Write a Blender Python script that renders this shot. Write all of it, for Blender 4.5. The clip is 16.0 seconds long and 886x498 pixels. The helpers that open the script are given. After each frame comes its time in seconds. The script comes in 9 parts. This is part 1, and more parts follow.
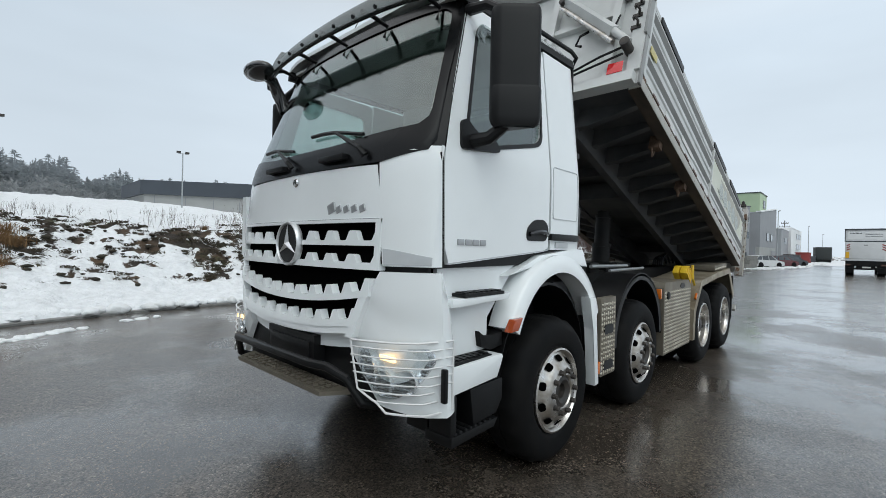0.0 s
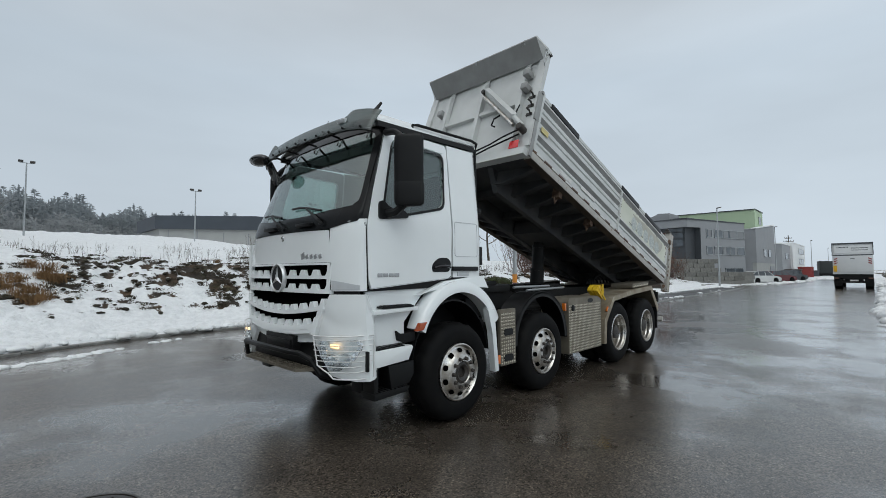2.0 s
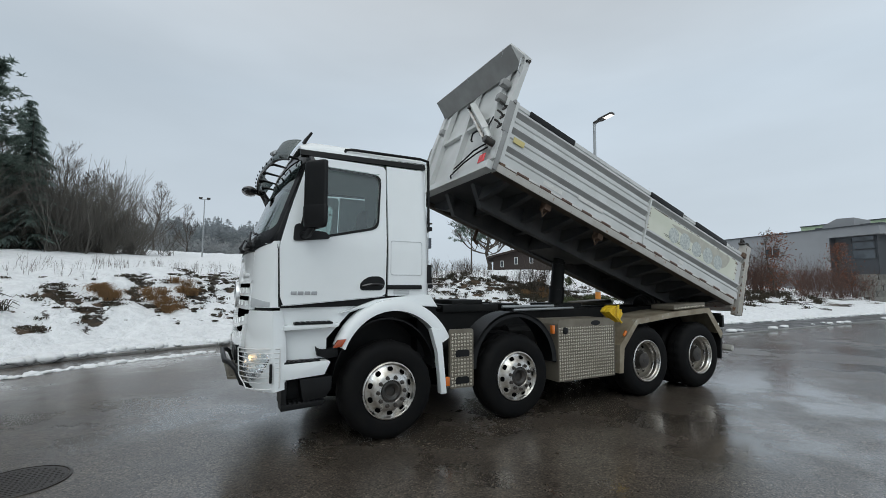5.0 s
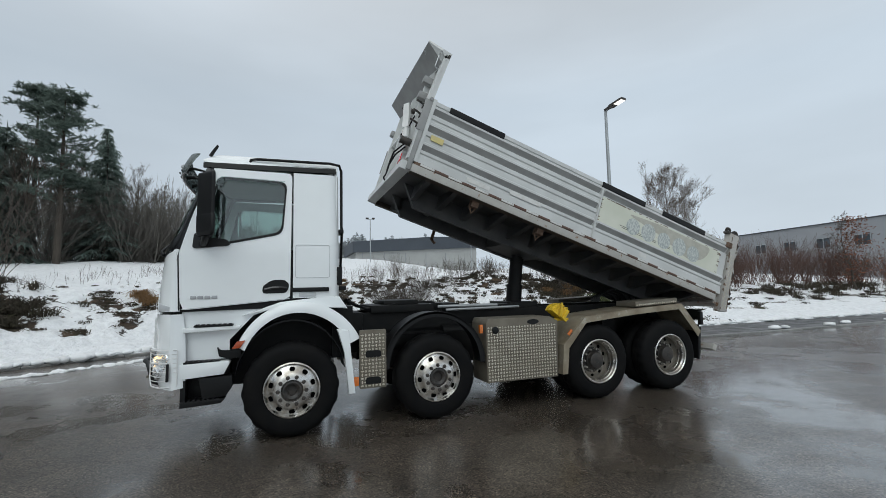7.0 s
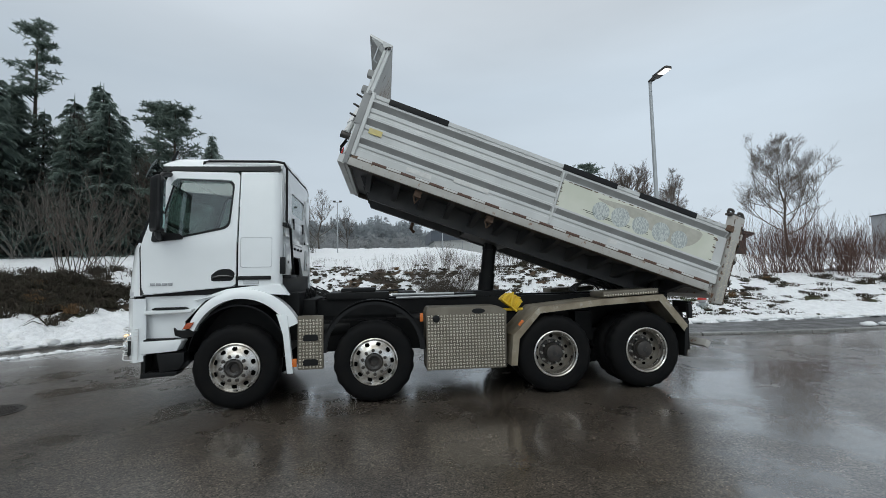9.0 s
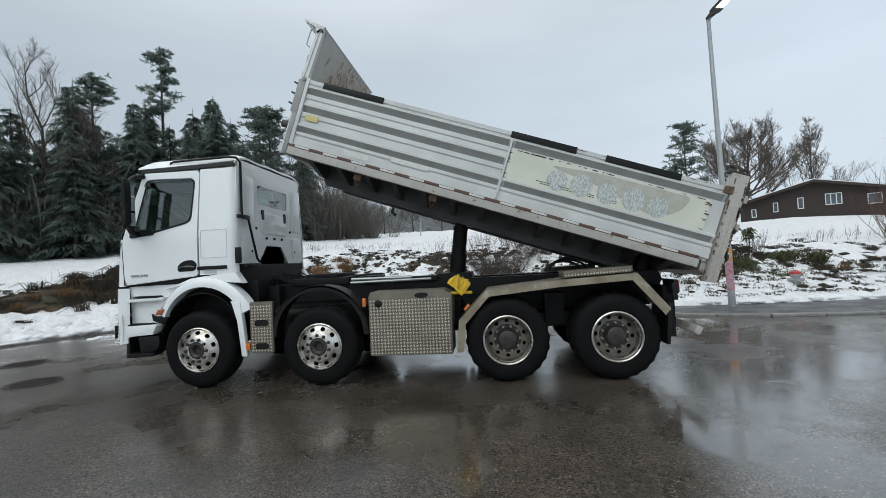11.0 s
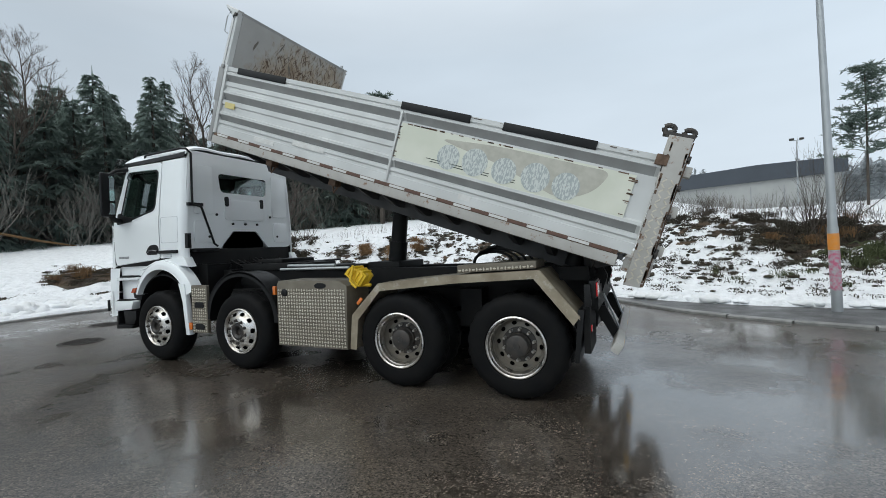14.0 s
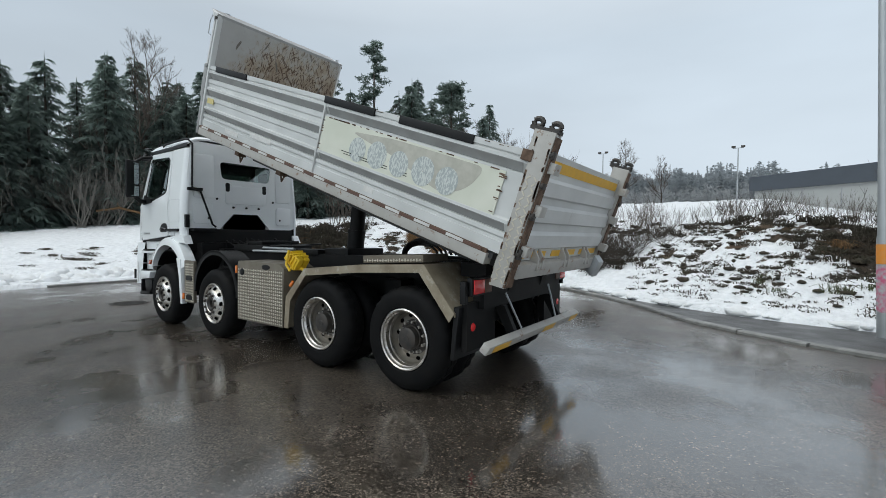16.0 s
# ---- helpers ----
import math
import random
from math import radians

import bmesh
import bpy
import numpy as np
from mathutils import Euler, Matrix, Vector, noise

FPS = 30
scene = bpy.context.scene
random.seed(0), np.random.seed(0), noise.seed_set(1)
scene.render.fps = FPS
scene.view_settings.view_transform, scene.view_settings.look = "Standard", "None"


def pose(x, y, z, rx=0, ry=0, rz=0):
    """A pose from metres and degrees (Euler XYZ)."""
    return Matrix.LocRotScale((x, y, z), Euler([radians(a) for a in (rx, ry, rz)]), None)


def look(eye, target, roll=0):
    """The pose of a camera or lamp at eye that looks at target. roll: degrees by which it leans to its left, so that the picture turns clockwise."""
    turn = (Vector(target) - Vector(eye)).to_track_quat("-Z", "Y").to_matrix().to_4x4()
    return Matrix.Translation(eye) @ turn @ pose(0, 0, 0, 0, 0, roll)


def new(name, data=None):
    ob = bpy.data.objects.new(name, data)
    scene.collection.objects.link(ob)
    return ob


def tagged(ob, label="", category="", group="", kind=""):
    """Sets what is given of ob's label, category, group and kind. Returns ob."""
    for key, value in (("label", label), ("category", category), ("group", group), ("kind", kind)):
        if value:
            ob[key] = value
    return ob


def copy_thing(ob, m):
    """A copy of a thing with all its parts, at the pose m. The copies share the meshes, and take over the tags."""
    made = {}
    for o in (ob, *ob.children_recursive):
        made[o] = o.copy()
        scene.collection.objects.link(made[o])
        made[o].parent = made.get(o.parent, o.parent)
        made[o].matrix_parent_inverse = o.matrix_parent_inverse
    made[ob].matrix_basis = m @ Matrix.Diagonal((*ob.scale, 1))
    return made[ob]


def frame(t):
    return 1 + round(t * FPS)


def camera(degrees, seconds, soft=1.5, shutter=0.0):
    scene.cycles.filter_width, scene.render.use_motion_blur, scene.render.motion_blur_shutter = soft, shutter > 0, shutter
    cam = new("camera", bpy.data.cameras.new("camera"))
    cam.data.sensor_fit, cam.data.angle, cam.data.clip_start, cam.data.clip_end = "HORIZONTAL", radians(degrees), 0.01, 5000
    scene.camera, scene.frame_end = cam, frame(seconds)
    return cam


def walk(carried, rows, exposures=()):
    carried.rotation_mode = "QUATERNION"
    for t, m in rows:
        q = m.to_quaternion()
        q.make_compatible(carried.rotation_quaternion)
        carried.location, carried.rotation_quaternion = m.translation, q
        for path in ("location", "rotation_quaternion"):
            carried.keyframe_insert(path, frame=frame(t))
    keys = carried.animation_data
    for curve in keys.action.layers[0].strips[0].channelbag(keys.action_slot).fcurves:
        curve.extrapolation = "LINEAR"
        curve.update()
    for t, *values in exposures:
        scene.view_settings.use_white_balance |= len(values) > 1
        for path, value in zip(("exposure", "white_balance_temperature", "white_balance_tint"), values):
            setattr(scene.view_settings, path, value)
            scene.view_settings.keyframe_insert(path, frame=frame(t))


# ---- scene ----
cam = camera(90.4, 16.0, soft=0.5)
METRES, TURN = 15.2, -46.8
START = pose(-2.876, -2.78, 1.536, 0, -1.0, 0) @ pose(0, 0, 0, 0, 0, TURN)
ROWS = [
    (0.0, 0.0, 0.0, 0.0, 0.01, -0.84, -0.55),
    (0.5, 0.006, -0.0308, 0.0016, -1.34, 0.41, 0.24),
    (1.0, 0.0186, -0.0606, 0.0024, -1.95, 1.35, 1.05),
    (1.5, 0.031, -0.0869, 0.0027, -1.34, 2.0, 1.36),
    (2.0, 0.0504, -0.1061, 0.005, 1.01, 2.26, 1.0),
    (2.5, 0.0742, -0.1143, 0.0056, 4.08, 2.31, 0.39),
    (3.0, 0.1023, -0.1191, 0.0039, 7.47, 2.47, 0.08),
    (3.5, 0.1255, -0.1191, 0.0057, 10.58, 2.7, 0.21),
    (4.0, 0.1458, -0.1053, 0.0056, 13.49, 3.27, 0.57),
    (6.5, 0.2772, -0.0466, 0.003, 25.02, 5.22, 1.41),
    (7.0, 0.3055, -0.0328, 0.0025, 26.99, 4.7, 2.13),
    (7.5, 0.337, -0.0228, 0.0016, 29.52, 4.11, 2.65),
    (8.0, 0.3638, -0.0037, -0.0003, 32.62, 3.78, 2.73),
    (8.5, 0.3924, 0.0149, -0.0017, 36.0, 3.61, 2.46),
    (9.0, 0.4197, 0.0364, -0.0016, 39.3, 3.58, 2.04),
    (11.5, 0.5192, 0.1824, -0.0076, 56.38, 0.71, 4.62),
    (12.0, 0.5295, 0.2145, -0.0086, 59.28, -0.42, 5.05),
    (12.5, 0.5402, 0.2473, -0.008, 61.97, -1.15, 5.07),
    (13.0, 0.5427, 0.2806, -0.0087, 64.89, -1.04, 4.7),
    (13.5, 0.5528, 0.3114, -0.0087, 68.11, -0.41, 4.03),
    (14.0, 0.5601, 0.3384, -0.0081, 71.09, -0.15, 3.17),
    (14.5, 0.5648, 0.3684, -0.0077, 73.79, -0.35, 2.3),
    (15.0, 0.5764, 0.3993, -0.0089, 76.34, -0.99, 1.48),
    (15.5, 0.5842, 0.4299, -0.0108, 79.2, -1.31, 0.77),
    (16.0, 0.5932, 0.4619, -0.0105, 82.68, -1.11, 0.31),
]
walk(cam, [(t, START @ pose(METRES * x, METRES * y, METRES * z, 90 + pitch, roll, yaw)) for t, x, y, z, yaw, pitch, roll in ROWS],
     exposures=((0.0, 0.04), (0.5, -0.07), (1.5, -0.25), (3.0, -0.25), (4.0, -0.21), (8.0, -0.15), (11.5, 0.04), (13.0, 0.14), (16.0, 0.12)))

# ---- world and light: an even overcast winter sky ----
world = bpy.data.worlds.new("overcast_sky")
scene.world = world
world.use_nodes = True
wn, wl = world.node_tree.nodes, world.node_tree.links
wn.clear()
w_out = wn.new("ShaderNodeOutputWorld")
w_bg = wn.new("ShaderNodeBackground")
w_sky = wn.new("ShaderNodeTexSky")
w_sky.sky_type, w_sky.sun_disc = "NISHITA", False
w_sky.sun_elevation, w_sky.sun_rotation = radians(48), radians(190)
w_sky.air_density, w_sky.dust_density = 1.0, 4.0
w_hsv = wn.new("ShaderNodeHueSaturation")
w_hsv.inputs["Saturation"].default_value = 0.25
w_hsv.inputs["Value"].default_value = 0.1
wl.new(w_sky.outputs[0], w_hsv.inputs["Color"])
w_tc = wn.new("ShaderNodeTexCoord")
w_sep = wn.new("ShaderNodeSeparateXYZ")
wl.new(w_tc.outputs["Generated"], w_sep.inputs[0])
w_ramp = wn.new("ShaderNodeValToRGB")
for e, (p, c) in zip((w_ramp.color_ramp.elements[0], w_ramp.color_ramp.elements[1], w_ramp.color_ramp.elements.new(0.38), w_ramp.color_ramp.elements.new(1.0)),
                     ((0.0, (0.60, 0.685, 0.76)), (0.16, (0.57, 0.66, 0.745)), (0.38, (0.60, 0.70, 0.795)), (1.0, (2.2, 2.64, 2.86)))):
    e.position, e.color = p, (*c, 1)
wl.new(w_sep.outputs["Z"], w_ramp.inputs[0])
w_noise = wn.new("ShaderNodeTexNoise")
w_noise.inputs["Scale"].default_value, w_noise.inputs["Detail"].default_value = 1.6, 4
w_map = wn.new("ShaderNodeMapping")
w_map.inputs["Scale"].default_value = (1, 1, 3.5)
wl.new(w_tc.outputs["Generated"], w_map.inputs[0])
wl.new(w_map.outputs[0], w_noise.inputs["Vector"])
w_nr = wn.new("ShaderNodeMapRange")
w_nr.inputs["From Min"].default_value, w_nr.inputs["From Max"].default_value = 0.3, 0.7
w_nr.inputs["To Min"].default_value, w_nr.inputs["To Max"].default_value = 0.92, 1.06
wl.new(w_noise.outputs[0], w_nr.inputs[0])
w_mul = wn.new("ShaderNodeMix")
w_mul.data_type, w_mul.blend_type = "RGBA", "MULTIPLY"
w_mul.inputs[0].default_value = 1
wl.new(w_ramp.outputs[0], w_mul.inputs[6])
wl.new(w_nr.outputs[0], w_mul.inputs[7])
# the high cloud is brighter over the west, the low cloud a little brighter in the east
w_high = wn.new("ShaderNodeMapRange")
w_high.inputs["From Min"].default_value, w_high.inputs["From Max"].default_value = 0.42, 0.75
w_high.inputs["To Min"].default_value, w_high.inputs["To Max"].default_value = 0.2, -0.9
wl.new(w_sep.outputs["Z"], w_high.inputs[0])
w_lift = wn.new("ShaderNodeMath")
w_lift.operation, w_lift.inputs[2].default_value = "MULTIPLY_ADD", 1.0
wl.new(w_sep.outputs["X"], w_lift.inputs[0])
wl.new(w_high.outputs[0], w_lift.inputs[1])
w_m2 = wn.new("ShaderNodeMix")
w_m2.data_type, w_m2.blend_type = "RGBA", "MULTIPLY"
w_m2.inputs[0].default_value = 1
wl.new(w_mul.outputs[2], w_m2.inputs[6])
wl.new(w_lift.outputs[0], w_m2.inputs[7])
w_mix = wn.new("ShaderNodeMix")
w_mix.data_type = "RGBA"
w_mix.inputs[0].default_value = 0.93
wl.new(w_hsv.outputs[0], w_mix.inputs[6])
wl.new(w_m2.outputs[2], w_mix.inputs[7])
wl.new(w_mix.outputs[2], w_bg.inputs[0])
w_bg.inputs[1].default_value = 1.0
wl.new(w_bg.outputs[0], w_out.inputs[0])

sun = new("sun", bpy.data.lights.new("sun", "SUN"))
sun.data.energy, sun.data.angle, sun.data.color = 0.85, radians(50), (0.91, 1.0, 0.98)
sun.matrix_world = look((-3.5, -8, 9), (0, 0, 0))


# ---- materials ----
def mat(name, colour, rough=0.5, metal=0.0, second=None, scale=3.0, amount=0.5, bump=0.0, bump_scale=60.0, contrast=(0.35, 0.65),
        rough2=None, spec=0.5, stretch=(1, 1, 1), coat=0.0, vary=0.0, third=None, third_at=(0.62, 0.7), third_scale=9.0, dist=0.02):
    """A painted or raw surface: two colours mixed by noise, a third in spots, and a fine relief."""
    m = bpy.data.materials.new(name)
    m.use_nodes = True
    n, l = m.node_tree.nodes, m.node_tree.links
    b = n["Principled BSDF"]
    b.inputs["Metallic"].default_value = metal
    b.inputs["Roughness"].default_value = rough
    b.inputs["Specular IOR Level"].default_value = spec
    b.inputs["Coat Weight"].default_value = coat
    b.inputs["Coat Roughness"].default_value = 0.06
    tc = n.new("ShaderNodeTexCoord")
    mp = n.new("ShaderNodeMapping")
    mp.inputs["Scale"].default_value = stretch
    l.new(tc.outputs["Object"], mp.inputs[0])
    t1 = n.new("ShaderNodeTexNoise")
    t1.inputs["Scale"].default_value, t1.inputs["Detail"].default_value = scale, 6
    l.new(mp.outputs[0], t1.inputs["Vector"])
    r1 = n.new("ShaderNodeMapRange")
    r1.inputs["From Min"].default_value, r1.inputs["From Max"].default_value = contrast
    r1.inputs["To Max"].default_value = amount
    l.new(t1.outputs[0], r1.inputs[0])
    second = second or tuple(c * 0.75 for c in colour)
    mx = n.new("ShaderNodeMix")
    mx.data_type = "RGBA"
    mx.inputs[6].default_value, mx.inputs[7].default_value = (*colour, 1), (*second, 1)
    l.new(r1.outputs[0], mx.inputs[0])
    out = mx.outputs[2]
    if third:
        t3 = n.new("ShaderNodeTexNoise")
        t3.inputs["Scale"].default_value, t3.inputs["Detail"].default_value = third_scale, 8
        t3.inputs["Roughness"].default_value = 0.7
        l.new(mp.outputs[0], t3.inputs["Vector"])
        r3 = n.new("ShaderNodeMapRange")
        r3.inputs["From Min"].default_value, r3.inputs["From Max"].default_value = third_at
        l.new(t3.outputs[0], r3.inputs[0])
        m3 = n.new("ShaderNodeMix")
        m3.data_type = "RGBA"
        l.new(r3.outputs[0], m3.inputs[0])
        l.new(out, m3.inputs[6])
        m3.inputs[7].default_value = (*third, 1)
        out = m3.outputs[2]
    if vary:
        oi = n.new("ShaderNodeObjectInfo")
        geo = n.new("ShaderNodeNewGeometry")
        add = n.new("ShaderNodeMath")
        add.operation = "ADD"
        l.new(oi.outputs["Random"], add.inputs[0])
        l.new(geo.outputs["Random Per Island"], add.inputs[1])
        rr = n.new("ShaderNodeMapRange")
        rr.inputs["From Max"].default_value = 2.0
        rr.inputs["To Min"].default_value, rr.inputs["To Max"].default_value = 1 - vary, 1 + vary
        l.new(add.outputs[0], rr.inputs[0])
        mv = n.new("ShaderNodeMix")
        mv.data_type, mv.blend_type = "RGBA", "MULTIPLY"
        mv.inputs[0].default_value = 1
        l.new(out, mv.inputs[6])
        l.new(rr.outputs[0], mv.inputs[7])
        out = mv.outputs[2]
    l.new(out, b.inputs["Base Color"])
    if rough2 is not None:
        r2 = n.new("ShaderNodeMapRange")
        r2.inputs["From Min"].default_value, r2.inputs["From Max"].default_value = contrast
        r2.inputs["To Min"].default_value, r2.inputs["To Max"].default_value = rough, rough2
        l.new(t1.outputs[0], r2.inputs[0])
        l.new(r2.outputs[0], b.inputs["Roughness"])
    if bump:
        t2 = n.new("ShaderNodeTexNoise")
        t2.inputs["Scale"].default_value, t2.inputs["Detail"].default_value = bump_scale, 4
        l.new(mp.outputs[0], t2.inputs["Vector"])
        bp = n.new("ShaderNodeBump")
        bp.inputs["Strength"].default_value, bp.inputs["Distance"].default_value = bump, dist
        l.new(t2.outputs[0], bp.inputs["Height"])
        l.new(bp.outputs[0], b.inputs["Normal"])
    return m


def glass_mat(name, tint, rough=0.0, gloss=0.05):
    """Thin glazing: part mirror, part clear tint."""
    m = bpy.data.materials.new(name)
    m.use_nodes = True
    n, l = m.node_tree.nodes, m.node_tree.links
    n.clear()
    o = n.new("ShaderNodeOutputMaterial")
    tr = n.new("ShaderNodeBsdfTransparent")
    tr.inputs[0].default_value = (*tint, 1)
    gl = n.new("ShaderNodeBsdfGlossy")
    gl.inputs["Roughness"].default_value = rough
    lw = n.new("ShaderNodeLayerWeight")
    lw.inputs[0].default_value = 0.5
    pw = n.new("ShaderNodeMath")
    pw.operation, pw.inputs[1].default_value = "POWER", 4.0
    l.new(lw.outputs["Facing"], pw.inputs[0])
    fr = n.new("ShaderNodeMapRange")
    fr.inputs["To Min"].default_value, fr.inputs["To Max"].default_value = gloss, 0.9
    l.new(pw.outputs[0], fr.inputs[0])
    mx = n.new("ShaderNodeMixShader")
    l.new(fr.outputs[0], mx.inputs[0])
    l.new(tr.outputs[0], mx.inputs[1])
    l.new(gl.outputs[0], mx.inputs[2])
    l.new(mx.outputs[0], o.inputs[0])
    return m


def glow_mat(name, colour, strength):
    m = mat(name, colour, 0.3)
    b = m.node_tree.nodes["Principled BSDF"]
    b.inputs["Emission Color"].default_value = (*colour, 1)
    b.inputs["Emission Strength"].default_value = strength
    return m


M_WHITE = mat("white_truck_paint", (0.86, 0.89, 0.90), 0.2, second=(0.80, 0.83, 0.835), scale=1.6, amount=0.6, coat=0.5, third=(0.55, 0.53, 0.5), third_at=(0.72, 0.86), third_scale=5.0)
M_WHITEWIRE = mat("white_wire_paint", (0.78, 0.78, 0.78), 0.4, second=(0.6, 0.6, 0.6), scale=9)
M_SCUFF = mat("scuffed_grey_plastic", (0.48, 0.5, 0.52), 0.5, second=(0.6, 0.62, 0.63), scale=7)
M_BLACK = mat("black_plastic", (0.006, 0.0064, 0.007), 0.42, spec=0.25, second=(0.012, 0.012, 0.0125), scale=4, bump=0.15, bump_scale=300, dist=0.003)
M_FRIT = mat("black_frit_glass", (0.006, 0.0063, 0.007), 0.25, second=(0.009, 0.009, 0.0095), scale=4, spec=0.18)
M_GLOSS = mat("gloss_black_panel", (0.012, 0.012, 0.014), 0.12, second=(0.02, 0.02, 0.022), coat=0.5)
M_CHASSIS = mat("dark_chassis_paint", (0.006, 0.0065, 0.007), 0.55, second=(0.012, 0.0115, 0.011), scale=5, amount=0.8, third=(0.05, 0.042, 0.035), third_at=(0.68, 0.82), spec=0.2)
M_RUBBER = mat("tyre_rubber", (0.006, 0.0063, 0.007), 0.65, second=(0.010, 0.0095, 0.009), scale=6, amount=0.7, spec=0.1, bump=0.25, bump_scale=90, dist=0.004)
M_ALU = mat("polished_aluminium", (0.70, 0.69, 0.67), 0.22, 1.0, second=(0.34, 0.29, 0.23), scale=11, amount=0.8, rough2=0.45)
M_RIM = mat("silver_rim_paint", (0.55, 0.55, 0.54), 0.35, 0.6, second=(0.32, 0.29, 0.25), scale=8, amount=0.8, rough2=0.55)
M_HUB = mat("grimy_hub_steel", (0.035, 0.034, 0.033), 0.5, 0.3, second=(0.085, 0.068, 0.055), scale=14)
M_CHROME = mat("chrome", (0.8, 0.81, 0.82), 0.08, 1.0)
M_STAR = mat("satin_chrome", (0.74, 0.75, 0.76), 0.28, 0.7, second=(0.6, 0.61, 0.62), scale=20)
M_BADGE = mat("satin_silver_badge", (0.42, 0.43, 0.44), 0.35, 0.5, second=(0.3, 0.31, 0.32), scale=30)
M_TREAD = mat("grimy_tread_plate", (0.185, 0.165, 0.13), 0.5, 0.3, second=(0.13, 0.112, 0.087), scale=5, amount=0.8, rough2=0.65, third=(0.12, 0.10, 0.075), third_at=(0.6, 0.8), third_scale=7)
M_LOZENGE = mat("worn_bright_lozenges", (0.60, 0.565, 0.48), 0.45, 0.3, second=(0.44, 0.40, 0.32), scale=6, amount=0.9, rough2=0.55)
M_PLATE = mat("dirty_fender_plate", (0.36, 0.315, 0.235), 0.5, 0.3, second=(0.2, 0.16, 0.11), scale=4, amount=0.9, third=(0.5, 0.47, 0.41), third_at=(0.58, 0.75), third_scale=6)
M_BED = mat("grey_tipper_paint", (0.60, 0.61, 0.60), 0.42, 0.1, second=(0.50, 0.51, 0.50), scale=2.2, amount=0.8, third=(0.36, 0.34, 0.31), third_at=(0.66, 0.82), third_scale=6, bump=0.05, bump_scale=25)
# grey darkened for grime and, on the wall folds, for underside shade
M_RIB = mat("grime_and_fold_shade_grey", (0.31, 0.315, 0.31), 0.5, second=(0.24, 0.24, 0.235), scale=4, amount=0.8, third=(0.4, 0.4, 0.39), third_at=(0.66, 0.8), third_scale=5)
M_STICKER = mat("pale_yellow_sticker", (0.62, 0.52, 0.2), 0.5, second=(0.5, 0.45, 0.28), scale=14)
M_CREAM = mat("faded_cream_paint", (0.66, 0.67, 0.58), 0.5, second=(0.58, 0.6, 0.5), scale=3, amount=0.8, third=(0.5, 0.35, 0.16), third_at=(0.64, 0.72), third_scale=12)
M_DECAL = mat("worn_blue_grey_decal", (0.36, 0.40, 0.40), 0.6, second=(0.60, 0.63, 0.60), scale=34, amount=0.85, contrast=(0.47, 0.54), stretch=(1.9, 1, 0.7))
M_SWIRL = mat("worn_beige_decal", (0.40, 0.39, 0.335), 0.6, second=(0.5, 0.49, 0.43), scale=14, amount=0.7)
M_UNDER = mat("dark_grey_underbody", (0.042, 0.044, 0.047), 0.6, second=(0.078, 0.078, 0.076), scale=3, amount=0.8, third=(0.2, 0.13, 0.08), third_at=(0.7, 0.8))
M_EDGE = mat("light_edge_rail_paint", (0.43, 0.42, 0.395), 0.5, second=(0.33, 0.31, 0.28), scale=6, third=(0.2, 0.1, 0.05), third_at=(0.58, 0.66), third_scale=8)
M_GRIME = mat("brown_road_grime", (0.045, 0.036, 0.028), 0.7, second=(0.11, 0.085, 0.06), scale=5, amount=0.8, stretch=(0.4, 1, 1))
M_RUST = mat("rusted_steel", (0.07, 0.04, 0.025), 0.8, second=(0.17, 0.11, 0.075), scale=14, amount=0.9)
M_INNER = mat("worn_tipper_inside", (0.36, 0.34, 0.31), 0.5, 0.2, second=(0.24, 0.155, 0.085), scale=1.3, amount=1.0, contrast=(0.42, 0.58), third=(0.07, 0.04, 0.022), third_at=(0.56, 0.62), third_scale=11, stretch=(1, 1, 0.5))
M_YELLOW = mat("yellow_plastic", (0.75, 0.5, 0.02), 0.45, second=(0.6, 0.38, 0.03), scale=9)
M_INDICATOR = mat("dark_amber_lens", (0.42, 0.07, 0.015), 0.2, second=(0.3, 0.05, 0.012), scale=30, coat=0.5)
M_ORANGE = mat("orange_lens", (0.62, 0.16, 0.02), 0.2, second=(0.6, 0.12, 0.01), scale=30, coat=0.5)
M_RED = mat("red_lens", (0.72, 0.014, 0.018), 0.2, second=(0.6, 0.02, 0.02), scale=40, coat=0.5)
M_REDSTRIP = mat("dull_red_strip", (0.13, 0.065, 0.045), 0.5, second=(0.07, 0.045, 0.035), scale=30)
M_WHITESTRIP = mat("white_reflector_strip", (0.66, 0.66, 0.64), 0.4, second=(0.5, 0.48, 0.45), scale=20)
M_YSTRIP = mat("yellow_reflector_strip", (0.75, 0.42, 0.02), 0.4, second=(0.62, 0.36, 0.05), scale=12)
M_GLASS = glass_mat("tinted_glass", (0.70, 0.79, 0.765), 0.0, 0.12)
M_VISOR = glass_mat("smoked_visor", (0.42, 0.47, 0.46), 0.08, 0.10)
vn, vl = M_VISOR.node_tree.nodes, M_VISOR.node_tree.links
v_out = [q for q in vn if q.type == "OUTPUT_MATERIAL"][0]
v_src = v_out.inputs[0].links[0].from_socket
v_dif = vn.new("ShaderNodeBsdfDiffuse")
v_dif.inputs[0].default_value = (0.10, 0.115, 0.11, 1)
v_mix = vn.new("ShaderNodeMixShader")
v_mix.inputs[0].default_value = 0.4
vl.new(v_src, v_mix.inputs[1])
vl.new(v_dif.outputs[0], v_mix.inputs[2])
vl.new(v_mix.outputs[0], v_out.inputs[0])
M_SHADE = glass_mat("tinted_shade_band", (0.40, 0.45, 0.44), 0.0, 0.03)
M_DEFLECT = glass_mat("clear_deflector", (0.8, 0.84, 0.83), 0.02, 0.06)
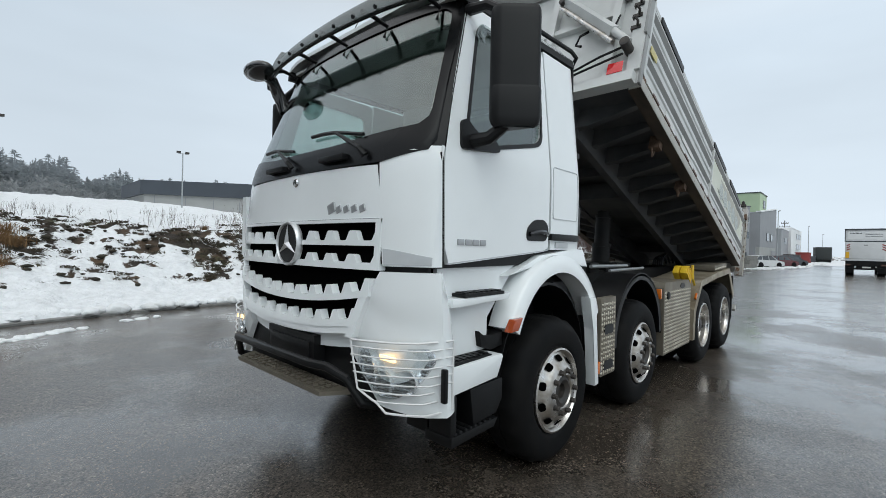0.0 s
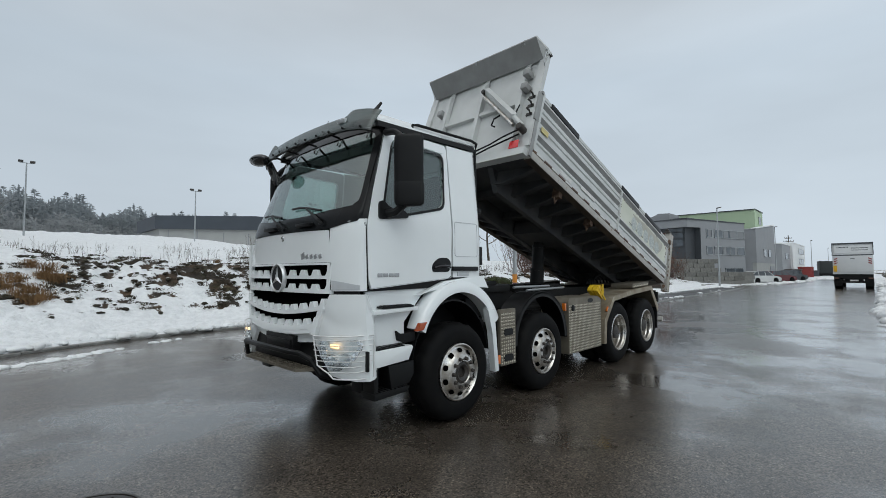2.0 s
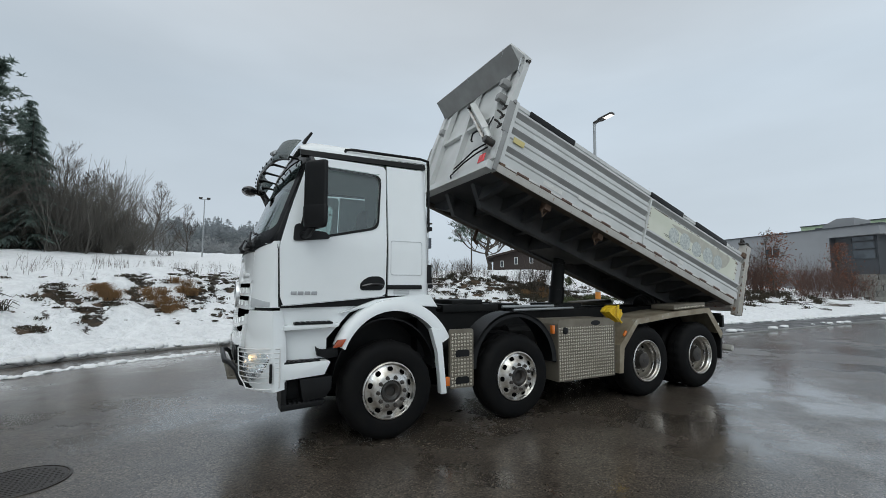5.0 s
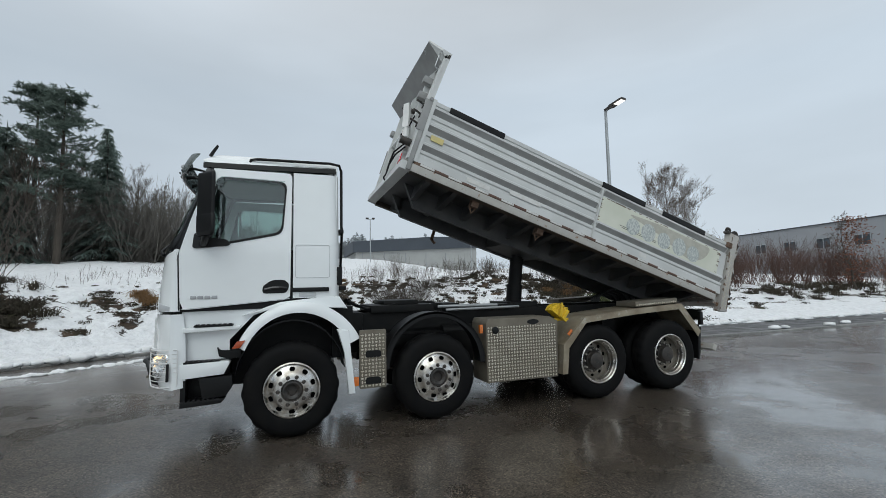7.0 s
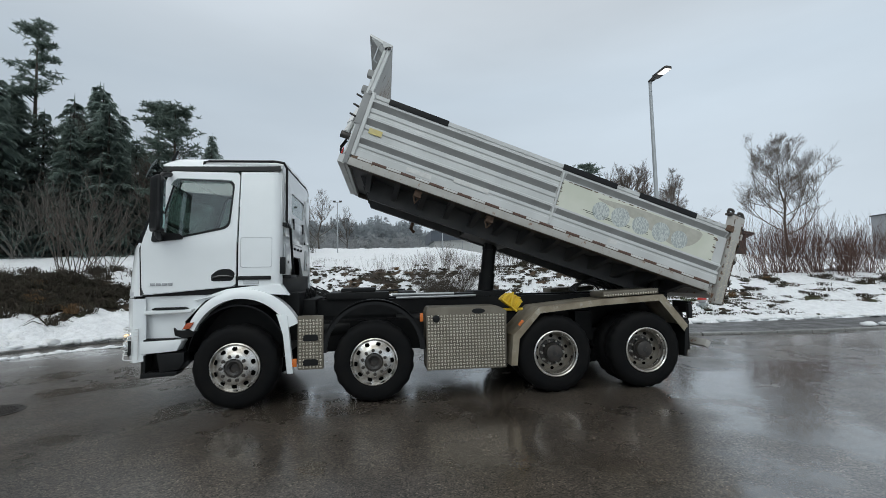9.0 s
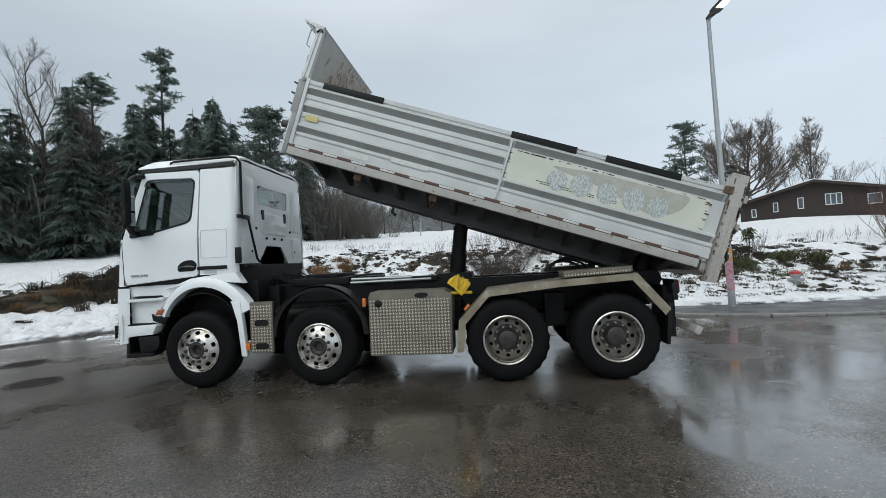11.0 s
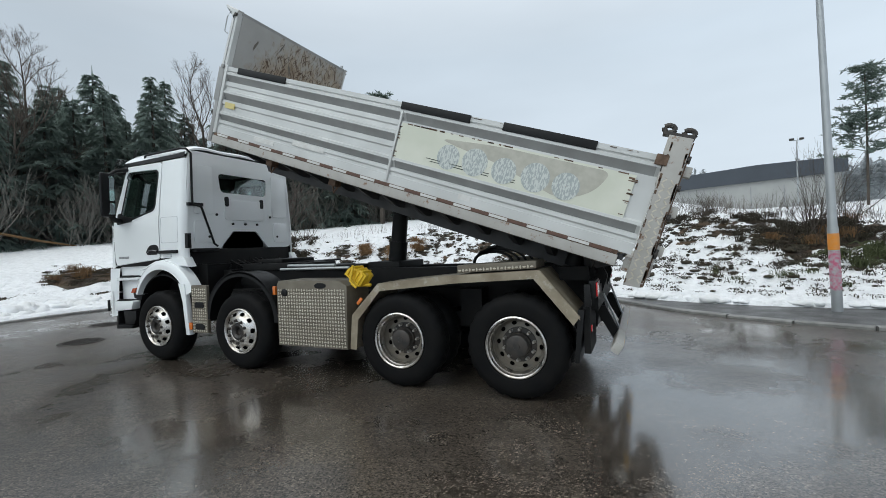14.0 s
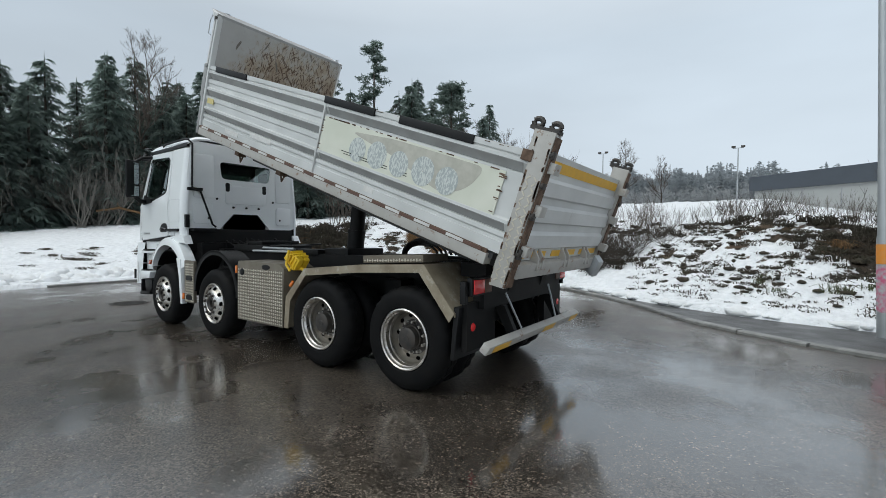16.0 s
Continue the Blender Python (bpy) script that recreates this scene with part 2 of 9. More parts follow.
# flat near-black that paints the shade inside holes and gaps
M_HOLE = mat("hole_shade_black", (0.002, 0.002, 0.002), 0.9, spec=0.0)
M_DISH = mat("grimy_rim_dish", (0.23, 0.215, 0.19), 0.5, 0.5, second=(0.25, 0.22, 0.18), scale=9, amount=0.8)
M_LAMPGLASS = glass_mat("clear_lamp_glass", (0.93, 0.95, 0.96))
M_BULB = glow_mat("lit_bulb", (1.0, 0.66, 0.3), 2.2)
M_MIRROR = mat("mirror_glass", (0.85, 0.87, 0.88), 0.02, 1.0)
M_CABIN = mat("dark_cabin_trim", (0.06, 0.061, 0.063), 0.7, second=(0.08, 0.08, 0.08), scale=5)
M_CABINGREY = mat("light_cabin_lining", (0.55, 0.56, 0.55), 0.8, second=(0.36, 0.37, 0.37), scale=5)


def ground_mat():
    """Wet asphalt: dark aggregate under a film of water of uneven depth."""
    m = bpy.data.materials.new("wet_asphalt")
    m.use_nodes = True
    n, l = m.node_tree.nodes, m.node_tree.links
    b = n["Principled BSDF"]
    tc = n.new("ShaderNodeTexCoord")

    def tex(scale, detail=5, rough=0.55):
        t = n.new("ShaderNodeTexNoise")
        t.inputs["Scale"].default_value, t.inputs["Detail"].default_value, t.inputs["Roughness"].default_value = scale, detail, rough
        l.new(tc.outputs["Object"], t.inputs["Vector"])
        return t.outputs[0]

    def rng(src, a, b2, lo, hi):
        r = n.new("ShaderNodeMapRange")
        for k, v in zip(("From Min", "From Max", "To Min", "To Max"), (a, b2, lo, hi)):
            r.inputs[k].default_value = v
        l.new(src, r.inputs[0])
        return r.outputs[0]

    sx = n.new("ShaderNodeSeparateXYZ")
    l.new(tc.outputs["Object"], sx.inputs[0])
    fa = n.new("ShaderNodeMath")
    fa.operation, fa.use_clamp = "ADD", True
    l.new(rng(tex(0.42, 9, 0.62), 0.43, 0.57, -0.3, 0.62), fa.inputs[0])
    fb = n.new("ShaderNodeMath")
    fb.operation = "ADD"
    l.new(rng(sx.outputs["X"], -1.0, 9.0, 0.05, 0.40), fb.inputs[0])
    l.new(rng(sx.outputs["X"], 8.0, 18.0, 0.0, 0.6), fb.inputs[1])
    l.new(fb.outputs[0], fa.inputs[1])
    film = fa.outputs[0]
    vo = n.new("ShaderNodeTexVoronoi")
    vo.inputs["Scale"].default_value = 80
    l.new(tc.outputs["Object"], vo.inputs["Vector"])
    sp = n.new("ShaderNodeSeparateColor")
    l.new(vo.outputs["Color"], sp.inputs[0])
    pebble = sp.outputs[0]
    grain = tex(70, 3, 0.75)
    stain = tex(1.3, 7, 0.65)
    c1 = n.new("ShaderNodeMix")
    c1.data_type = "RGBA"
    c1.inputs[6].default_value, c1.inputs[7].default_value = (0.047, 0.0385, 0.031, 1), (0.092, 0.076, 0.0615, 1)
    l.new(rng(stain, 0.35, 0.65, 0, 1), c1.inputs[0])
    c2 = n.new("ShaderNodeMix")
    c2.data_type, c2.blend_type = "RGBA", "MULTIPLY"
    c2.inputs[0].default_value = 1
    l.new(c1.outputs[2], c2.inputs[6])
    gm = n.new("ShaderNodeMath")
    gm.operation = "MULTIPLY"
    l.new(rng(grain, 0.3, 0.75, 0.5, 1.6), gm.inputs[0])
    l.new(rng(pebble, 0.0, 1.0, 0.1, 1.9), gm.inputs[1])
    g2 = n.new("ShaderNodeMath")
    g2.operation = "MULTIPLY"
    l.new(gm.outputs[0], g2.inputs[0])
    l.new(rng(sp.outputs[1], 0.86, 0.92, 0.95, 1.7), g2.inputs[1])
    l.new(g2.outputs[0], c2.inputs[7])
    l.new(c2.outputs[2], b.inputs["Base Color"])
    ro = n.new("ShaderNodeMath")
    ro.operation = "ADD"
    l.new(rng(film, 0, 1, 0.40, 0.16), ro.inputs[0])
    l.new(rng(stain, 0.3, 0.7, -0.03, 0.06), ro.inputs[1])
    l.new(ro.outputs[0], b.inputs["Roughness"])
    b.inputs["Specular IOR Level"].default_value = 0.22
    b.inputs["IOR"].default_value = 1.45
    l.new(rng(sx.outputs["X"], -3.0, 9.0, 1.6, 2.35), b.inputs["Coat IOR"])
    l.new(rng(film, 0, 1, 0.7, 1.0), b.inputs["Coat Weight"])
    cr = n.new("ShaderNodeMath")
    cr.operation = "ADD"
    l.new(rng(film, 0, 1, 0.125, 0.065), cr.inputs[0])
    l.new(rng(sx.outputs["X"], 6.5, 17.0, 0.0, 0.17), cr.inputs[1])
    l.new(cr.outputs[0], b.inputs["Coat Roughness"])
    bp = n.new("ShaderNodeBump")
    bp.inputs["Distance"].default_value = 0.004
    l.new(rng(film, 0, 1, 0.85, 0.2), bp.inputs["Strength"])
    l.new(grain, bp.inputs["Height"])
    b2 = n.new("ShaderNodeBump")
    b2.inputs["Distance"].default_value, b2.inputs["Strength"].default_value = 0.02, 0.12
    l.new(tex(2.2, 3), b2.inputs["Height"])
    l.new(bp.outputs[0], b2.inputs["Normal"])
    l.new(b2.outputs[0], b.inputs["Normal"])
    b3 = n.new("ShaderNodeBump")
    b3.inputs["Distance"].default_value = 0.003
    l.new(rng(film, 0, 1, 0.55, 0.05), b3.inputs["Strength"])
    l.new(grain, b3.inputs["Height"])
    b4 = n.new("ShaderNodeBump")
    b4.inputs["Distance"].default_value, b4.inputs["Strength"].default_value = 0.02, 0.07
    l.new(tex(2.2, 3), b4.inputs["Height"])
    l.new(b3.outputs[0], b4.inputs["Normal"])
    l.new(b4.outputs[0], b.inputs["Coat Normal"])
    return m


def snow_mat():
    """Snow cover with soil, dead grass and moss showing through on the bank."""
    m = bpy.data.materials.new("patchy_snow")
    m.use_nodes = True
    n, l = m.node_tree.nodes, m.node_tree.links
    b = n["Principled BSDF"]
    b.inputs["Roughness"].default_value = 0.75
    tc = n.new("ShaderNodeTexCoord")

    def tex(scale, detail=6, rough=0.6, st=(1, 1, 1)):
        mp = n.new("ShaderNodeMapping")
        mp.inputs["Scale"].default_value = st
        l.new(tc.outputs["Object"], mp.inputs[0])
        t = n.new("ShaderNodeTexNoise")
        t.inputs["Scale"].default_value, t.inputs["Detail"].default_value, t.inputs["Roughness"].default_value = scale, detail, rough
        l.new(mp.outputs[0], t.inputs["Vector"])
        return t.outputs[0]

    def rng(src, a, b2, lo, hi):
        r = n.new("ShaderNodeMapRange")
        for k, v in zip(("From Min", "From Max", "To Min", "To Max"), (a, b2, lo, hi)):
            r.inputs[k].default_value = v
        l.new(src, r.inputs[0])
        return r.outputs[0]

    soil = n.new("ShaderNodeMix")
    soil.data_type = "RGBA"
    soil.inputs[6].default_value, soil.inputs[7].default_value = (0.028, 0.021, 0.015, 1), (0.085, 0.052, 0.027, 1)
    l.new(rng(tex(1.1), 0.42, 0.62, 0, 1), soil.inputs[0])
    moss = n.new("ShaderNodeMix")
    moss.data_type = "RGBA"
    moss.inputs[7].default_value = (0.05, 0.06, 0.018, 1)
    l.new(soil.outputs[2], moss.inputs[6])
    l.new(rng(tex(0.8), 0.55, 0.65, 0, 0.8), moss.inputs[0])
    snow = n.new("ShaderNodeMix")
    snow.data_type = "RGBA"
    snow.inputs[6].default_value, snow.inputs[7].default_value = (0.86, 0.88, 0.90, 1), (0.72, 0.74, 0.76, 1)
    l.new(rng(tex(5), 0.4, 0.7, 0, 1), snow.inputs[0])
    at = n.new("ShaderNodeAttribute")
    at.attribute_name = "bare"
    edge = n.new("ShaderNodeMath")
    edge.operation = "ADD"
    l.new(at.outputs["Fac"], edge.inputs[0])
    l.new(rng(tex(9, 5, 0.6), 0, 1, -0.3, 0.3), edge.inputs[1])
    mix = n.new("ShaderNodeMix")
    mix.data_type = "RGBA"
    l.new(rng(edge.outputs[0], 0.46, 0.54, 0, 1), mix.inputs[0])
    l.new(snow.outputs[2], mix.inputs[6])
    l.new(moss.outputs[2], mix.inputs[7])
    l.new(mix.outputs[2], b.inputs["Base Color"])
    bp = n.new("ShaderNodeBump")
    bp.inputs["Distance"].default_value, bp.inputs["Strength"].default_value = 0.10, 0.7
    l.new(tex(11, 5), bp.inputs["Height"])
    bq = n.new("ShaderNodeBump")
    bq.inputs["Distance"].default_value, bq.inputs["Strength"].default_value = 0.25, 0.55
    l.new(tex(2.6, 3, 0.5), bq.inputs["Height"])
    l.new(bp.outputs[0], bq.inputs["Normal"])
    l.new(bq.outputs[0], b.inputs["Normal"])
    return m


M_ASPHALT = ground_mat()
M_SNOW = snow_mat()
M_PILE = mat("ploughed_snow", (0.84, 0.86, 0.88), 0.7, second=(0.6, 0.6, 0.58), scale=2.5, amount=0.5, bump=0.5, bump_scale=14, dist=0.05, third=(0.3, 0.26, 0.2), third_at=(0.68, 0.8), third_scale=4)
M_KERB = mat("wet_granite_kerb", (0.24, 0.24, 0.23), 0.4, second=(0.15, 0.15, 0.145), scale=9, amount=0.8, bump=0.2, vary=0.3)
M_STONE = mat("rough_wall_stone", (0.20, 0.195, 0.18), 0.8, second=(0.12, 0.12, 0.11), scale=5, amount=0.9, bump=0.5, bump_scale=12, vary=0.35)
M_PAVE = mat("wet_pavement_asphalt", (0.075, 0.075, 0.077), 0.3, second=(0.05, 0.05, 0.05), scale=2, amount=0.8, bump=0.2, bump_scale=80, rough2=0.5)
M_IRON = mat("wet_cast_iron", (0.05, 0.043, 0.038), 0.35, 0.5, second=(0.03, 0.026, 0.023), scale=10, bump=0.2)
M_BARK = mat("bark", (0.075, 0.062, 0.05), 0.9, second=(0.04, 0.033, 0.028), scale=6, stretch=(1, 1, 0.3), bump=0.5, bump_scale=20)
M_TWIG = mat("grey_brown_twigs", (0.105, 0.085, 0.07), 0.9, second=(0.07, 0.055, 0.045), scale=3, vary=0.3)
# fir tint paler than bare needles: forest mist is put into it
M_NEEDLE = mat("hazed_fir_needles", (0.125, 0.16, 0.145), 0.9, spec=0.05, second=(0.10, 0.13, 0.118), scale=2, vary=0.3)
M_PINE = mat("pine_needles", (0.085, 0.108, 0.092), 0.85, spec=0.1, second=(0.065, 0.084, 0.072), scale=2, vary=0.3)
# far tints are pale because distance haze is mixed into them
M_FARFIR = mat("haze_pale_fir", (0.32, 0.342, 0.355), 0.95, spec=0.05, second=(0.33, 0.35, 0.36), scale=0.05, vary=0.12)
M_FARBRUSH = mat("haze_pale_brush", (0.39, 0.402, 0.41), 0.95, spec=0.05, second=(0.31, 0.322, 0.33), scale=0.05, vary=0.12)
# translucent mix lightens the shaded foliage; far tints bring the haze tone
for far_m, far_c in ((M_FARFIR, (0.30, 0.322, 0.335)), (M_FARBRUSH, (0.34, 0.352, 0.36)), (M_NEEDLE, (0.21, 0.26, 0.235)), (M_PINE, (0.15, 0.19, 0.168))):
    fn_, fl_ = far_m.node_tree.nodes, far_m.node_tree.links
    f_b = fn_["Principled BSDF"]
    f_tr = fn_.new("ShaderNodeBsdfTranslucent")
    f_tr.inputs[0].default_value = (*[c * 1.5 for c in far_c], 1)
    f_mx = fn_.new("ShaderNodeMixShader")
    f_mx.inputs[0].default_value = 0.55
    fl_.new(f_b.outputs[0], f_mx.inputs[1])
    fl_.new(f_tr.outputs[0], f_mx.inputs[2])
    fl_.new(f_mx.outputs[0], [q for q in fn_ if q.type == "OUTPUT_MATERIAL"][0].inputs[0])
M_REDTWIG = mat("red_brown_twigs", (0.125, 0.08, 0.067), 0.9, spec=0.1, second=(0.085, 0.055, 0.048), scale=0.4, vary=0.35)
# brown twigs lightened in colour to carry the mist at the wood
M_SCRUB = mat("hazed_brown_scrub_twigs", (0.18, 0.168, 0.15), 0.9, spec=0.1, second=(0.14, 0.132, 0.12), scale=0.3, vary=0.35)
M_DEADGRASS = mat("dead_straw_grass", (0.21, 0.12, 0.052), 0.9, second=(0.10, 0.06, 0.03), scale=4, vary=0.4)
M_HEATH = mat("dark_heath_clumps", (0.045, 0.034, 0.024), 0.9, second=(0.03, 0.033, 0.016), scale=3, vary=0.5)
M_REDLEAF = mat("rusty_dry_leaves", (0.22, 0.075, 0.035), 0.85, second=(0.12, 0.05, 0.03), scale=4, vary=0.4)
M_GREENLEAF = mat("olive_evergreen_leaves", (0.07, 0.085, 0.03), 0.7, second=(0.04, 0.05, 0.02), scale=4, vary=0.4)
M_RENDER = mat("grey_render_wall", (0.29, 0.30, 0.315), 0.8, second=(0.25, 0.26, 0.272), scale=0.8, bump=0.1, bump_scale=20)
M_DARKWALL = mat("dark_panel_wall", (0.06, 0.066, 0.075), 0.5, second=(0.045, 0.05, 0.055), scale=1)
M_GREENWALL = mat("pale_green_cladding", (0.42, 0.53, 0.36), 0.7, second=(0.38, 0.49, 0.33), scale=0.6)
M_WHITEWALL = mat("white_render_wall", (0.72, 0.73, 0.73), 0.8, second=(0.64, 0.65, 0.65), scale=0.8)
M_HALLROOF = mat("blue_grey_sheet_roof", (0.055, 0.066, 0.082), 0.55, second=(0.042, 0.05, 0.062), scale=0.7)
M_HALLWALL = mat("pale_concrete_wall", (0.38, 0.385, 0.375), 0.8, second=(0.32, 0.325, 0.315), scale=1.2)
M_WOODDARK = mat("dark_stained_boards", (0.048, 0.034, 0.03), 0.8, second=(0.032, 0.023, 0.02), scale=3, stretch=(6, 6, 0.6), vary=0.25)
M_WINDOW = mat("dark_window_glass", (0.05, 0.06, 0.07), 0.06, second=(0.11, 0.13, 0.15), scale=0.8, amount=0.8, spec=0.8)
M_GALV = mat("galvanised_steel", (0.42, 0.44, 0.45), 0.45, 0.6, second=(0.34, 0.36, 0.37), scale=4)
M_PINKPAINT = mat("pink_marker_paint", (0.55, 0.12, 0.22), 0.6, second=(0.42, 0.44, 0.45), scale=16, amount=1.0)
M_ORANGETAPE = mat("orange_sticker", (0.75, 0.27, 0.03), 0.5, second=(0.6, 0.3, 0.12), scale=12)
M_LAMPLIT = glow_mat("lit_lamp_panel", (1.0, 0.95, 0.88), 1.5)
M_REDPAINT = mat("red_paint", (0.5, 0.04, 0.03), 0.4, second=(0.4, 0.05, 0.04), scale=6)
M_SKIPRED = mat("faded_red_steel", (0.27, 0.035, 0.03), 0.5, second=(0.2, 0.03, 0.027), scale=3)
M_CARRED = mat("dark_red_car_paint", (0.11, 0.015, 0.018), 0.25, second=(0.09, 0.014, 0.016), scale=6, coat=0.5)
M_TARP = mat("blue_grey_tarpaulin", (0.10, 0.15, 0.21), 0.6, second=(0.08, 0.12, 0.17), scale=1.5)
M_DARKTARP = mat("black_green_tarpaulin", (0.022, 0.027, 0.027), 0.6, second=(0.03, 0.034, 0.033), scale=1.5)
M_BLIND = mat("grey_window_blind", (0.22, 0.23, 0.24), 0.6, second=(0.19, 0.2, 0.21), scale=4, stretch=(0.2, 0.2, 6))
M_REFLECTOR = mat("aluminised_reflector", (0.86, 0.87, 0.88), 0.22, 0.75, second=(0.78, 0.79, 0.80), scale=30)
# hedge brown greyed in its colour for distance haze
M_WOODHEDGE = mat("haze_paled_brown_hedge", (0.135, 0.128, 0.125), 0.95, spec=0.05, second=(0.105, 0.1, 0.097), scale=0.3, vary=0.25)
M_VANWHITE = mat("van_body_grey_white", (0.62, 0.63, 0.63), 0.4, second=(0.54, 0.55, 0.55), scale=1.5)


def scraped_mat():
    """Bare steel scraped by loads: brown rust and scratches low down and to one side."""
    m = mat("scraped_rusty_steel", (0.40, 0.40, 0.385), 0.5, 0.1, second=(0.33, 0.325, 0.31), scale=3)
    n, l = m.node_tree.nodes, m.node_tree.links
    b = n["Principled BSDF"]
    src = b.inputs["Base Color"].links[0].from_socket
    tc = n.new("ShaderNodeTexCoord")
    sep = n.new("ShaderNodeSeparateXYZ")
    l.new(tc.outputs["Object"], sep.inputs[0])

    def op(kind, a, k, c=None):
        x = n.new("ShaderNodeMath")
        x.operation = kind
        l.new(a, x.inputs[0])
        if c is None:
            x.inputs[1].default_value = k
        else:
            l.new(c, x.inputs[1])
        return x.outputs[0]

    def tex(scale, st, rough=0.65):
        mp = n.new("ShaderNodeMapping")
        mp.inputs["Scale"].default_value = st
        l.new(tc.outputs["Object"], mp.inputs[0])
        t = n.new("ShaderNodeTexNoise")
        t.inputs["Scale"].default_value, t.inputs["Detail"].default_value, t.inputs["Roughness"].default_value = scale, 8, rough
        l.new(mp.outputs[0], t.inputs["Vector"])
        return t.outputs[0]

    # worn field: off one side, fading upwards, with a ragged edge
    reach = op("MINIMUM", op("ADD", op("MULTIPLY", sep.outputs["Y"], 0.75), 0.62), 0.42)
    low = op("MINIMUM", op("MULTIPLY", op("ADD", sep.outputs["Z"], -1.42), -0.9), 0.25)
    ragged = op("ADD", op("MULTIPLY", op("ADD", tex(2.2, (1, 1, 0.9)), -0.5), 1.5), 0, op("MULTIPLY", op("ADD", tex(13, (1, 1, 0.8)), -0.5), 1.1))
    mask = op("ADD", op("ADD", reach, 0, low), 0, ragged)

    def share(src, lo, hi, most=1.0):
        r = n.new("ShaderNodeMapRange")
        r.inputs["From Min"].default_value, r.inputs["From Max"].default_value, r.inputs["To Max"].default_value = lo, hi, most
        l.new(src, r.inputs[0])
        return r.outputs[0]

    def laid(fac, col):
        nonlocal src
        mx = n.new("ShaderNodeMix")
        mx.data_type = "RGBA"
        l.new(fac, mx.inputs[0])
        l.new(src, mx.inputs[6])
        mx.inputs[7].default_value = (*col, 1)
        src = mx.outputs[2]

    def strokes(angle, scale, lo, hi):
        """Short straight scratches, all leaning one way."""
        mp = n.new("ShaderNodeMapping")
        mp.inputs["Scale"].default_value = (1, 1.0, 0.16)
        rot = n.new("ShaderNodeVectorRotate")
        rot.rotation_type = "X_AXIS"
        rot.inputs["Angle"].default_value = radians(angle)
        l.new(tc.outputs["Object"], rot.inputs["Vector"])
        l.new(rot.outputs[0], mp.inputs[0])
        t = n.new("ShaderNodeTexNoise")
        t.inputs["Scale"].default_value, t.inputs["Detail"].default_value, t.inputs["Roughness"].default_value = scale, 2, 0.5
        l.new(mp.outputs[0], t.inputs["Vector"])
        return share(t.outputs[0], lo, hi)

    worn = share(mask, 0.15, 0.55)
    laid(share(mask, 0.1, 0.6, 0.75), (0.33, 0.26, 0.175))
    laid(share(mask, 0.5, 1.0, 0.85), (0.155, 0.092, 0.05))
    for angle, scale, lo in ((28, 36, 0.615), (-34, 32, 0.61), (8, 40, 0.625), (-12, 30, 0.64), (52, 34, 0.63)):
        laid(op("MULTIPLY", strokes(angle, scale, lo, lo + 0.03), 0, worn), (0.085, 0.05, 0.028))
    for angle, scale, lo in ((20, 11, 0.70), (-25, 12, 0.71)):
        laid(strokes(angle, scale, lo, lo + 0.02), (0.13, 0.115, 0.1))
    l.new(src, b.inputs["Base Color"])
    return m


M_SCRAPED = scraped_mat()


# ---- mesh helpers ----
def finish(ob_mesh, bm, smooth):
    bmesh.ops.recalc_face_normals(bm, faces=bm.faces[:])
    bm.to_mesh(ob_mesh)
    bm.free()
    if smooth:
        for p in ob_mesh.polygons:
            p.use_smooth = True
        ob_mesh.set_sharp_from_angle(angle=radians(smooth))


def part(name, bm, material, parent=None, label="", smooth=35, bevel=0.0, m=None):
    """One mesh object, under a thing or a part where a parent is given."""
    if bevel:
        bmesh.ops.bevel(bm, geom=bm.edges[:], offset=bevel, segments=2, affect="EDGES", profile=0.6, clamp_overlap=True)
    me = bpy.data.meshes.new(name)
    finish(me, bm, smooth)
    me.materials.append(material)
    ob = new(name, me)
    if parent:
        ob.parent = parent
    if m is not None:
        ob.matrix_basis = m
    if label:
        ob["label"] = label
    return ob


def pieces(name, bm, material, parent, label="", smooth=35, bevel=0.0):
    """Each loose piece of a bmesh as a part of its own."""
    bm.verts.index_update()
    seen, out = set(), []
    for v0 in bm.verts[:]:
        if v0 in seen:
            continue
        stack, isl = [v0], []
        seen.add(v0)
        while stack:
            v = stack.pop()
            isl.append(v)
            for e in v.link_edges:
                w = e.other_vert(v)
                if w not in seen:
                    seen.add(w)
                    stack.append(w)
        b = bmesh.new()
        m = {v: b.verts.new(v.co) for v in isl}
        for f in {f for v in isl for f in v.link_faces}:
            b.faces.new([m[v] for v in f.verts])
        out.append(part(name, b, material, parent, label, smooth, bevel))
    bm.free()
    return out


def again(ob, m):
    """Another piece on the same mesh, under the same parent."""
    o = ob.copy()
    scene.collection.objects.link(o)
    o.matrix_basis = m
    return o


def thing(name, at, label, category, group="", kind=""):
    ob = new(name)
    ob.empty_display_size = 0.2
    ob.matrix_basis = at
    return tagged(ob, label, category, group, kind)


def box(bm, x0, x1, y0, y1, z0, z1, m=None):
    vs = [bm.verts.new((x, y, z)) for x in (x0, x1) for y in (y0, y1) for z in (z0, z1)]
    for f in ((0, 1, 3, 2), (4, 6, 7, 5), (0, 4, 5, 1), (2, 3, 7, 6), (0, 2, 6, 4), (1, 5, 7, 3)):
        bm.faces.new([vs[i] for i in f])
    if m is not None:
        bmesh.ops.transform(bm, matrix=m, verts=vs)
    return bm


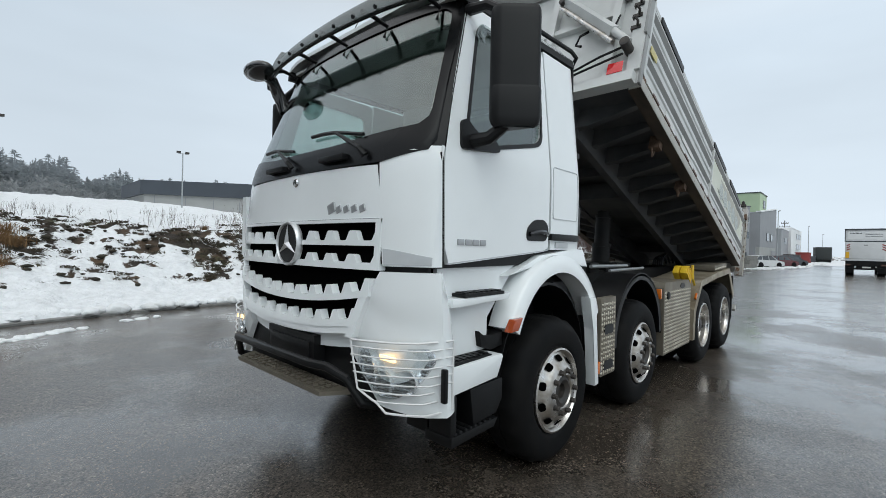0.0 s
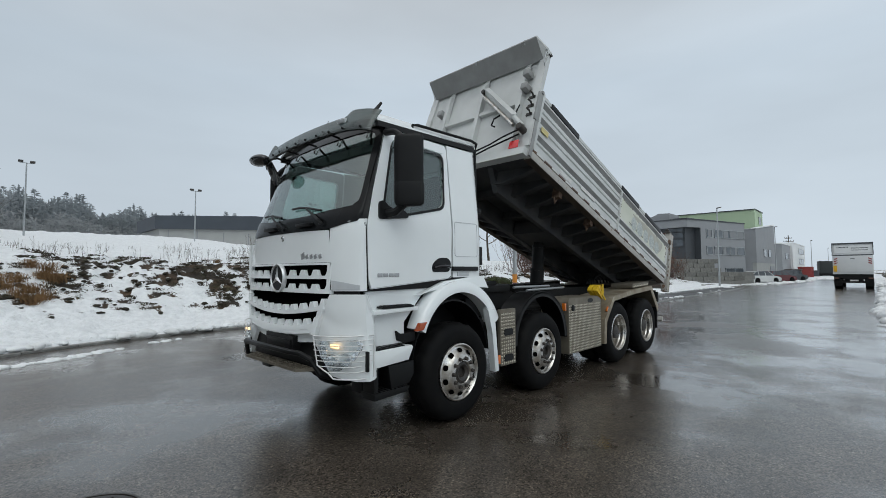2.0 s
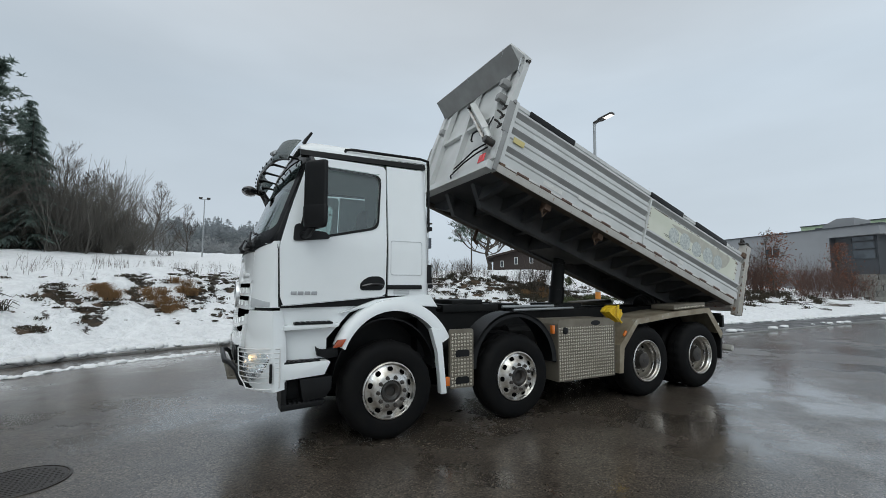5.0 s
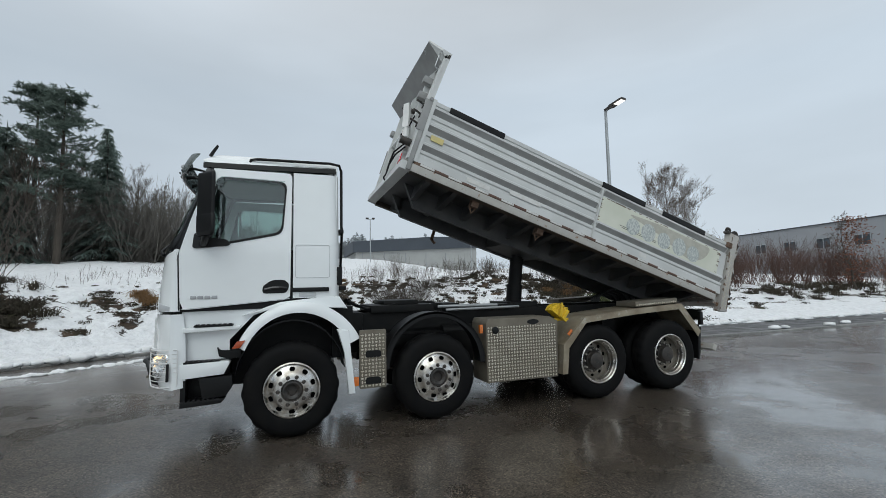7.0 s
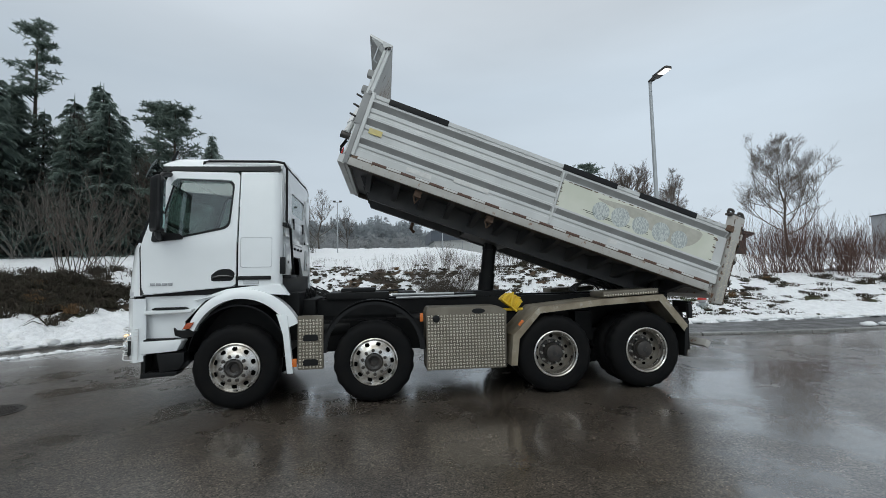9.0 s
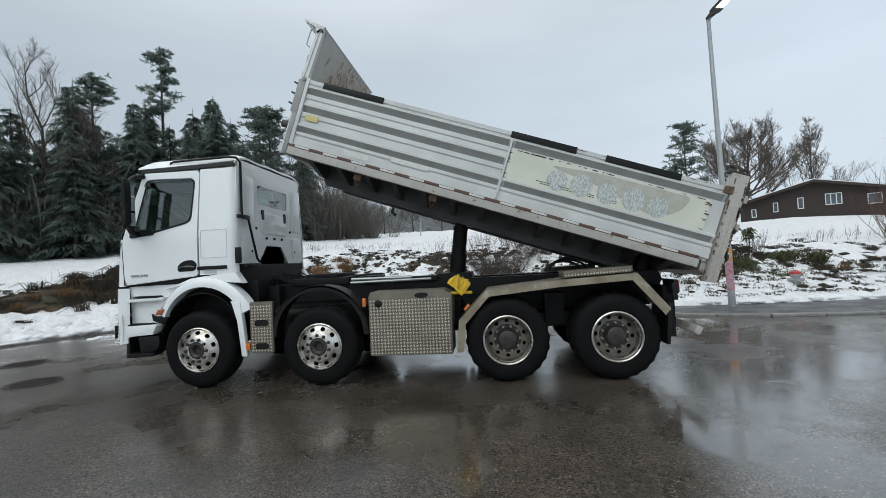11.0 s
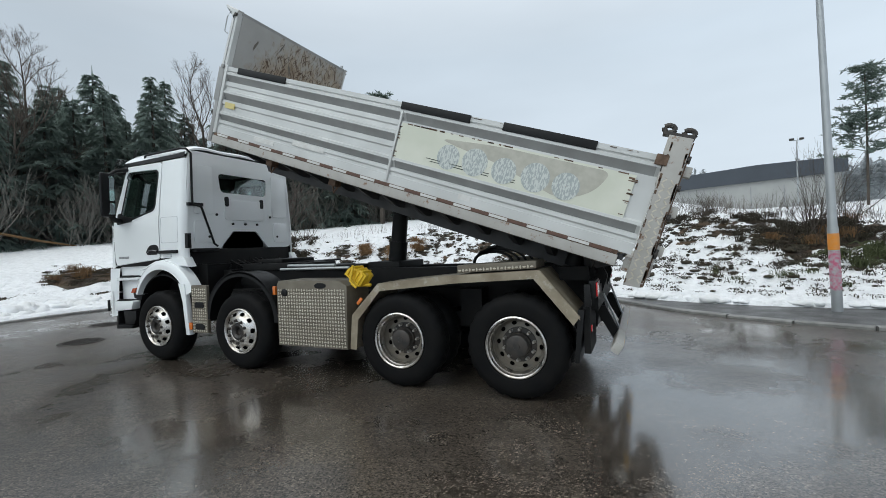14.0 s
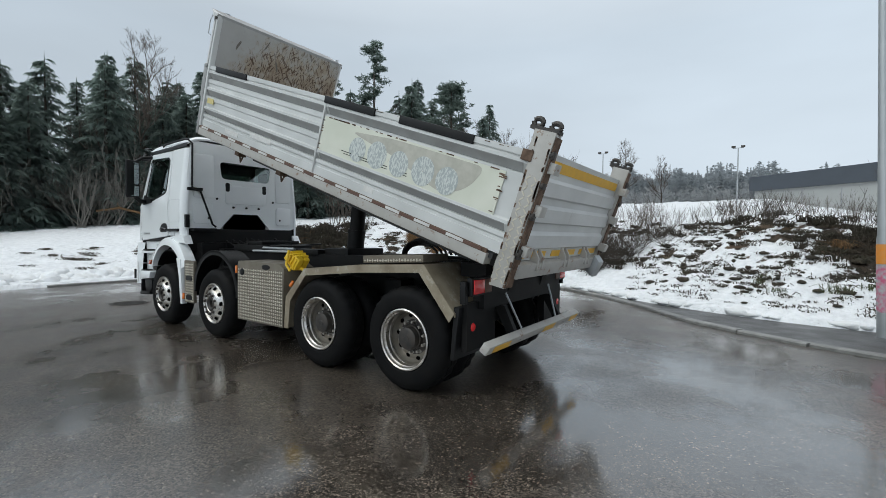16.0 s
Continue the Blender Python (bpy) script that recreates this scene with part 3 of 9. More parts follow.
def prism(bm, pts, axis, a, b):
    """A polygon of (x, z), (y, z) or (x, y) drawn out along the third axis from a to b."""
    def at(p, k):
        return {"y": (p[0], k, p[1]), "x": (k, p[0], p[1]), "z": (p[0], p[1], k)}[axis]
    lo, hi = [bm.verts.new(at(p, a)) for p in pts], [bm.verts.new(at(p, b)) for p in pts]
    n = len(pts)
    bm.faces.new(lo)
    bm.faces.new(hi[::-1])
    for i in range(n):
        bm.faces.new((lo[i], hi[i], hi[(i + 1) % n], lo[(i + 1) % n]))
    return bm


def tube(bm, pts, r, seg=8, close=True):
    """A round bar along points; r may be one radius or one for each point."""
    pts = [Vector(p) for p in pts]
    rs = r if isinstance(r, (list, tuple)) else [r] * len(pts)
    rings, up = [], Vector((0, 0, 1))
    for i, p in enumerate(pts):
        d = (pts[min(i + 1, len(pts) - 1)] - pts[max(i - 1, 0)]).normalized()
        if abs(d.dot(up)) > 0.95:
            up = Vector((1, 0, 0)) if abs(d.x) < 0.9 else Vector((0, 1, 0))
        a = d.cross(up).normalized()
        b = d.cross(a)
        up = -b if False else up
        rings.append([bm.verts.new(p + rs[i] * (math.cos(k * 2 * math.pi / seg) * a + math.sin(k * 2 * math.pi / seg) * b)) for k in range(seg)])
    for q, s in zip(rings, rings[1:]):
        for k in range(seg):
            bm.faces.new((q[k], q[(k + 1) % seg], s[(k + 1) % seg], s[k]))
    if close:
        bm.faces.new(rings[0])
        bm.faces.new(rings[-1][::-1])
    return bm


def lathe(bm, prof, seg=48, wave=0.0, wave_from=0.0):
    """Turns (radius, y) round the y axis; wave roughens what lies beyond the radius wave_from."""
    rings = []
    for r, y in prof:
        ring = []
        for k in range(seg):
            q = r - (wave if r > wave_from and (k // 2) % 2 else 0)
            a = 2 * math.pi * k / seg
            ring.append(bm.verts.new((q * math.cos(a), y, q * math.sin(a))))
        rings.append(ring)
    for q, s in zip(rings, rings[1:]):
        for k in range(seg):
            bm.faces.new((q[k], q[(k + 1) % seg], s[(k + 1) % seg], s[k]))
    return bm


def cyl(bm, p, q, r, seg=20):
    return tube(bm, [p, q], r, seg)


def sheet(bm, fn, nu, nv, depth):
    """A bent plate: fn(u, v) gives its outer face; depth is the way to its inner face."""
    d = Vector(depth)
    grid = [[[bm.verts.new(Vector(fn(i / nu, j / nv)) + k * d) for j in range(nv + 1)] for i in range(nu + 1)] for k in (0, 1)]
    for i in range(nu):
        for j in range(nv):
            a, b = grid
            bm.faces.new((a[i][j], a[i + 1][j], a[i + 1][j + 1], a[i][j + 1]))
            bm.faces.new((b[i][j], b[i][j + 1], b[i + 1][j + 1], b[i + 1][j]))
    for i in range(nu):
        for j in (0, nv):
            bm.faces.new((grid[0][i][j], grid[1][i][j], grid[1][i + 1][j], grid[0][i + 1][j]))
    for j in range(nv):
        for i in (0, nu):
            bm.faces.new((grid[0][i][j], grid[0][i][j + 1], grid[1][i][j + 1], grid[1][i][j]))
    return bm


def frame_ring(bm, outer, inner, depth):
    """A plate between two loops of as many points, with thickness."""
    d = Vector(depth)
    L = [[bm.verts.new(Vector(p) + k * d) for p in loop] for k in (0, 1) for loop in (outer, inner)]
    n = len(outer)
    for i in range(n):
        j = (i + 1) % n
        for a, b in ((0, 1), (3, 2), (2, 0), (1, 3)):
            bm.faces.new((L[a][i], L[a][j], L[b][j], L[b][i]))
    return bm


def ring_plate(bm, loops, depth):
    """A plate through several loops of as many points, outermost first, with thickness."""
    d = Vector(depth)
    L = [[[bm.verts.new(Vector(p) + k * d) for p in loop] for loop in loops] for k in (0, 1)]
    n = len(loops[0])
    for i in range(n):
        j = (i + 1) % n
        for r in range(len(loops) - 1):
            bm.faces.new((L[0][r][i], L[0][r][j], L[0][r + 1][j], L[0][r + 1][i]))
            bm.faces.new((L[1][r][i], L[1][r + 1][i], L[1][r + 1][j], L[1][r][j]))
        for r in (0, -1):
            bm.faces.new((L[0][r][i], L[1][r][i], L[1][r][j], L[0][r][j]))
    return bm


def slab(bm, loop, depth):
    """A flat plate inside one loop of points."""
    d = Vector(depth)
    lo, hi = [bm.verts.new(Vector(p)) for p in loop], [bm.verts.new(Vector(p) + d) for p in loop]
    n = len(lo)
    bm.faces.new(lo)
    bm.faces.new(hi[::-1])
    for i in range(n):
        bm.faces.new((lo[i], hi[i], hi[(i + 1) % n], lo[(i + 1) % n]))
    return bm


def rounded(pts, r=0.06, n=4):
    """A polygon of 2D points with rounded corners, n + 1 points a corner."""
    out = []
    for i, p in enumerate(pts):
        p = Vector(p)
        a, b = Vector(pts[i - 1]), Vector(pts[(i + 1) % len(pts)])
        ra = min(r, 0.45 * (a - p).length, 0.45 * (b - p).length)
        s, e = p + (a - p).normalized() * ra, p + (b - p).normalized() * ra
        for k in range(n + 1):
            t = k / n
            out.append(tuple((1 - t) ** 2 * s + 2 * t * (1 - t) * p + t * t * e))
    return out


def lerp(a, b, t):
    return a + (b - a) * t


def table(rows, x):
    if x <= rows[0][0]:
        return rows[0][1]
    for (a, p), (b, q) in zip(rows, rows[1:]):
        if x <= b:
            return lerp(p, q, (x - a) / (b - a))
    return rows[-1][1]


B = bmesh.new


# ---- ground, road, kerb, pavement ----
NORTH_KERB = [(-8.2, -1.0), (-8.3, 1.0), (-7.9, 3.0), (-6.6, 5.2), (-4.6, 6.9), (-2.5, 8.0), (-0.2, 8.6), (2.0, 8.65), (3.2, 8.55),
              (4.4, 7.8), (5.46, 6.95), (6.47, 5.9), (7.3, 4.95), (8.2, 4.25), (9.6, 3.6), (11, 3.35), (15, 3.3), (25, 3.5), (43, 3.8)]
SOUTH_EDGE = [(95, -4.6), (60, -4.8), (40, -4.9), (15, -4.9), (10.5, -5.0), (9.0, -6.2), (8.0, -8.6), (5.0, -11.5), (0.0, -12.5), (-5.0, -10.0), (-7.6, -5.5)]
ROAD = NORTH_KERB + [(45, 4.6), (46.5, 5.6), (56, 5.6), (58, 4.6), (95, 4.8)] + SOUTH_EDGE
SNOW_LINE = [(3.4, 8.6), (4.8, 7.65), (6.2, 6.65), (8.2, 5.75), (10.3, 5.4), (15, 5.5), (25, 5.5), (36, 5.6), (43, 5.2)]


def smooth_line(pts, step=0.5):
    """Catmull-Rom through plan points."""
    out = []
    for i in range(len(pts) - 1):
        p0, p1, p2, p3 = (Vector(pts[max(i - 1, 0)]), Vector(pts[i]), Vector(pts[i + 1]), Vector(pts[min(i + 2, len(pts) - 1)]))
        n = max(1, int((p2 - p1).length / step))
        for k in range(n):
            t = k / n
            out.append(tuple(0.5 * ((2 * p1) + (p2 - p0) * t + (2 * p0 - 5 * p1 + 4 * p2 - p3) * t * t + (3 * p1 - p0 - 3 * p2 + p3) * t ** 3)))
    out.append(tuple(pts[-1]))
    return out


KERB_LINE = smooth_line(NORTH_KERB)
ROAD_LINE = KERB_LINE + ROAD[len(NORTH_KERB):]
SNOW_EDGE = smooth_line(SNOW_LINE)
BARE_LINE = KERB_LINE[:[i for i, p in enumerate(KERB_LINE) if p[0] > 3.3][0]] + SNOW_EDGE + ROAD[len(NORTH_KERB):]
road_np = np.array(BARE_LINE)
seg_a, seg_b = road_np, np.roll(road_np, -1, axis=0)


def outside(x, y):
    """The distance from the bare roadway, negative within it."""
    p = np.array((x, y))
    ab = seg_b - seg_a
    t = np.clip(((p - seg_a) * ab).sum(1) / (ab * ab).sum(1), 0, 1)
    d = np.sqrt((((seg_a + t[:, None] * ab) - p) ** 2).sum(1)).min()
    inside = (((seg_a[:, 1] > y) != (seg_b[:, 1] > y)) & (x < (seg_b[:, 0] - seg_a[:, 0]) * (y - seg_a[:, 1]) / (seg_b[:, 1] - seg_a[:, 1] + 1e-12) + seg_a[:, 0])).sum() % 2
    return -d if inside else d


PROFILE = [(0, 0.10), (0.5, 0.24), (1.2, 0.42), (2.4, 0.95), (4.6, 1.98), (6, 2.25), (10, 2.55), (20, 3.6), (36, 5.15), (44, 5.4), (70, 5.6), (115, 8.0), (200, 14.0), (4000, 16.0)]


def swell(x, y):
    """How high the bank stands on each side: full to the north, lower west and east, flat to the south."""
    a = math.degrees(math.atan2(y - 1.0, x - 1.0))
    east = table([(9, 1.0), (14, 0.72), (24, 0.66), (45, 0.6)], x)
    side = table([(-180, 0.42), (-90, 0.06), (-12, 0.05), (3, 0.12), (8, 0.5), (20, 1.0), (115, 1.0), (140, 0.8), (160, 0.68), (180, 0.45)], a)
    return side * east


def ground_height(x, y, d=None):
    d = outside(x, y) if d is None else d
    if d <= 0:
        return -0.12
    s = swell(x, y)
    z = table(PROFILE, d)
    z = 0.1 + (z - 0.1) * s if z > 0.1 else z
    z = -0.1 + (z + 0.1) * min(1.0, d / 0.12 + 0.25)
    z += 0.9 * math.exp(-((x - 29) / 11) ** 2 - ((y - 30) / 7) ** 2) * min(1, d / 14)
    bump = noise.noise((x * 0.9, y * 0.9, 0.3)) * 0.16 + noise.noise((x * 2.3, y * 2.3, 5)) * 0.10 + noise.noise((x * 5.1, y * 5.1, 9)) * 0.055
    return z + bump * min(1, d / 1.2) * min(1, 0.35 + s) * (1 if d < 12 else 0.6)


def bare_amount(x, y, d):
    """How far soil shows through the snow: patches on the bank face, less on the field."""
    n1 = noise.noise((x * 0.75, y * 0.75, 20)) * 0.32 + noise.noise((x * 1.7, y * 1.7, 31)) * 0.4 + noise.noise((x * 3.6, y * 3.6, 3)) * 0.35
    band = table([(0, -0.6), (0.7, -0.25), (1.8, 0.34), (3.0, 0.43), (4.8, 0.42), (6.0, 0.14), (8, 0.05), (40, 0.0), (60, 0.5)], d)
    if -2 < x < 6:
        band += 0.10 * min(1, (x + 2) / 1.5, (6 - x) / 1.5) * max(0.0, 1 - abs(d - 4.2) / 1.4)
    if x > 3:
        band -= (0.16 - 0.11 * min(1.0, max(0.0, (x - 5.5) / 2))) * min(1, (x - 3) / 2)
    if x < -5:
        band -= 0.14 * min(1, (-5 - x) / 2)
    mound = max(0.0, 1 - math.hypot((x + 8.6) / 2.6, (y - 8.4) / 2.2))
    mound = max(mound, 0.6 * max(0.0, 1 - math.hypot((x - 11.2) / 2.6, (y - 9.4) / 1.8)))
    # cut edge of brown soil above the ploughed snow, west of the road
    t = min(1.0, max(0.0, ((x + 11.5) * 1.7 + (y - 3.2) * 4.0) / 18.89))
    cut = max(0.0, 1 - math.hypot(x + 11.5 - 1.7 * t, y - 3.2 - 4.0 * t) / 1.0)
    return band + n1 * 0.9 + 0.75 * mound + 0.8 * min(1.0, 1.6 * cut)


def terrain():
    me = bpy.data.meshes.new("ground")
    def axis(lo, hi, fine_lo, fine_hi, fine, far):
        a = list(np.arange(fine_lo, fine_hi, fine))
        s, v = fine, fine_hi
        while v < hi:
            a.append(v)
            s = min(s * 1.12, far)
            v += s
        a.append(hi)
        s, v = fine, fine_lo
        while v > lo:
            s = min(s * 1.12, far)
            v -= s
            a.insert(0, v)
        return a
    xs, ys = axis(-1500, 1500, -11, 14, 0.11, 150), axis(-600, 1500, 4.0, 14.5, 0.11, 150)
    verts, faces, bare = [], [], []
    nx, ny = len(xs), len(ys)
    for x in xs:
        for y in ys:
            d = outside(x, y)
            b = bare_amount(x, y, d)
            soft = noise.noise((x * 3.5, y * 3.5, 44)) * 0.22 + noise.noise((x * 8, y * 8, 12)) * 0.16
            hollow = min(1.0, max(0.0, (b + soft - 0.40) / 0.16)) if d > 0.2 else 0.0
            verts.append((x, y, ground_height(x, y, d) - 0.075 * hollow))
            bare.append(b + soft)
    for i in range(nx - 1):
        for j in range(ny - 1):
            a = i * ny + j
            faces.append((a, a + ny, a + ny + 1, a + 1))
    me.from_pydata(verts, [], faces)
    at = me.attributes.new("bare", "FLOAT", "POINT")
    at.data.foreach_set("value", bare)
    for p in me.polygons:
        p.use_smooth = True
    me.materials.append(M_SNOW)
    return tagged(new("ground", me), "patchy snow over soil and dead grass on a rising bank", "ground", kind="structure")


ground = terrain()

bm = B()
bm.faces.new([bm.verts.new((x, y, 0.0)) for x, y in ROAD_LINE])
bmesh.ops.triangulate(bm, faces=bm.faces[:])
road = tagged(part("road", bm, M_ASPHALT, smooth=0), "wet dark asphalt roadway with a glossy water film", "road", kind="structure")

# pavement strip between kerb and snow
k0 = [p for p in KERB_LINE if p[0] > 3.3]
bm = B()
prism(bm, [(x, y) for x, y in k0] + [(x, y + 0.25) for x, y in SNOW_EDGE[::-1]], "z", 0.0, 0.045)
pavement = tagged(part("pavement", bm, M_PAVE, smooth=0), "wet grey asphalt pavement beside the kerb", "pavement", kind="structure")


# ---- the tipper truck: x runs from nose to tail, the driver's side faces -y ----
truck = thing("dump_truck", pose(0, 0, 0), "white four-axle dump truck with raised grey tipper body", "truck")

AXLES = (0.035, 1.745, 4.20, 5.53)


def make_front_wheel():
    bm = B()
    lathe(bm, [(0.0, 0.0), (0.05, 0.0), (0.055, -0.03), (0.085, -0.05), (0.108, -0.045), (0.112, 0.03), (0.16, 0.04), (0.16, 0.12)], 32)
    hub = part("wheel", bm, M_HUB, truck)
    bm = B()
    lathe(bm, [(0.285, 0.30), (0.30, 0.28), (0.30, 0.02), (0.325, 0.0), (0.345, -0.002), (0.43, -0.012), (0.475, 0.006), (0.503, 0.035),
               (0.522, 0.062), (0.526, 0.10), (0.527, 0.145), (0.518, 0.147), (0.518, 0.155), (0.527, 0.157), (0.527, 0.20), (0.526, 0.235), (0.515, 0.27), (0.47, 0.305), (0.345, 0.31), (0.285, 0.30)], 72, 0.012, 0.515)
    part("tyre", bm, M_RUBBER, hub, "black truck tyre with worn wet tread")
    bm = B()
    seg = 60
    prof = [(0.305, 0.03), (0.303, -0.005), (0.29, -0.012), (0.278, 0.0), (0.268, 0.02), (0.245, 0.012), (0.2, -0.03), (0.175, -0.048), (0.12, -0.052), (0.105, -0.03)]
    lathe(bm, prof, seg)
    part("rim", bm, M_ALU, hub, "polished aluminium rim with round vent holes")
    bm = B()
    # solid black discs on the rim paint the dark of its vent holes
    for k in range(10):
        a = 2 * math.pi * (k + 0.5) / 10
        c = Vector((0.232 * math.cos(a), 0, 0.232 * math.sin(a)))
        ring = rounded([(-0.03, -0.026), (0.03, -0.026), (0.03, 0.026), (-0.03, 0.026)], 0.026, 4)
        t, r = Vector((-math.sin(a), 0, math.cos(a))), Vector((math.cos(a), 0, math.sin(a)))
        n = Vector((0, -0.73, 0)) + r * 0.68
        e = t.cross(n).normalized()
        slab(bm, [c + Vector((0, -0.006, 0)) + t * p + e * q for p, q in ring], n * 0.006)
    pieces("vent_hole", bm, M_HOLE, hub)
    bm = B()
    lathe(bm, [(0.0, -0.03), (0.014, -0.03), (0.018, -0.025), (0.019, 0.0), (0.026, 0.004), (0.026, 0.012)], 8)
    nut = part("wheel_nut", bm, M_HUB, hub, m=pose(0.148, -0.052, 0))
    for k in range(1, 10):
        a = 2 * math.pi * k / 10
        again(nut, pose(0.148 * math.cos(a), -0.052, 0.148 * math.sin(a)))
    return hub


def make_rear_wheel():
    bm = B()
    lathe(bm, [(0.0, -0.095), (0.03, -0.095), (0.034, -0.09), (0.095, -0.09), (0.112, -0.08), (0.118, -0.02), (0.126, -0.012), (0.13, 0.03), (0.18, 0.035), (0.19, 0.12)], 32)
    hub = part("wheel", bm, M_HUB, truck)
    bm = B()
    tyre = [(0.285, 0.12), (0.31, 0.10), (0.31, -0.115), (0.33, -0.135), (0.35, -0.138), (0.43, -0.146), (0.475, -0.13), (0.505, -0.10),
            (0.528, -0.075), (0.532, -0.04), (0.533, -0.008), (0.52, -0.006), (0.52, 0.004), (0.533, 0.006), (0.533, 0.06), (0.528, 0.10), (0.505, 0.125), (0.44, 0.15), (0.285, 0.12)]
    lathe(bm, tyre, 96, 0.012, 0.5195)
    lathe(bm, [(r, y + 0.34) for r, y in tyre], 96, 0.012, 0.5195)
    part("tyre", bm, M_RUBBER, hub, "black twin tyres with coarse wet tread blocks")
    bm = B()
    lathe(bm, [(0.312, -0.10), (0.312, -0.135), (0.30, -0.142), (0.288, -0.132), (0.285, -0.11), (0.272, -0.095), (0.268, -0.05), (0.274, -0.045), (0.268, -0.038), (0.264, -0.01)], 60)
    part("rim", bm, M_ALU, hub, "bright silver outer rim ring")
    bm = B()
    lathe(bm, [(0.264, -0.01), (0.262, 0.0), (0.255, 0.035), (0.235, 0.055), (0.2, 0.045), (0.12, 0.04)], 60)
    part("rim_dish", bm, M_DISH, hub, "grimy deeply dished steel rim")
    bm = B()
    # discs on the dish, coloured near-black as the shade in the holes
    for k in range(10):
        a = 2 * math.pi * (k + 0.5) / 10
        c = Vector((0.222 * math.cos(a), 0.043, 0.222 * math.sin(a)))
        t, r = Vector((-math.sin(a), 0, math.cos(a))), Vector((math.cos(a), 0, math.sin(a)))
        slab(bm, [c + t * 0.026 * math.cos(q * 0.5236) + r * 0.02 * math.sin(q * 0.5236) for q in range(12)], Vector((0, 0.004, 0)))
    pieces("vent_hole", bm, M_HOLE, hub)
    bm = B()
    lathe(bm, [(0.0, -0.05), (0.013, -0.05), (0.016, -0.045), (0.016, 0.0), (0.02, 0.004), (0.02, 0.012)], 6)
    nut = part("wheel_nut", bm, M_RIM, hub, m=pose(0.158, 0.03, 0))
    for k in range(1, 10):
        a = 2 * math.pi * k / 10
        again(nut, pose(0.158 * math.cos(a), 0.03, 0.158 * math.sin(a)))
    return hub


fw = make_front_wheel()
fw.matrix_basis = pose(AXLES[0], -1.215, 0.525)
copy_thing(fw, pose(AXLES[1], -1.215, 0.525, 0, 14, 0))
rw = make_rear_wheel()
rw.matrix_basis = pose(AXLES[2], -1.09, 0.53)
copy_thing(rw, pose(AXLES[3], -1.09, 0.53, 0, 23, 0))
for i, src in enumerate((fw, fw, rw, rw)):
    copy_thing(src, pose(AXLES[i], 1.215 if i < 2 else 1.09, 0.53, 0, 11 * i, 180))

# ---- chassis ----
bm = B()
for s in (-1, 1):
    prism(bm, [(-0.95, 0.78), (-0.95, 1.02), (0.6, 1.06), (6.2, 1.06), (6.2, 0.82), (0.6, 0.78)], "y", s * 0.42, s * 0.34)
chassis = part("chassis", bm, M_CHASSIS, truck, "black steel ladder chassis")
bm = B()
for s in (-1, 1):
    prism(bm, [(0.75, 1.08), (0.85, 1.30), (6.1, 1.30), (6.25, 1.12), (6.25, 1.062), (0.75, 1.062)], "y", s * 0.45, s * 0.30)
for x in (0.9, 2.0, 2.9, 4.3, 5.4, 6.1):
    box(bm, x, x + 0.12, -0.30, 0.30, 1.08, 1.26)
part("subframe", bm, M_CHASSIS, chassis)
bm = B()
for x in (0.7, 2.5, 3.3, 4.9):
    box(bm, x, x + 0.14, -0.34, 0.34, 0.82, 1.0)
for x in AXLES:
    cyl(bm, (x, -0.95, 0.53), (x, 0.95, 0.53), 0.09, 16)
    box(bm, x - 0.12, x + 0.12, -0.55, 0.55, 0.50, 0.74)
for x in AXLES[2:]:
    bmesh.ops.create_uvsphere(bm, u_segments=16, v_segments=10, radius=0.26, matrix=pose(x, 0, 0.55))
box(bm, 4.4, 5.3, -0.62, -0.5, 0.60, 0.78)
box(bm, 4.4, 5.3, 0.5, 0.62, 0.60, 0.78)
box(bm, 4.74, 5.0, -0.66, 0.66, 0.62, 1.05)
pieces("axle", bm, M_CHASSIS, chassis)
bm = B()
for x, y, z, r, ln in ((3.75, -0.62, 0.72, 0.14, 0.6), (2.55, 0.7, 0.75, 0.3, 0.9), (1.15, -0.62, 0.9, 0.13, 0.5), (2.5, -0.55, 1.0, 0.1, 0.9)):
    cyl(bm, (x - ln / 2, y, z), (x + ln / 2, y, z), r, 20)
box(bm, 1.0, 3.6, -0.72, -0.44, 0.60, 1.02)
box(bm, 1.0, 3.6, 0.44, 1.1, 0.55, 1.10)
pieces("tank", bm, M_CHASSIS, chassis)
# valve boxes, hoses and brackets on top of the frame
bm = B()
box(bm, 1.05, 1.95, -0.52, 0.42, 1.30, 1.40)
box(bm, 1.25, 1.75, -0.42, 0.3, 1.40, 1.46)
box(bm, 2.1, 2.35, -0.5, 0.1, 1.28, 1.40)
box(bm, 2.6, 3.25, -0.48, -0.2, 1.28, 1.36)
box(bm, 3.25, 3.75, -0.36, 0.36, 1.2, 1.38)
box(bm, 0.66, 0.92, -0.62, 0.62, 0.95, 1.32)
pieces("cover_plate", bm, M_CHASSIS, chassis, bevel=0.012)
bm = B()
rnd = random.Random(4)
for k in range(9):
    y = -0.5 + 0.12 * k
    tube(bm, [(0.72, y, 1.2), (0.78, y, 1.45 + 0.05 * rnd.random()), (1.0, y + 0.05, 1.36), (1.3 + rnd.random(), y + 0.04, 1.41)], 0.014, 6)
for k in range(5):
    r, x0 = 0.13 + 0.02 * k, 5.05 + 0.05 * k
    tube(bm, [(x0 + r * 1.9 * math.cos(q), -0.34 - 0.03 * k, 1.34 + r * math.sin(q)) for q in np.linspace(math.pi, 0.1, 10)], 0.016, 6)
pieces("hose", bm, M_BLACK, chassis)
bm = B()
tube(bm, [(2.0, -0.55, 1.36), (2.9, -0.62, 1.36)], 0.022, 8)
tube(bm, [(2.05, -0.75, 1.32), (3.2, -0.72, 1.33)], 0.018, 8)
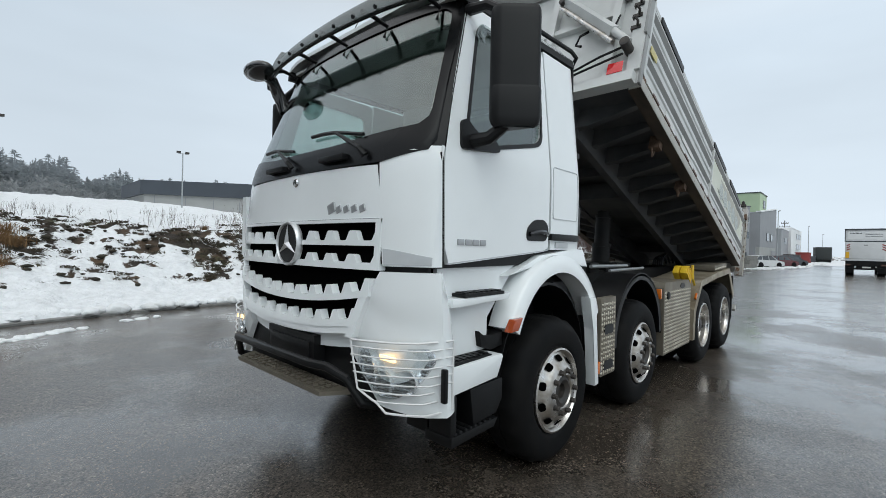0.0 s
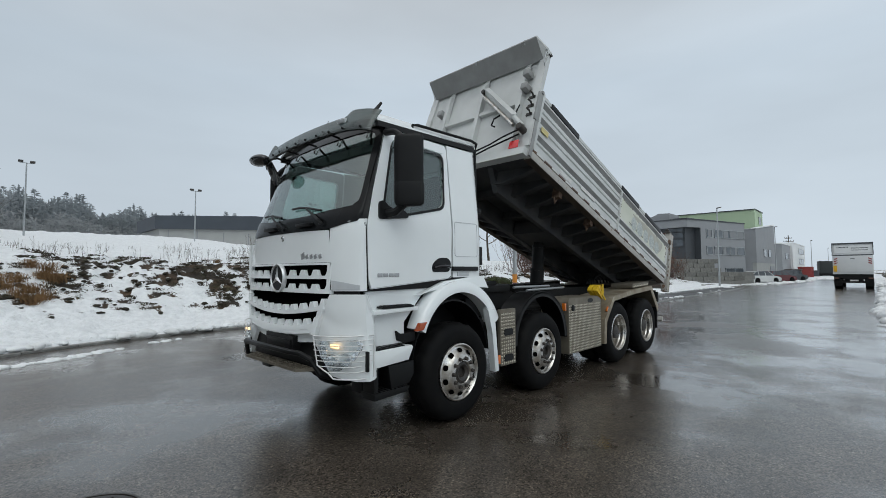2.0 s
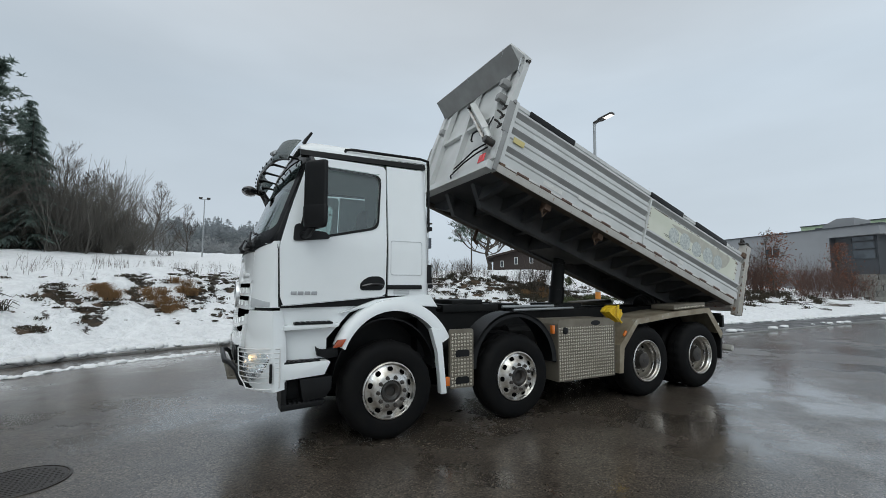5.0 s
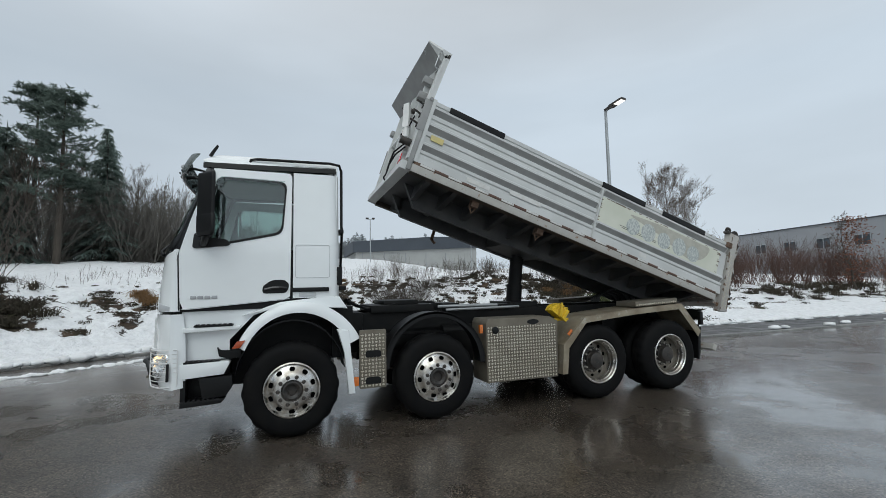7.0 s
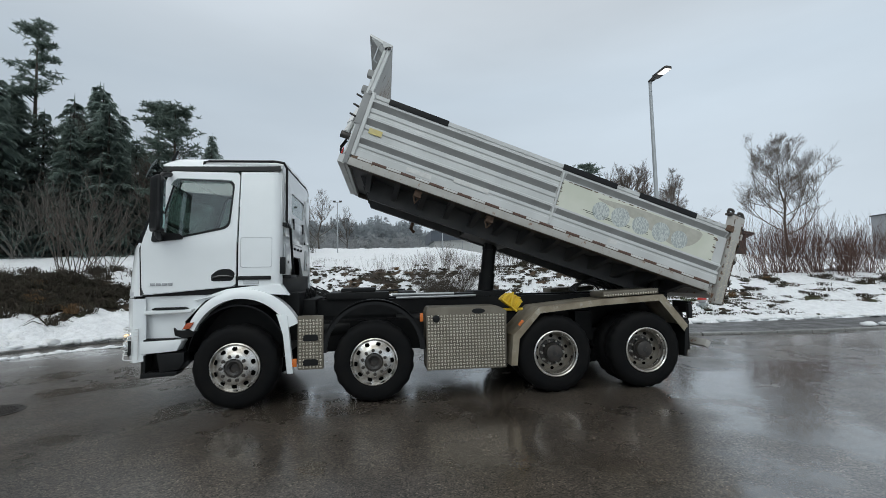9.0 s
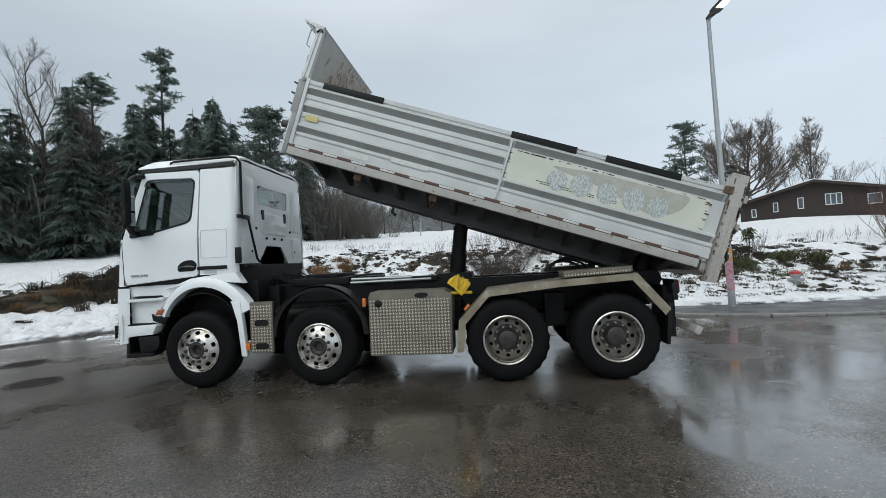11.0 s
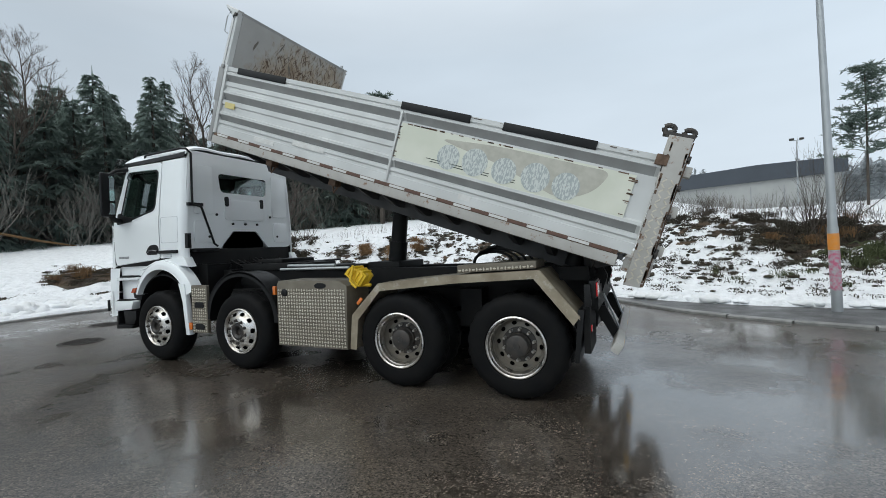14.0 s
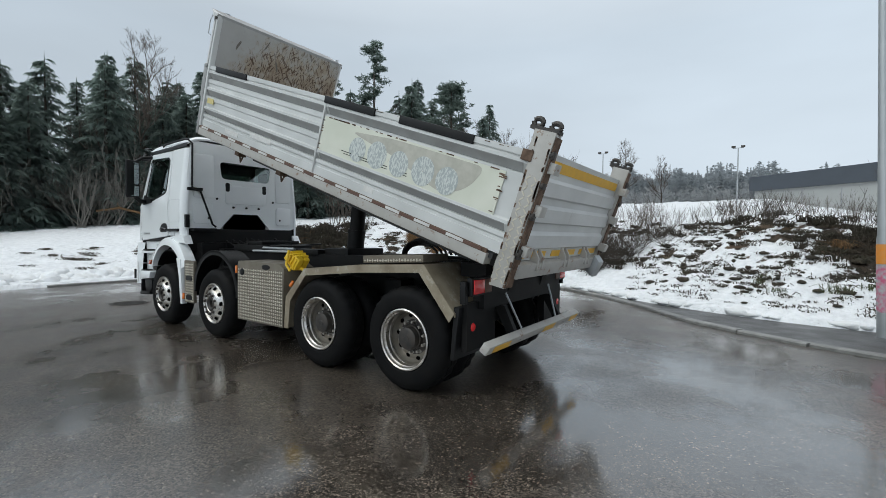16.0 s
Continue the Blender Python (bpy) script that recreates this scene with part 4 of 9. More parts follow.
pieces("steel_bar", bm, M_GALV, chassis)

# engine, cab floor and wheel wells
bm = B()
box(bm, -1.12, 0.5, -0.72, 0.72, 0.55, 1.36)
box(bm, -1.0, 0.55, -1.0, 1.0, 1.28, 1.44)
box(bm, -0.98, -0.62, -1.02, 1.02, 0.62, 1.3)
box(bm, 0.50, 0.75, -0.9, 0.9, 0.8, 1.42)
part("engine_block", bm, M_CHASSIS, truck, "dark engine and gearbox under the cab")
bm = B()
for s in (-1, 1):
    sheet(bm, lambda u, v: (AXLES[0] + 0.60 * math.cos(math.pi * (0.05 + 0.9 * u)), s * lerp(0.72, 1.12, v), 0.60 + 0.68 * math.sin(math.pi * (0.05 + 0.9 * u))), 16, 1, (0, 0, 0.02))
pieces("wheel_housing", bm, M_BLACK, truck)


# ---- cab ----
def half_width(z):
    return table([(1.4, 1.13), (2.08, 1.135), (3.06, 1.035), (3.2, 1.0)], z)


def nose(y, z):
    f0 = table([(0.6, -1.36), (1.0, -1.44), (1.40, -1.425), (1.7, -1.41), (2.02, -1.375), (2.14, -1.345), (2.95, -1.02), (3.12, -0.93)], z)
    t = abs(y) / half_width(z)
    return f0 + 0.085 * t ** 2 + table([(2.1, 0.15), (3.0, 0.07)], z) * t ** 8


def front(y, z, out=0.0):
    return (nose(y, z) - out, y, z)


def front_plate(name, y0, y1, z0, z1, material, out=0.0, depth=0.03, parent=None, nu=14, nv=6, label="", shift=0.0, bow=0.0):
    """A plate on the nose; shift draws its top edges inwards, bow lifts its ends."""
    bm = B()
    def fn(u, v):
        z = lerp(z0, z1, v) if not callable(z1) else lerp(z0, z1(lerp(y0, y1, u)), v)
        y = lerp(y0 + shift * v, y1 - shift * v, u)
        return front(y, z + bow * y * y, out)
    sheet(bm, fn, nu, nv, (depth, 0, 0))
    return part(name, bm, material, parent or cab, label, smooth=50)


def side(x, z, out=0.0, s=-1):
    return (x, s * (half_width(z) + out), z)


bm = B()
# dark inner shell that shows in the gaps between the panels
for s in (-1, 1):
    slab(bm, [(x, s * (half_width(z) - 0.05), z) for x, z in ((-1.15, 1.42), (0.5, 1.44), (0.5, 2.1), (-1.17, 2.1))], (0, -s * 0.02, 0))
sheet(bm, lambda u, v: front(lerp(-1.09, 1.09, u), lerp(1.02, 2.1, v), -0.045), 24, 6, (0.02, 0, 0))
cab = part("cab", bm, M_BLACK, truck, "white truck cab with black trim")

WINDOW = [(-0.92, 2.205), (-0.80, 2.15), (-0.10, 2.305), (-0.055, 2.885), (-0.755, 2.91)]
DOOR = [(-1.10, 1.44), (0.005, 1.53), (0.02, 3.02), (-0.84, 3.03), (-1.02, 2.45), (-1.125, 2.05)]


def resample(loop, n):
    pts = [Vector(p) for p in loop] + [Vector(loop[0])]
    ln = [0.0]
    for a, b in zip(pts, pts[1:]):
        ln.append(ln[-1] + (b - a).length)
    out = []
    for k in range(n):
        d = ln[-1] * k / n
        i = max(j for j in range(len(pts) - 1) if ln[j] <= d)
        t = (d - ln[i]) / max(ln[i + 1] - ln[i], 1e-9)
        out.append(tuple(pts[i].lerp(pts[i + 1], t)))
    return out


def angular(loop, c, n):
    """n points of a loop at even angles round c."""
    out = []
    pts = [Vector(p) - Vector(c) for p in loop]
    for k in range(n):
        d = Vector((math.cos(2 * math.pi * k / n), math.sin(2 * math.pi * k / n)))
        best = None
        for a, b in zip(pts, pts[1:] + pts[:1]):
            e = b - a
            den = d.x * e.y - d.y * e.x
            if abs(den) < 1e-9:
                continue
            t = (a.x * e.y - a.y * e.x) / den
            q = (a.x * d.y - a.y * d.x) / den
            if t > 0 and -1e-6 <= q <= 1 + 1e-6 and (best is None or t > best):
                best = t
        out.append(tuple(Vector(c) + d * best))
    return out


for s in (-1, 1):
    c = (-0.46, 2.5)
    n = 96
    o2, i2 = angular(rounded(DOOR, 0.04, 3), c, n), angular(rounded(WINDOW, 0.09, 5), c, n)
    mid = [tuple(Vector(a).lerp(Vector(b), 0.5)) for a, b in zip(o2, i2)]
    bm = B()
    ring_plate(bm, [[side(*Vector(a).lerp(Vector(b), q / 10), s=s) for a, b in zip(o2, i2)] for q in range(11)], (0, -s * 0.03, 0))
    door = part("door", bm, M_WHITE, cab, "white cab door, closed", smooth=40)
    bm = B()
    i3 = angular(rounded([(-0.945, 2.195), (-0.81, 2.122), (-0.08, 2.28), (-0.033, 2.91), (-0.77, 2.936)], 0.09, 5), c, n)
    frame_ring(bm, [side(*p, out=0.006, s=s) for p in i3], [side(*p, out=0.006, s=s) for p in angular(rounded(WINDOW, 0.09, 5), c, n)], (0, -s * 0.02, 0))
    part("window_seal", bm, M_BLACK, door)
    bm = B()
    slab(bm, [side(*p, out=-0.012, s=s) for p in resample(rounded(WINDOW, 0.09, 5), 40)], (0, -s * 0.004, 0))
    g = part("window_pane", bm, M_GLASS, door, smooth=0)
    g.visible_shadow = False
    # clear wind deflector round the upper window edge
    bm = B()
    wd = [(-0.81, 2.84), (-0.76, 2.935), (-0.06, 2.92)]
    line = rounded(wd, 0.12, 6)
    line = [wd[0]] + [p for p in line if p[1] > 2.84 and -0.80 < p[0] < -0.12] + [wd[-1]]
    line = sorted(set(line), key=lambda p: p[0] * 0.5 + (p[1] if p[0] < -0.79 else 3.2 + p[0] * 0.5))
    def defl(u, v):
        x, z = line[round(u * (len(line) - 1))]
        d = (Vector((-0.42, 2.6)) - Vector((x, z))).normalized() * 0.06 * v
        return side(x + d.x, z + d.y, 0.022 - 0.008 * v, s)
    sheet(bm, defl, len(line) - 1, 1, (0, -s * 0.004, 0))
    wdo = part("wind_deflector", bm, M_DEFLECT, door, smooth=60)
    wdo.visible_shadow = False
    # recessed grip
    bm = B()
    slab(bm, [side(x, z, 0.006, s) for x, z in rounded([(-0.29, 1.60), (-0.03, 1.60), (0.0, 1.70), (-0.06, 1.755), (-0.20, 1.75), (-0.29, 1.68)], 0.05, 4)], (0, -s * 0.03, 0))
    grip = part("door_handle", bm, M_BLACK, door, "black recessed door handle")
    bm = B()
    tube(bm, [side(-0.265, 1.645, 0.012, s), side(-0.18, 1.665, 0.03, s), side(-0.08, 1.665, 0.03, s), side(-0.03, 1.65, 0.012, s)], 0.017, 8)
    part("grip_bar", bm, M_GLOSS, door)
    # black corner under the mirror
    bm = B()
    slab(bm, [side(x, z, 0.02, s) for x, z in rounded([(-1.0, 2.10), (-0.62, 2.14), (-0.66, 2.21), (-0.86, 2.225), (-0.93, 2.29), (-0.985, 2.27)], 0.04, 3)], (0, -s * 0.03, 0))
    part("mirror_base", bm, M_BLACK, door)
    # model badge, as plain bars
    bm = B()
    for k in range(4):
        box(bm, -1.005 + 0.068 * k, -0.948 + 0.068 * k, s * 1.131, s * 1.139, 1.555, 1.59)
    part("badge", bm, M_BADGE, door, "small silver badge bars", bevel=0.004)
    # rub line of the lower door
    bm = B()
    sheet(bm, lambda u, v: side(lerp(-1.09, 0.0, u), lerp(1.445, 1.452, v) + 0.088 * u, 0.003, s), 8, 1, (0, -s * 0.004, 0))
    part("seam", bm, M_SCUFF, door)
    # rear quarter
    bm = B()
    def q(u, v):
        z = lerp(1.54, 3.03, v)
        x = lerp(0.035, 0.56, u)
        r = max(0.0, (x - 0.46) / 0.1)
        return (x, s * (half_width(z) - 0.07 * r * r), z)
    sheet(bm, q, 12, 10, (0, -s * 0.03, 0))
    quarter = part("quarter_panel", bm, M_WHITE, cab, smooth=50)
    bm = B()
    frame_ring(bm, [side(x, z, 0.004, s) for x, z in rounded([(0.06, 1.77), (0.45, 1.77), (0.45, 2.16), (0.06, 2.16)], 0.03, 3)],
               [side(x, z, 0.004, s) for x, z in rounded([(0.066, 1.776), (0.444, 1.776), (0.444, 2.154), (0.066, 2.154)], 0.027, 3)], (0, -s * 0.006, 0))
    part("panel_seam", bm, M_SCUFF, quarter)
    bm = B()
    box(bm, 0.01, 0.44, min(s * 1.16, s * 1.10), max(s * 1.16, s * 1.10), 1.61, 1.66)
    part("grab_bar", bm, M_BLACK, cab, bevel=0.012)
    bm = B()
    box(bm, 0.10, 0.29, min(s * 1.142, s * 1.12), max(s * 1.142, s * 1.12), 1.555, 1.60)
    part("lock_plate", bm, M_SCUFF, cab, bevel=0.006)
    # black roof line over door and quarter
    bm = B()
    sheet(bm, lambda u, v: (lerp(-0.93, 0.53, u), s * (half_width(lerp(3.03, 3.12, v)) + 0.002), lerp(3.035, 3.105, v) + 0.02 * u), 12, 2, (0, -s * 0.04, 0))
    part("roof_strip", bm, M_BLACK, cab)
    # black windscreen pillar
    bm = B()
    def pil(u, v):
        z = lerp(2.09, 3.06, v)
        e = table([(2.05, -1.125), (2.45, -1.02), (3.03, -0.84), (3.1, -0.82)], z) - 0.006
        yy = lerp(half_width(z) - 0.055, half_width(z), min(1, u * 1.6))
        x0 = nose(yy, z) + 0.006
        return (x0 if u < 0.625 else lerp(nose(half_width(z), z), e, (u - 0.625) / 0.375), s * yy, z)
    sheet(bm, pil, 24, 30, (0.03, -s * 0.012, 0))
    part("pillar", bm, M_FRIT, cab, "black windscreen pillar", smooth=50)
    # white corner panel between grille and door
    bm = B()
    def cor(u, v):
        z = lerp(1.43, 2.095 - 0.075 * max(0.0, 1 - u / 0.4) ** 2, v)
        y0 = lerp(0.893, 0.815, v)
        w = half_width(z)
        if u < 0.6:
            yy = lerp(y0, w, u / 0.6)
            return (nose(yy, z), s * yy, z)
        return (lerp(nose(w, z), -1.122 - 0.024 * v, (u - 0.6) / 0.4), s * w, z)
    sheet(bm, cor, 20, 8, (0.02, -s * 0.02, 0))
    corner = part("corner_panel", bm, M_WHITE, cab, "white wind deflector panel", smooth=50)
    bm = B()
    sheet(bm, lambda u, v: front(s * (lerp(0.879, 0.801, v) + lerp(0.0, 0.013, u)), lerp(1.44, 2.01, v), -0.003), 1, 10, (0.01, 0, 0))
    part("panel_gap", bm, M_BLACK, corner, smooth=0)
    bm = B()
    sheet(bm, lambda u, v: side(table([(1.44, -1.10), (2.05, -1.125)], lerp(1.44, 2.06, v)) - lerp(0.022, 0.004, u), lerp(1.44, 2.06, v), -0.004, s), 1, 10, (0, -s * 0.01, 0))
    part("panel_gap", bm, M_BLACK, corner, smooth=0)
    bm = B()
    def cor2(u, v):
        p = cor(0.02 + 0.56 * u, 0.012 + 0.15 * v * (0.45 + 0.55 * (1 - u)))
        return (p[0] - 0.004, p[1] + s * 0.002, p[2])
    sheet(bm, cor2, 12, 2, (0.01, 0, 0))
    part("scuff_edge", bm, M_SCUFF, corner)

# bonnet and windscreen
hood = front_plate("bonnet", -0.875, 0.875, 1.695, lambda y: 2.0 + 0.01 * (1 - (y / 0.9) ** 2), M_WHITE, 0.0, 0.03, nu=24, shift=0.075)
bm = B()
lathe(bm, [(0.0, -0.012), (0.022, -0.010), (0.03, 0.0)], 20)
part("round_badge", bm, M_CHROME, hood, m=pose(*front(0.0, 1.955, 0.004), 0, 0, -90))
bm = B()
for k, (w, h) in enumerate(((0.075, 0.06), (0.05, 0.04), (0.05, 0.04), (0.05, 0.04), (0.05, 0.04))):
    y = -0.46 - 0.068 * k
    p = front(y, 1.735, 0.0)
    box(bm, -0.006, 0.01, -w / 2, w / 2, 0, h, pose(*p, -20, 0, 0))
part("badge", bm, M_BADGE, hood, "small silver badge bars", bevel=0.004)
bm = B()
so = angular(rounded([(-1.10, 2.08), (-0.82, 2.012), (0.82, 2.012), (1.10, 2.08), (1.06, 2.5), (1.02, 3.11), (-1.02, 3.11), (-1.06, 2.5)], 0.03, 3), (0, 2.55), 120)
si = angular(rounded([(-1.045, 2.225), (-0.4, 2.165), (0.4, 2.165), (1.045, 2.225), (0.965, 3.02), (-0.965, 3.02)], 0.09, 6), (0, 2.55), 120)
ring_plate(bm, [[front(*Vector(a).lerp(Vector(b), q / 6), 0.006) for a, b in zip(so, si)] for q in range(7)], (0.02, 0, 0))
part("windscreen_surround", bm, M_FRIT, cab, "black windscreen surround and cowl", smooth=50)
bm = B()
sheet(bm, lambda u, v: front(lerp(-1.0, 1.0, u) * (half_width(lerp(2.13, 3.05, v)) - 0.045), lerp(2.13, 3.05, v), -0.004), 40, 12, (0.006, 0, 0))
ws = part("windscreen", bm, M_GLASS, cab, "large tinted windscreen", smooth=60)
ws.visible_shadow = False
bm = B()
sheet(bm, lambda u, v: front(lerp(-0.985, 0.985, u), lerp(2.86, 3.04, v), -0.014), 32, 3, (0.004, 0, 0))
sb = part("shade_band", bm, M_SHADE, cab, "dark tinted band along the windscreen top", smooth=60)
sb.visible_shadow = False

# wipers
for y0, y1, z1 in ((-0.72, -0.1, 2.27), (0.05, 0.62, 2.25)):
    bm = B()
    a = Vector(front(y0, 2.06, 0.03))
    b = Vector(front(lerp(y0, y1, 0.55), z1 - 0.02, 0.045))
    tube(bm, [a, a + Vector((-0.02, 0.02, 0.04)), b], [0.02, 0.016, 0.009], 8)
    tube(bm, [front(lerp(y0, y1, t), lerp(2.15, z1, min(1, 0.3 + t)), 0.02) for t in (0.12, 0.35, 0.6, 0.85, 1.05)], 0.012, 6)
    part("wiper", bm, M_BLACK, cab)
bm = B()
for y in (-0.42, 0.3):
    box(bm, nose(y, 2.08) - 0.05, nose(y, 2.08) + 0.02, y - 0.13, y + 0.13, 2.055, 2.09)
pieces("step_handle", bm, M_BLACK, cab, bevel=0.01)

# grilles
# near-black sheet painting the shade in the gaps between the teeth
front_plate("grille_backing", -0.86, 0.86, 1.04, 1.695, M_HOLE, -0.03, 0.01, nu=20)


def toothed(base, low, peak, y0, y1, count, skip=0.0):
    def top(y):
        t = (y - y0) / (y1 - y0) * count
        f = t - math.floor(t)
        h = max(0.0, min(1.0, (abs(f - 0.5) - 0.24) / 0.13))
        return low + (peak - low) * h
    return top


grille = front_plate("upper_grille", -0.87, 0.87, 1.405, 1.445, M_WHITE, 0.0, 0.05, nu=20, label="white toothed radiator grille", shift=-0.0)
for y0, y1 in ((-0.87, -0.155), (0.155, 0.87)):
    front_plate("grille_bar", y0, y1, 1.54, toothed(1.535, 1.57, 1.628, y0, y1, 3.5), M_WHITE, 0.006, 0.045, grille, 70, 2)
    front_plate("grille_bar", y0, y1, 1.405, toothed(1.405, 1.44, 1.492, y0, y1, 3.5), M_WHITE, 0.008, 0.045, grille, 70, 2)
for s in (-1, 1):
    front_plate("grille_edge", min(s * 0.84, s * 0.875), max(s * 0.84, s * 0.875), 1.405, 1.692, M_WHITE, 0.008, 0.05, grille, 2, 4)
front_plate("grille_edge", -0.875, 0.875, 1.672, 1.692, M_WHITE, 0.008, 0.05, grille, 20, 1)
bm = B()
lathe(bm, [(0.148, 0.03), (0.148, -0.004), (0.143, -0.013), (0.135, -0.013), (0.130, -0.004), (0.130, 0.03)], 48)
emblem = part("emblem_ring", bm, M_STAR, grille, "round chrome radiator emblem", m=pose(*front(0, 1.545, 0.02), 0, 0, -90))
bm = B()
lathe(bm, [(0.0, 0.0), (0.125, 0.0), (0.125, 0.02)], 40)
part("emblem_disc", bm, M_BLACK, grille, m=pose(*front(0, 1.545, 0.022), 0, 0, -90))
bm = B()
for k in range(3):
    a = math.pi / 2 + k * 2 * math.pi / 3
    d, t = Vector((0, math.cos(a), math.sin(a))), Vector((0, -math.sin(a), math.cos(a)))
    o = Vector(front(0, 1.545, 0.025))
    v = [bm.verts.new(p) for p in (o + d * 0.131, o + t * 0.024, o - t * 0.024, o + Vector((-0.022, 0, 0)))]
    bm.faces.new((v[0], v[1], v[3]))
    bm.faces.new((v[0], v[3], v[2]))
    bm.faces.new((v[0], v[2], v[1]))
part("emblem_spokes", bm, M_STAR, grille, smooth=0)
low_grille = front_plate("lower_grille", -0.70, 0.70, 0.99, 1.06, M_WHITE, 0.015, 0.06, nu=24, label="white toothed lower grille", shift=-0.03, bow=0.11)
front_plate("grille_bar", -0.83, 0.83, 1.185, toothed(0, 1.223, 1.28, -0.83, 0.83, 10), M_WHITE, 0.022, 0.05, low_grille, 180, 2, bow=0.11)
front_plate("grille_bar", -0.73, 0.73, 1.03, toothed(0, 1.073, 1.13, -0.73, 0.73, 9), M_WHITE, 0.02, 0.05, low_grille, 162, 2, bow=0.11)
for s in (-1, 1):
    bm = B()
    sheet(bm, lambda u, v: front(s * (lerp(0.665, 0.80, v) + 0.06 * u), lerp(1.02, 1.36, v), 0.02), 3, 6, (0.06, 0, 0))
    part("grille_edge", bm, M_WHITE, low_grille, smooth=50)

# bumper
bm = B()
for s in (-1, 1):
    def bum(u, v):
        z = lerp(table([(0, 0.93), (0.12, 0.80), (0.24, 0.66), (0.5, 0.625), (1, 0.64)], u), 1.40, v)
        w = 1.205 - 0.03 * v
        y0 = table([(0, 0.66), (0.3, 0.70), (1, 0.885)], v)
        if u < 0.6:
            yy = lerp(y0, w, u / 0.6)
            t = yy / w
            return (-1.43 + 0.06 * t ** 2 + 0.20 * t ** 6 + 0.035 * (1 - v) ** 2 + 0.012 * math.exp(-((v - 0.62) / 0.05) ** 2), s * yy, z)
        e = (u - 0.6) / 0.4
        return (lerp(-1.17 + 0.035 * (1 - v) ** 2, -1.055 - 0.05 * v ** 3, e), s * (w - 0.022 * e ** 2 - 0.05 * e * v ** 4), z)
    sheet(bm, bum, 30, 12, (0.03, -s * 0.025, 0))
corners = pieces("bumper", bm, M_WHITE, truck, "white front bumper corner", smooth=50)
bumper = corners[0]
bm = B()
sheet(bm, lambda u, v: (-1.41 + 0.07 * abs(2 * u - 1) ** 2, lerp(-0.72, 0.72, u), lerp(0.905 + 0.05 * abs(2 * u - 1) ** 2, 1.02 + 0.055 * abs(2 * u - 1) ** 2, v)), 16, 2, (0.04, 0, 0))
part("bumper_centre", bm, M_WHITE, bumper)
bm = B()
sheet(bm, lambda u, v: (-1.36 + 0.05 * abs(2 * u - 1) ** 2, lerp(-0.80, 0.80, u), lerp(0.64, 0.95, v)), 16, 2, (0.04, 0, 0))
box(bm, -1.44, -1.36, -0.36, 0.24, 0.80, 0.98)
part("bumper_recess", bm, M_BLACK, bumper)
bm = B()
prism(bm, [(-0.66, 0.0), (-0.56, -0.16), (0.56, -0.16), (0.66, 0.0)], "z", 0.675, 0.70)
bmesh.ops.transform(bm, matrix=Matrix(((0, 1, 0, -1.36), (1, 0, 0, 0), (0, 0, 1, 0), (0, 0, 0, 1))), verts=bm.verts[:])
for i in range(16):
    for j in range(3):
        x, y = -1.39 - 0.045 * j, -0.52 + 0.069 * i
        box(bm, x - 0.015, x + 0.015, y - 0.02, y + 0.02, 0.699, 0.708, None)
part("bumper_step", bm, M_TREAD, bumper, "perforated metal bumper step")
bm = B()
tube(bm, [(-1.30, -0.80, 0.63), (-1.40, -0.80, 0.67), (-1.45, -0.73, 0.80), (-1.50, -0.60, 0.85), (-1.55, -0.5, 0.86), (-1.55, 0.5, 0.86), (-1.50, 0.60, 0.85), (-1.45, 0.73, 0.80), (-1.40, 0.80, 0.67), (-1.30, 0.80, 0.63)], 0.026, 10)
part("bumper_bar", bm, M_BLACK, bumper)
bm = B()
box(bm, -1.455, -1.44, -0.32, 0.2, 0.83, 0.94)
part("plate_holder", bm, M_BLACK, bumper, bevel=0.005)

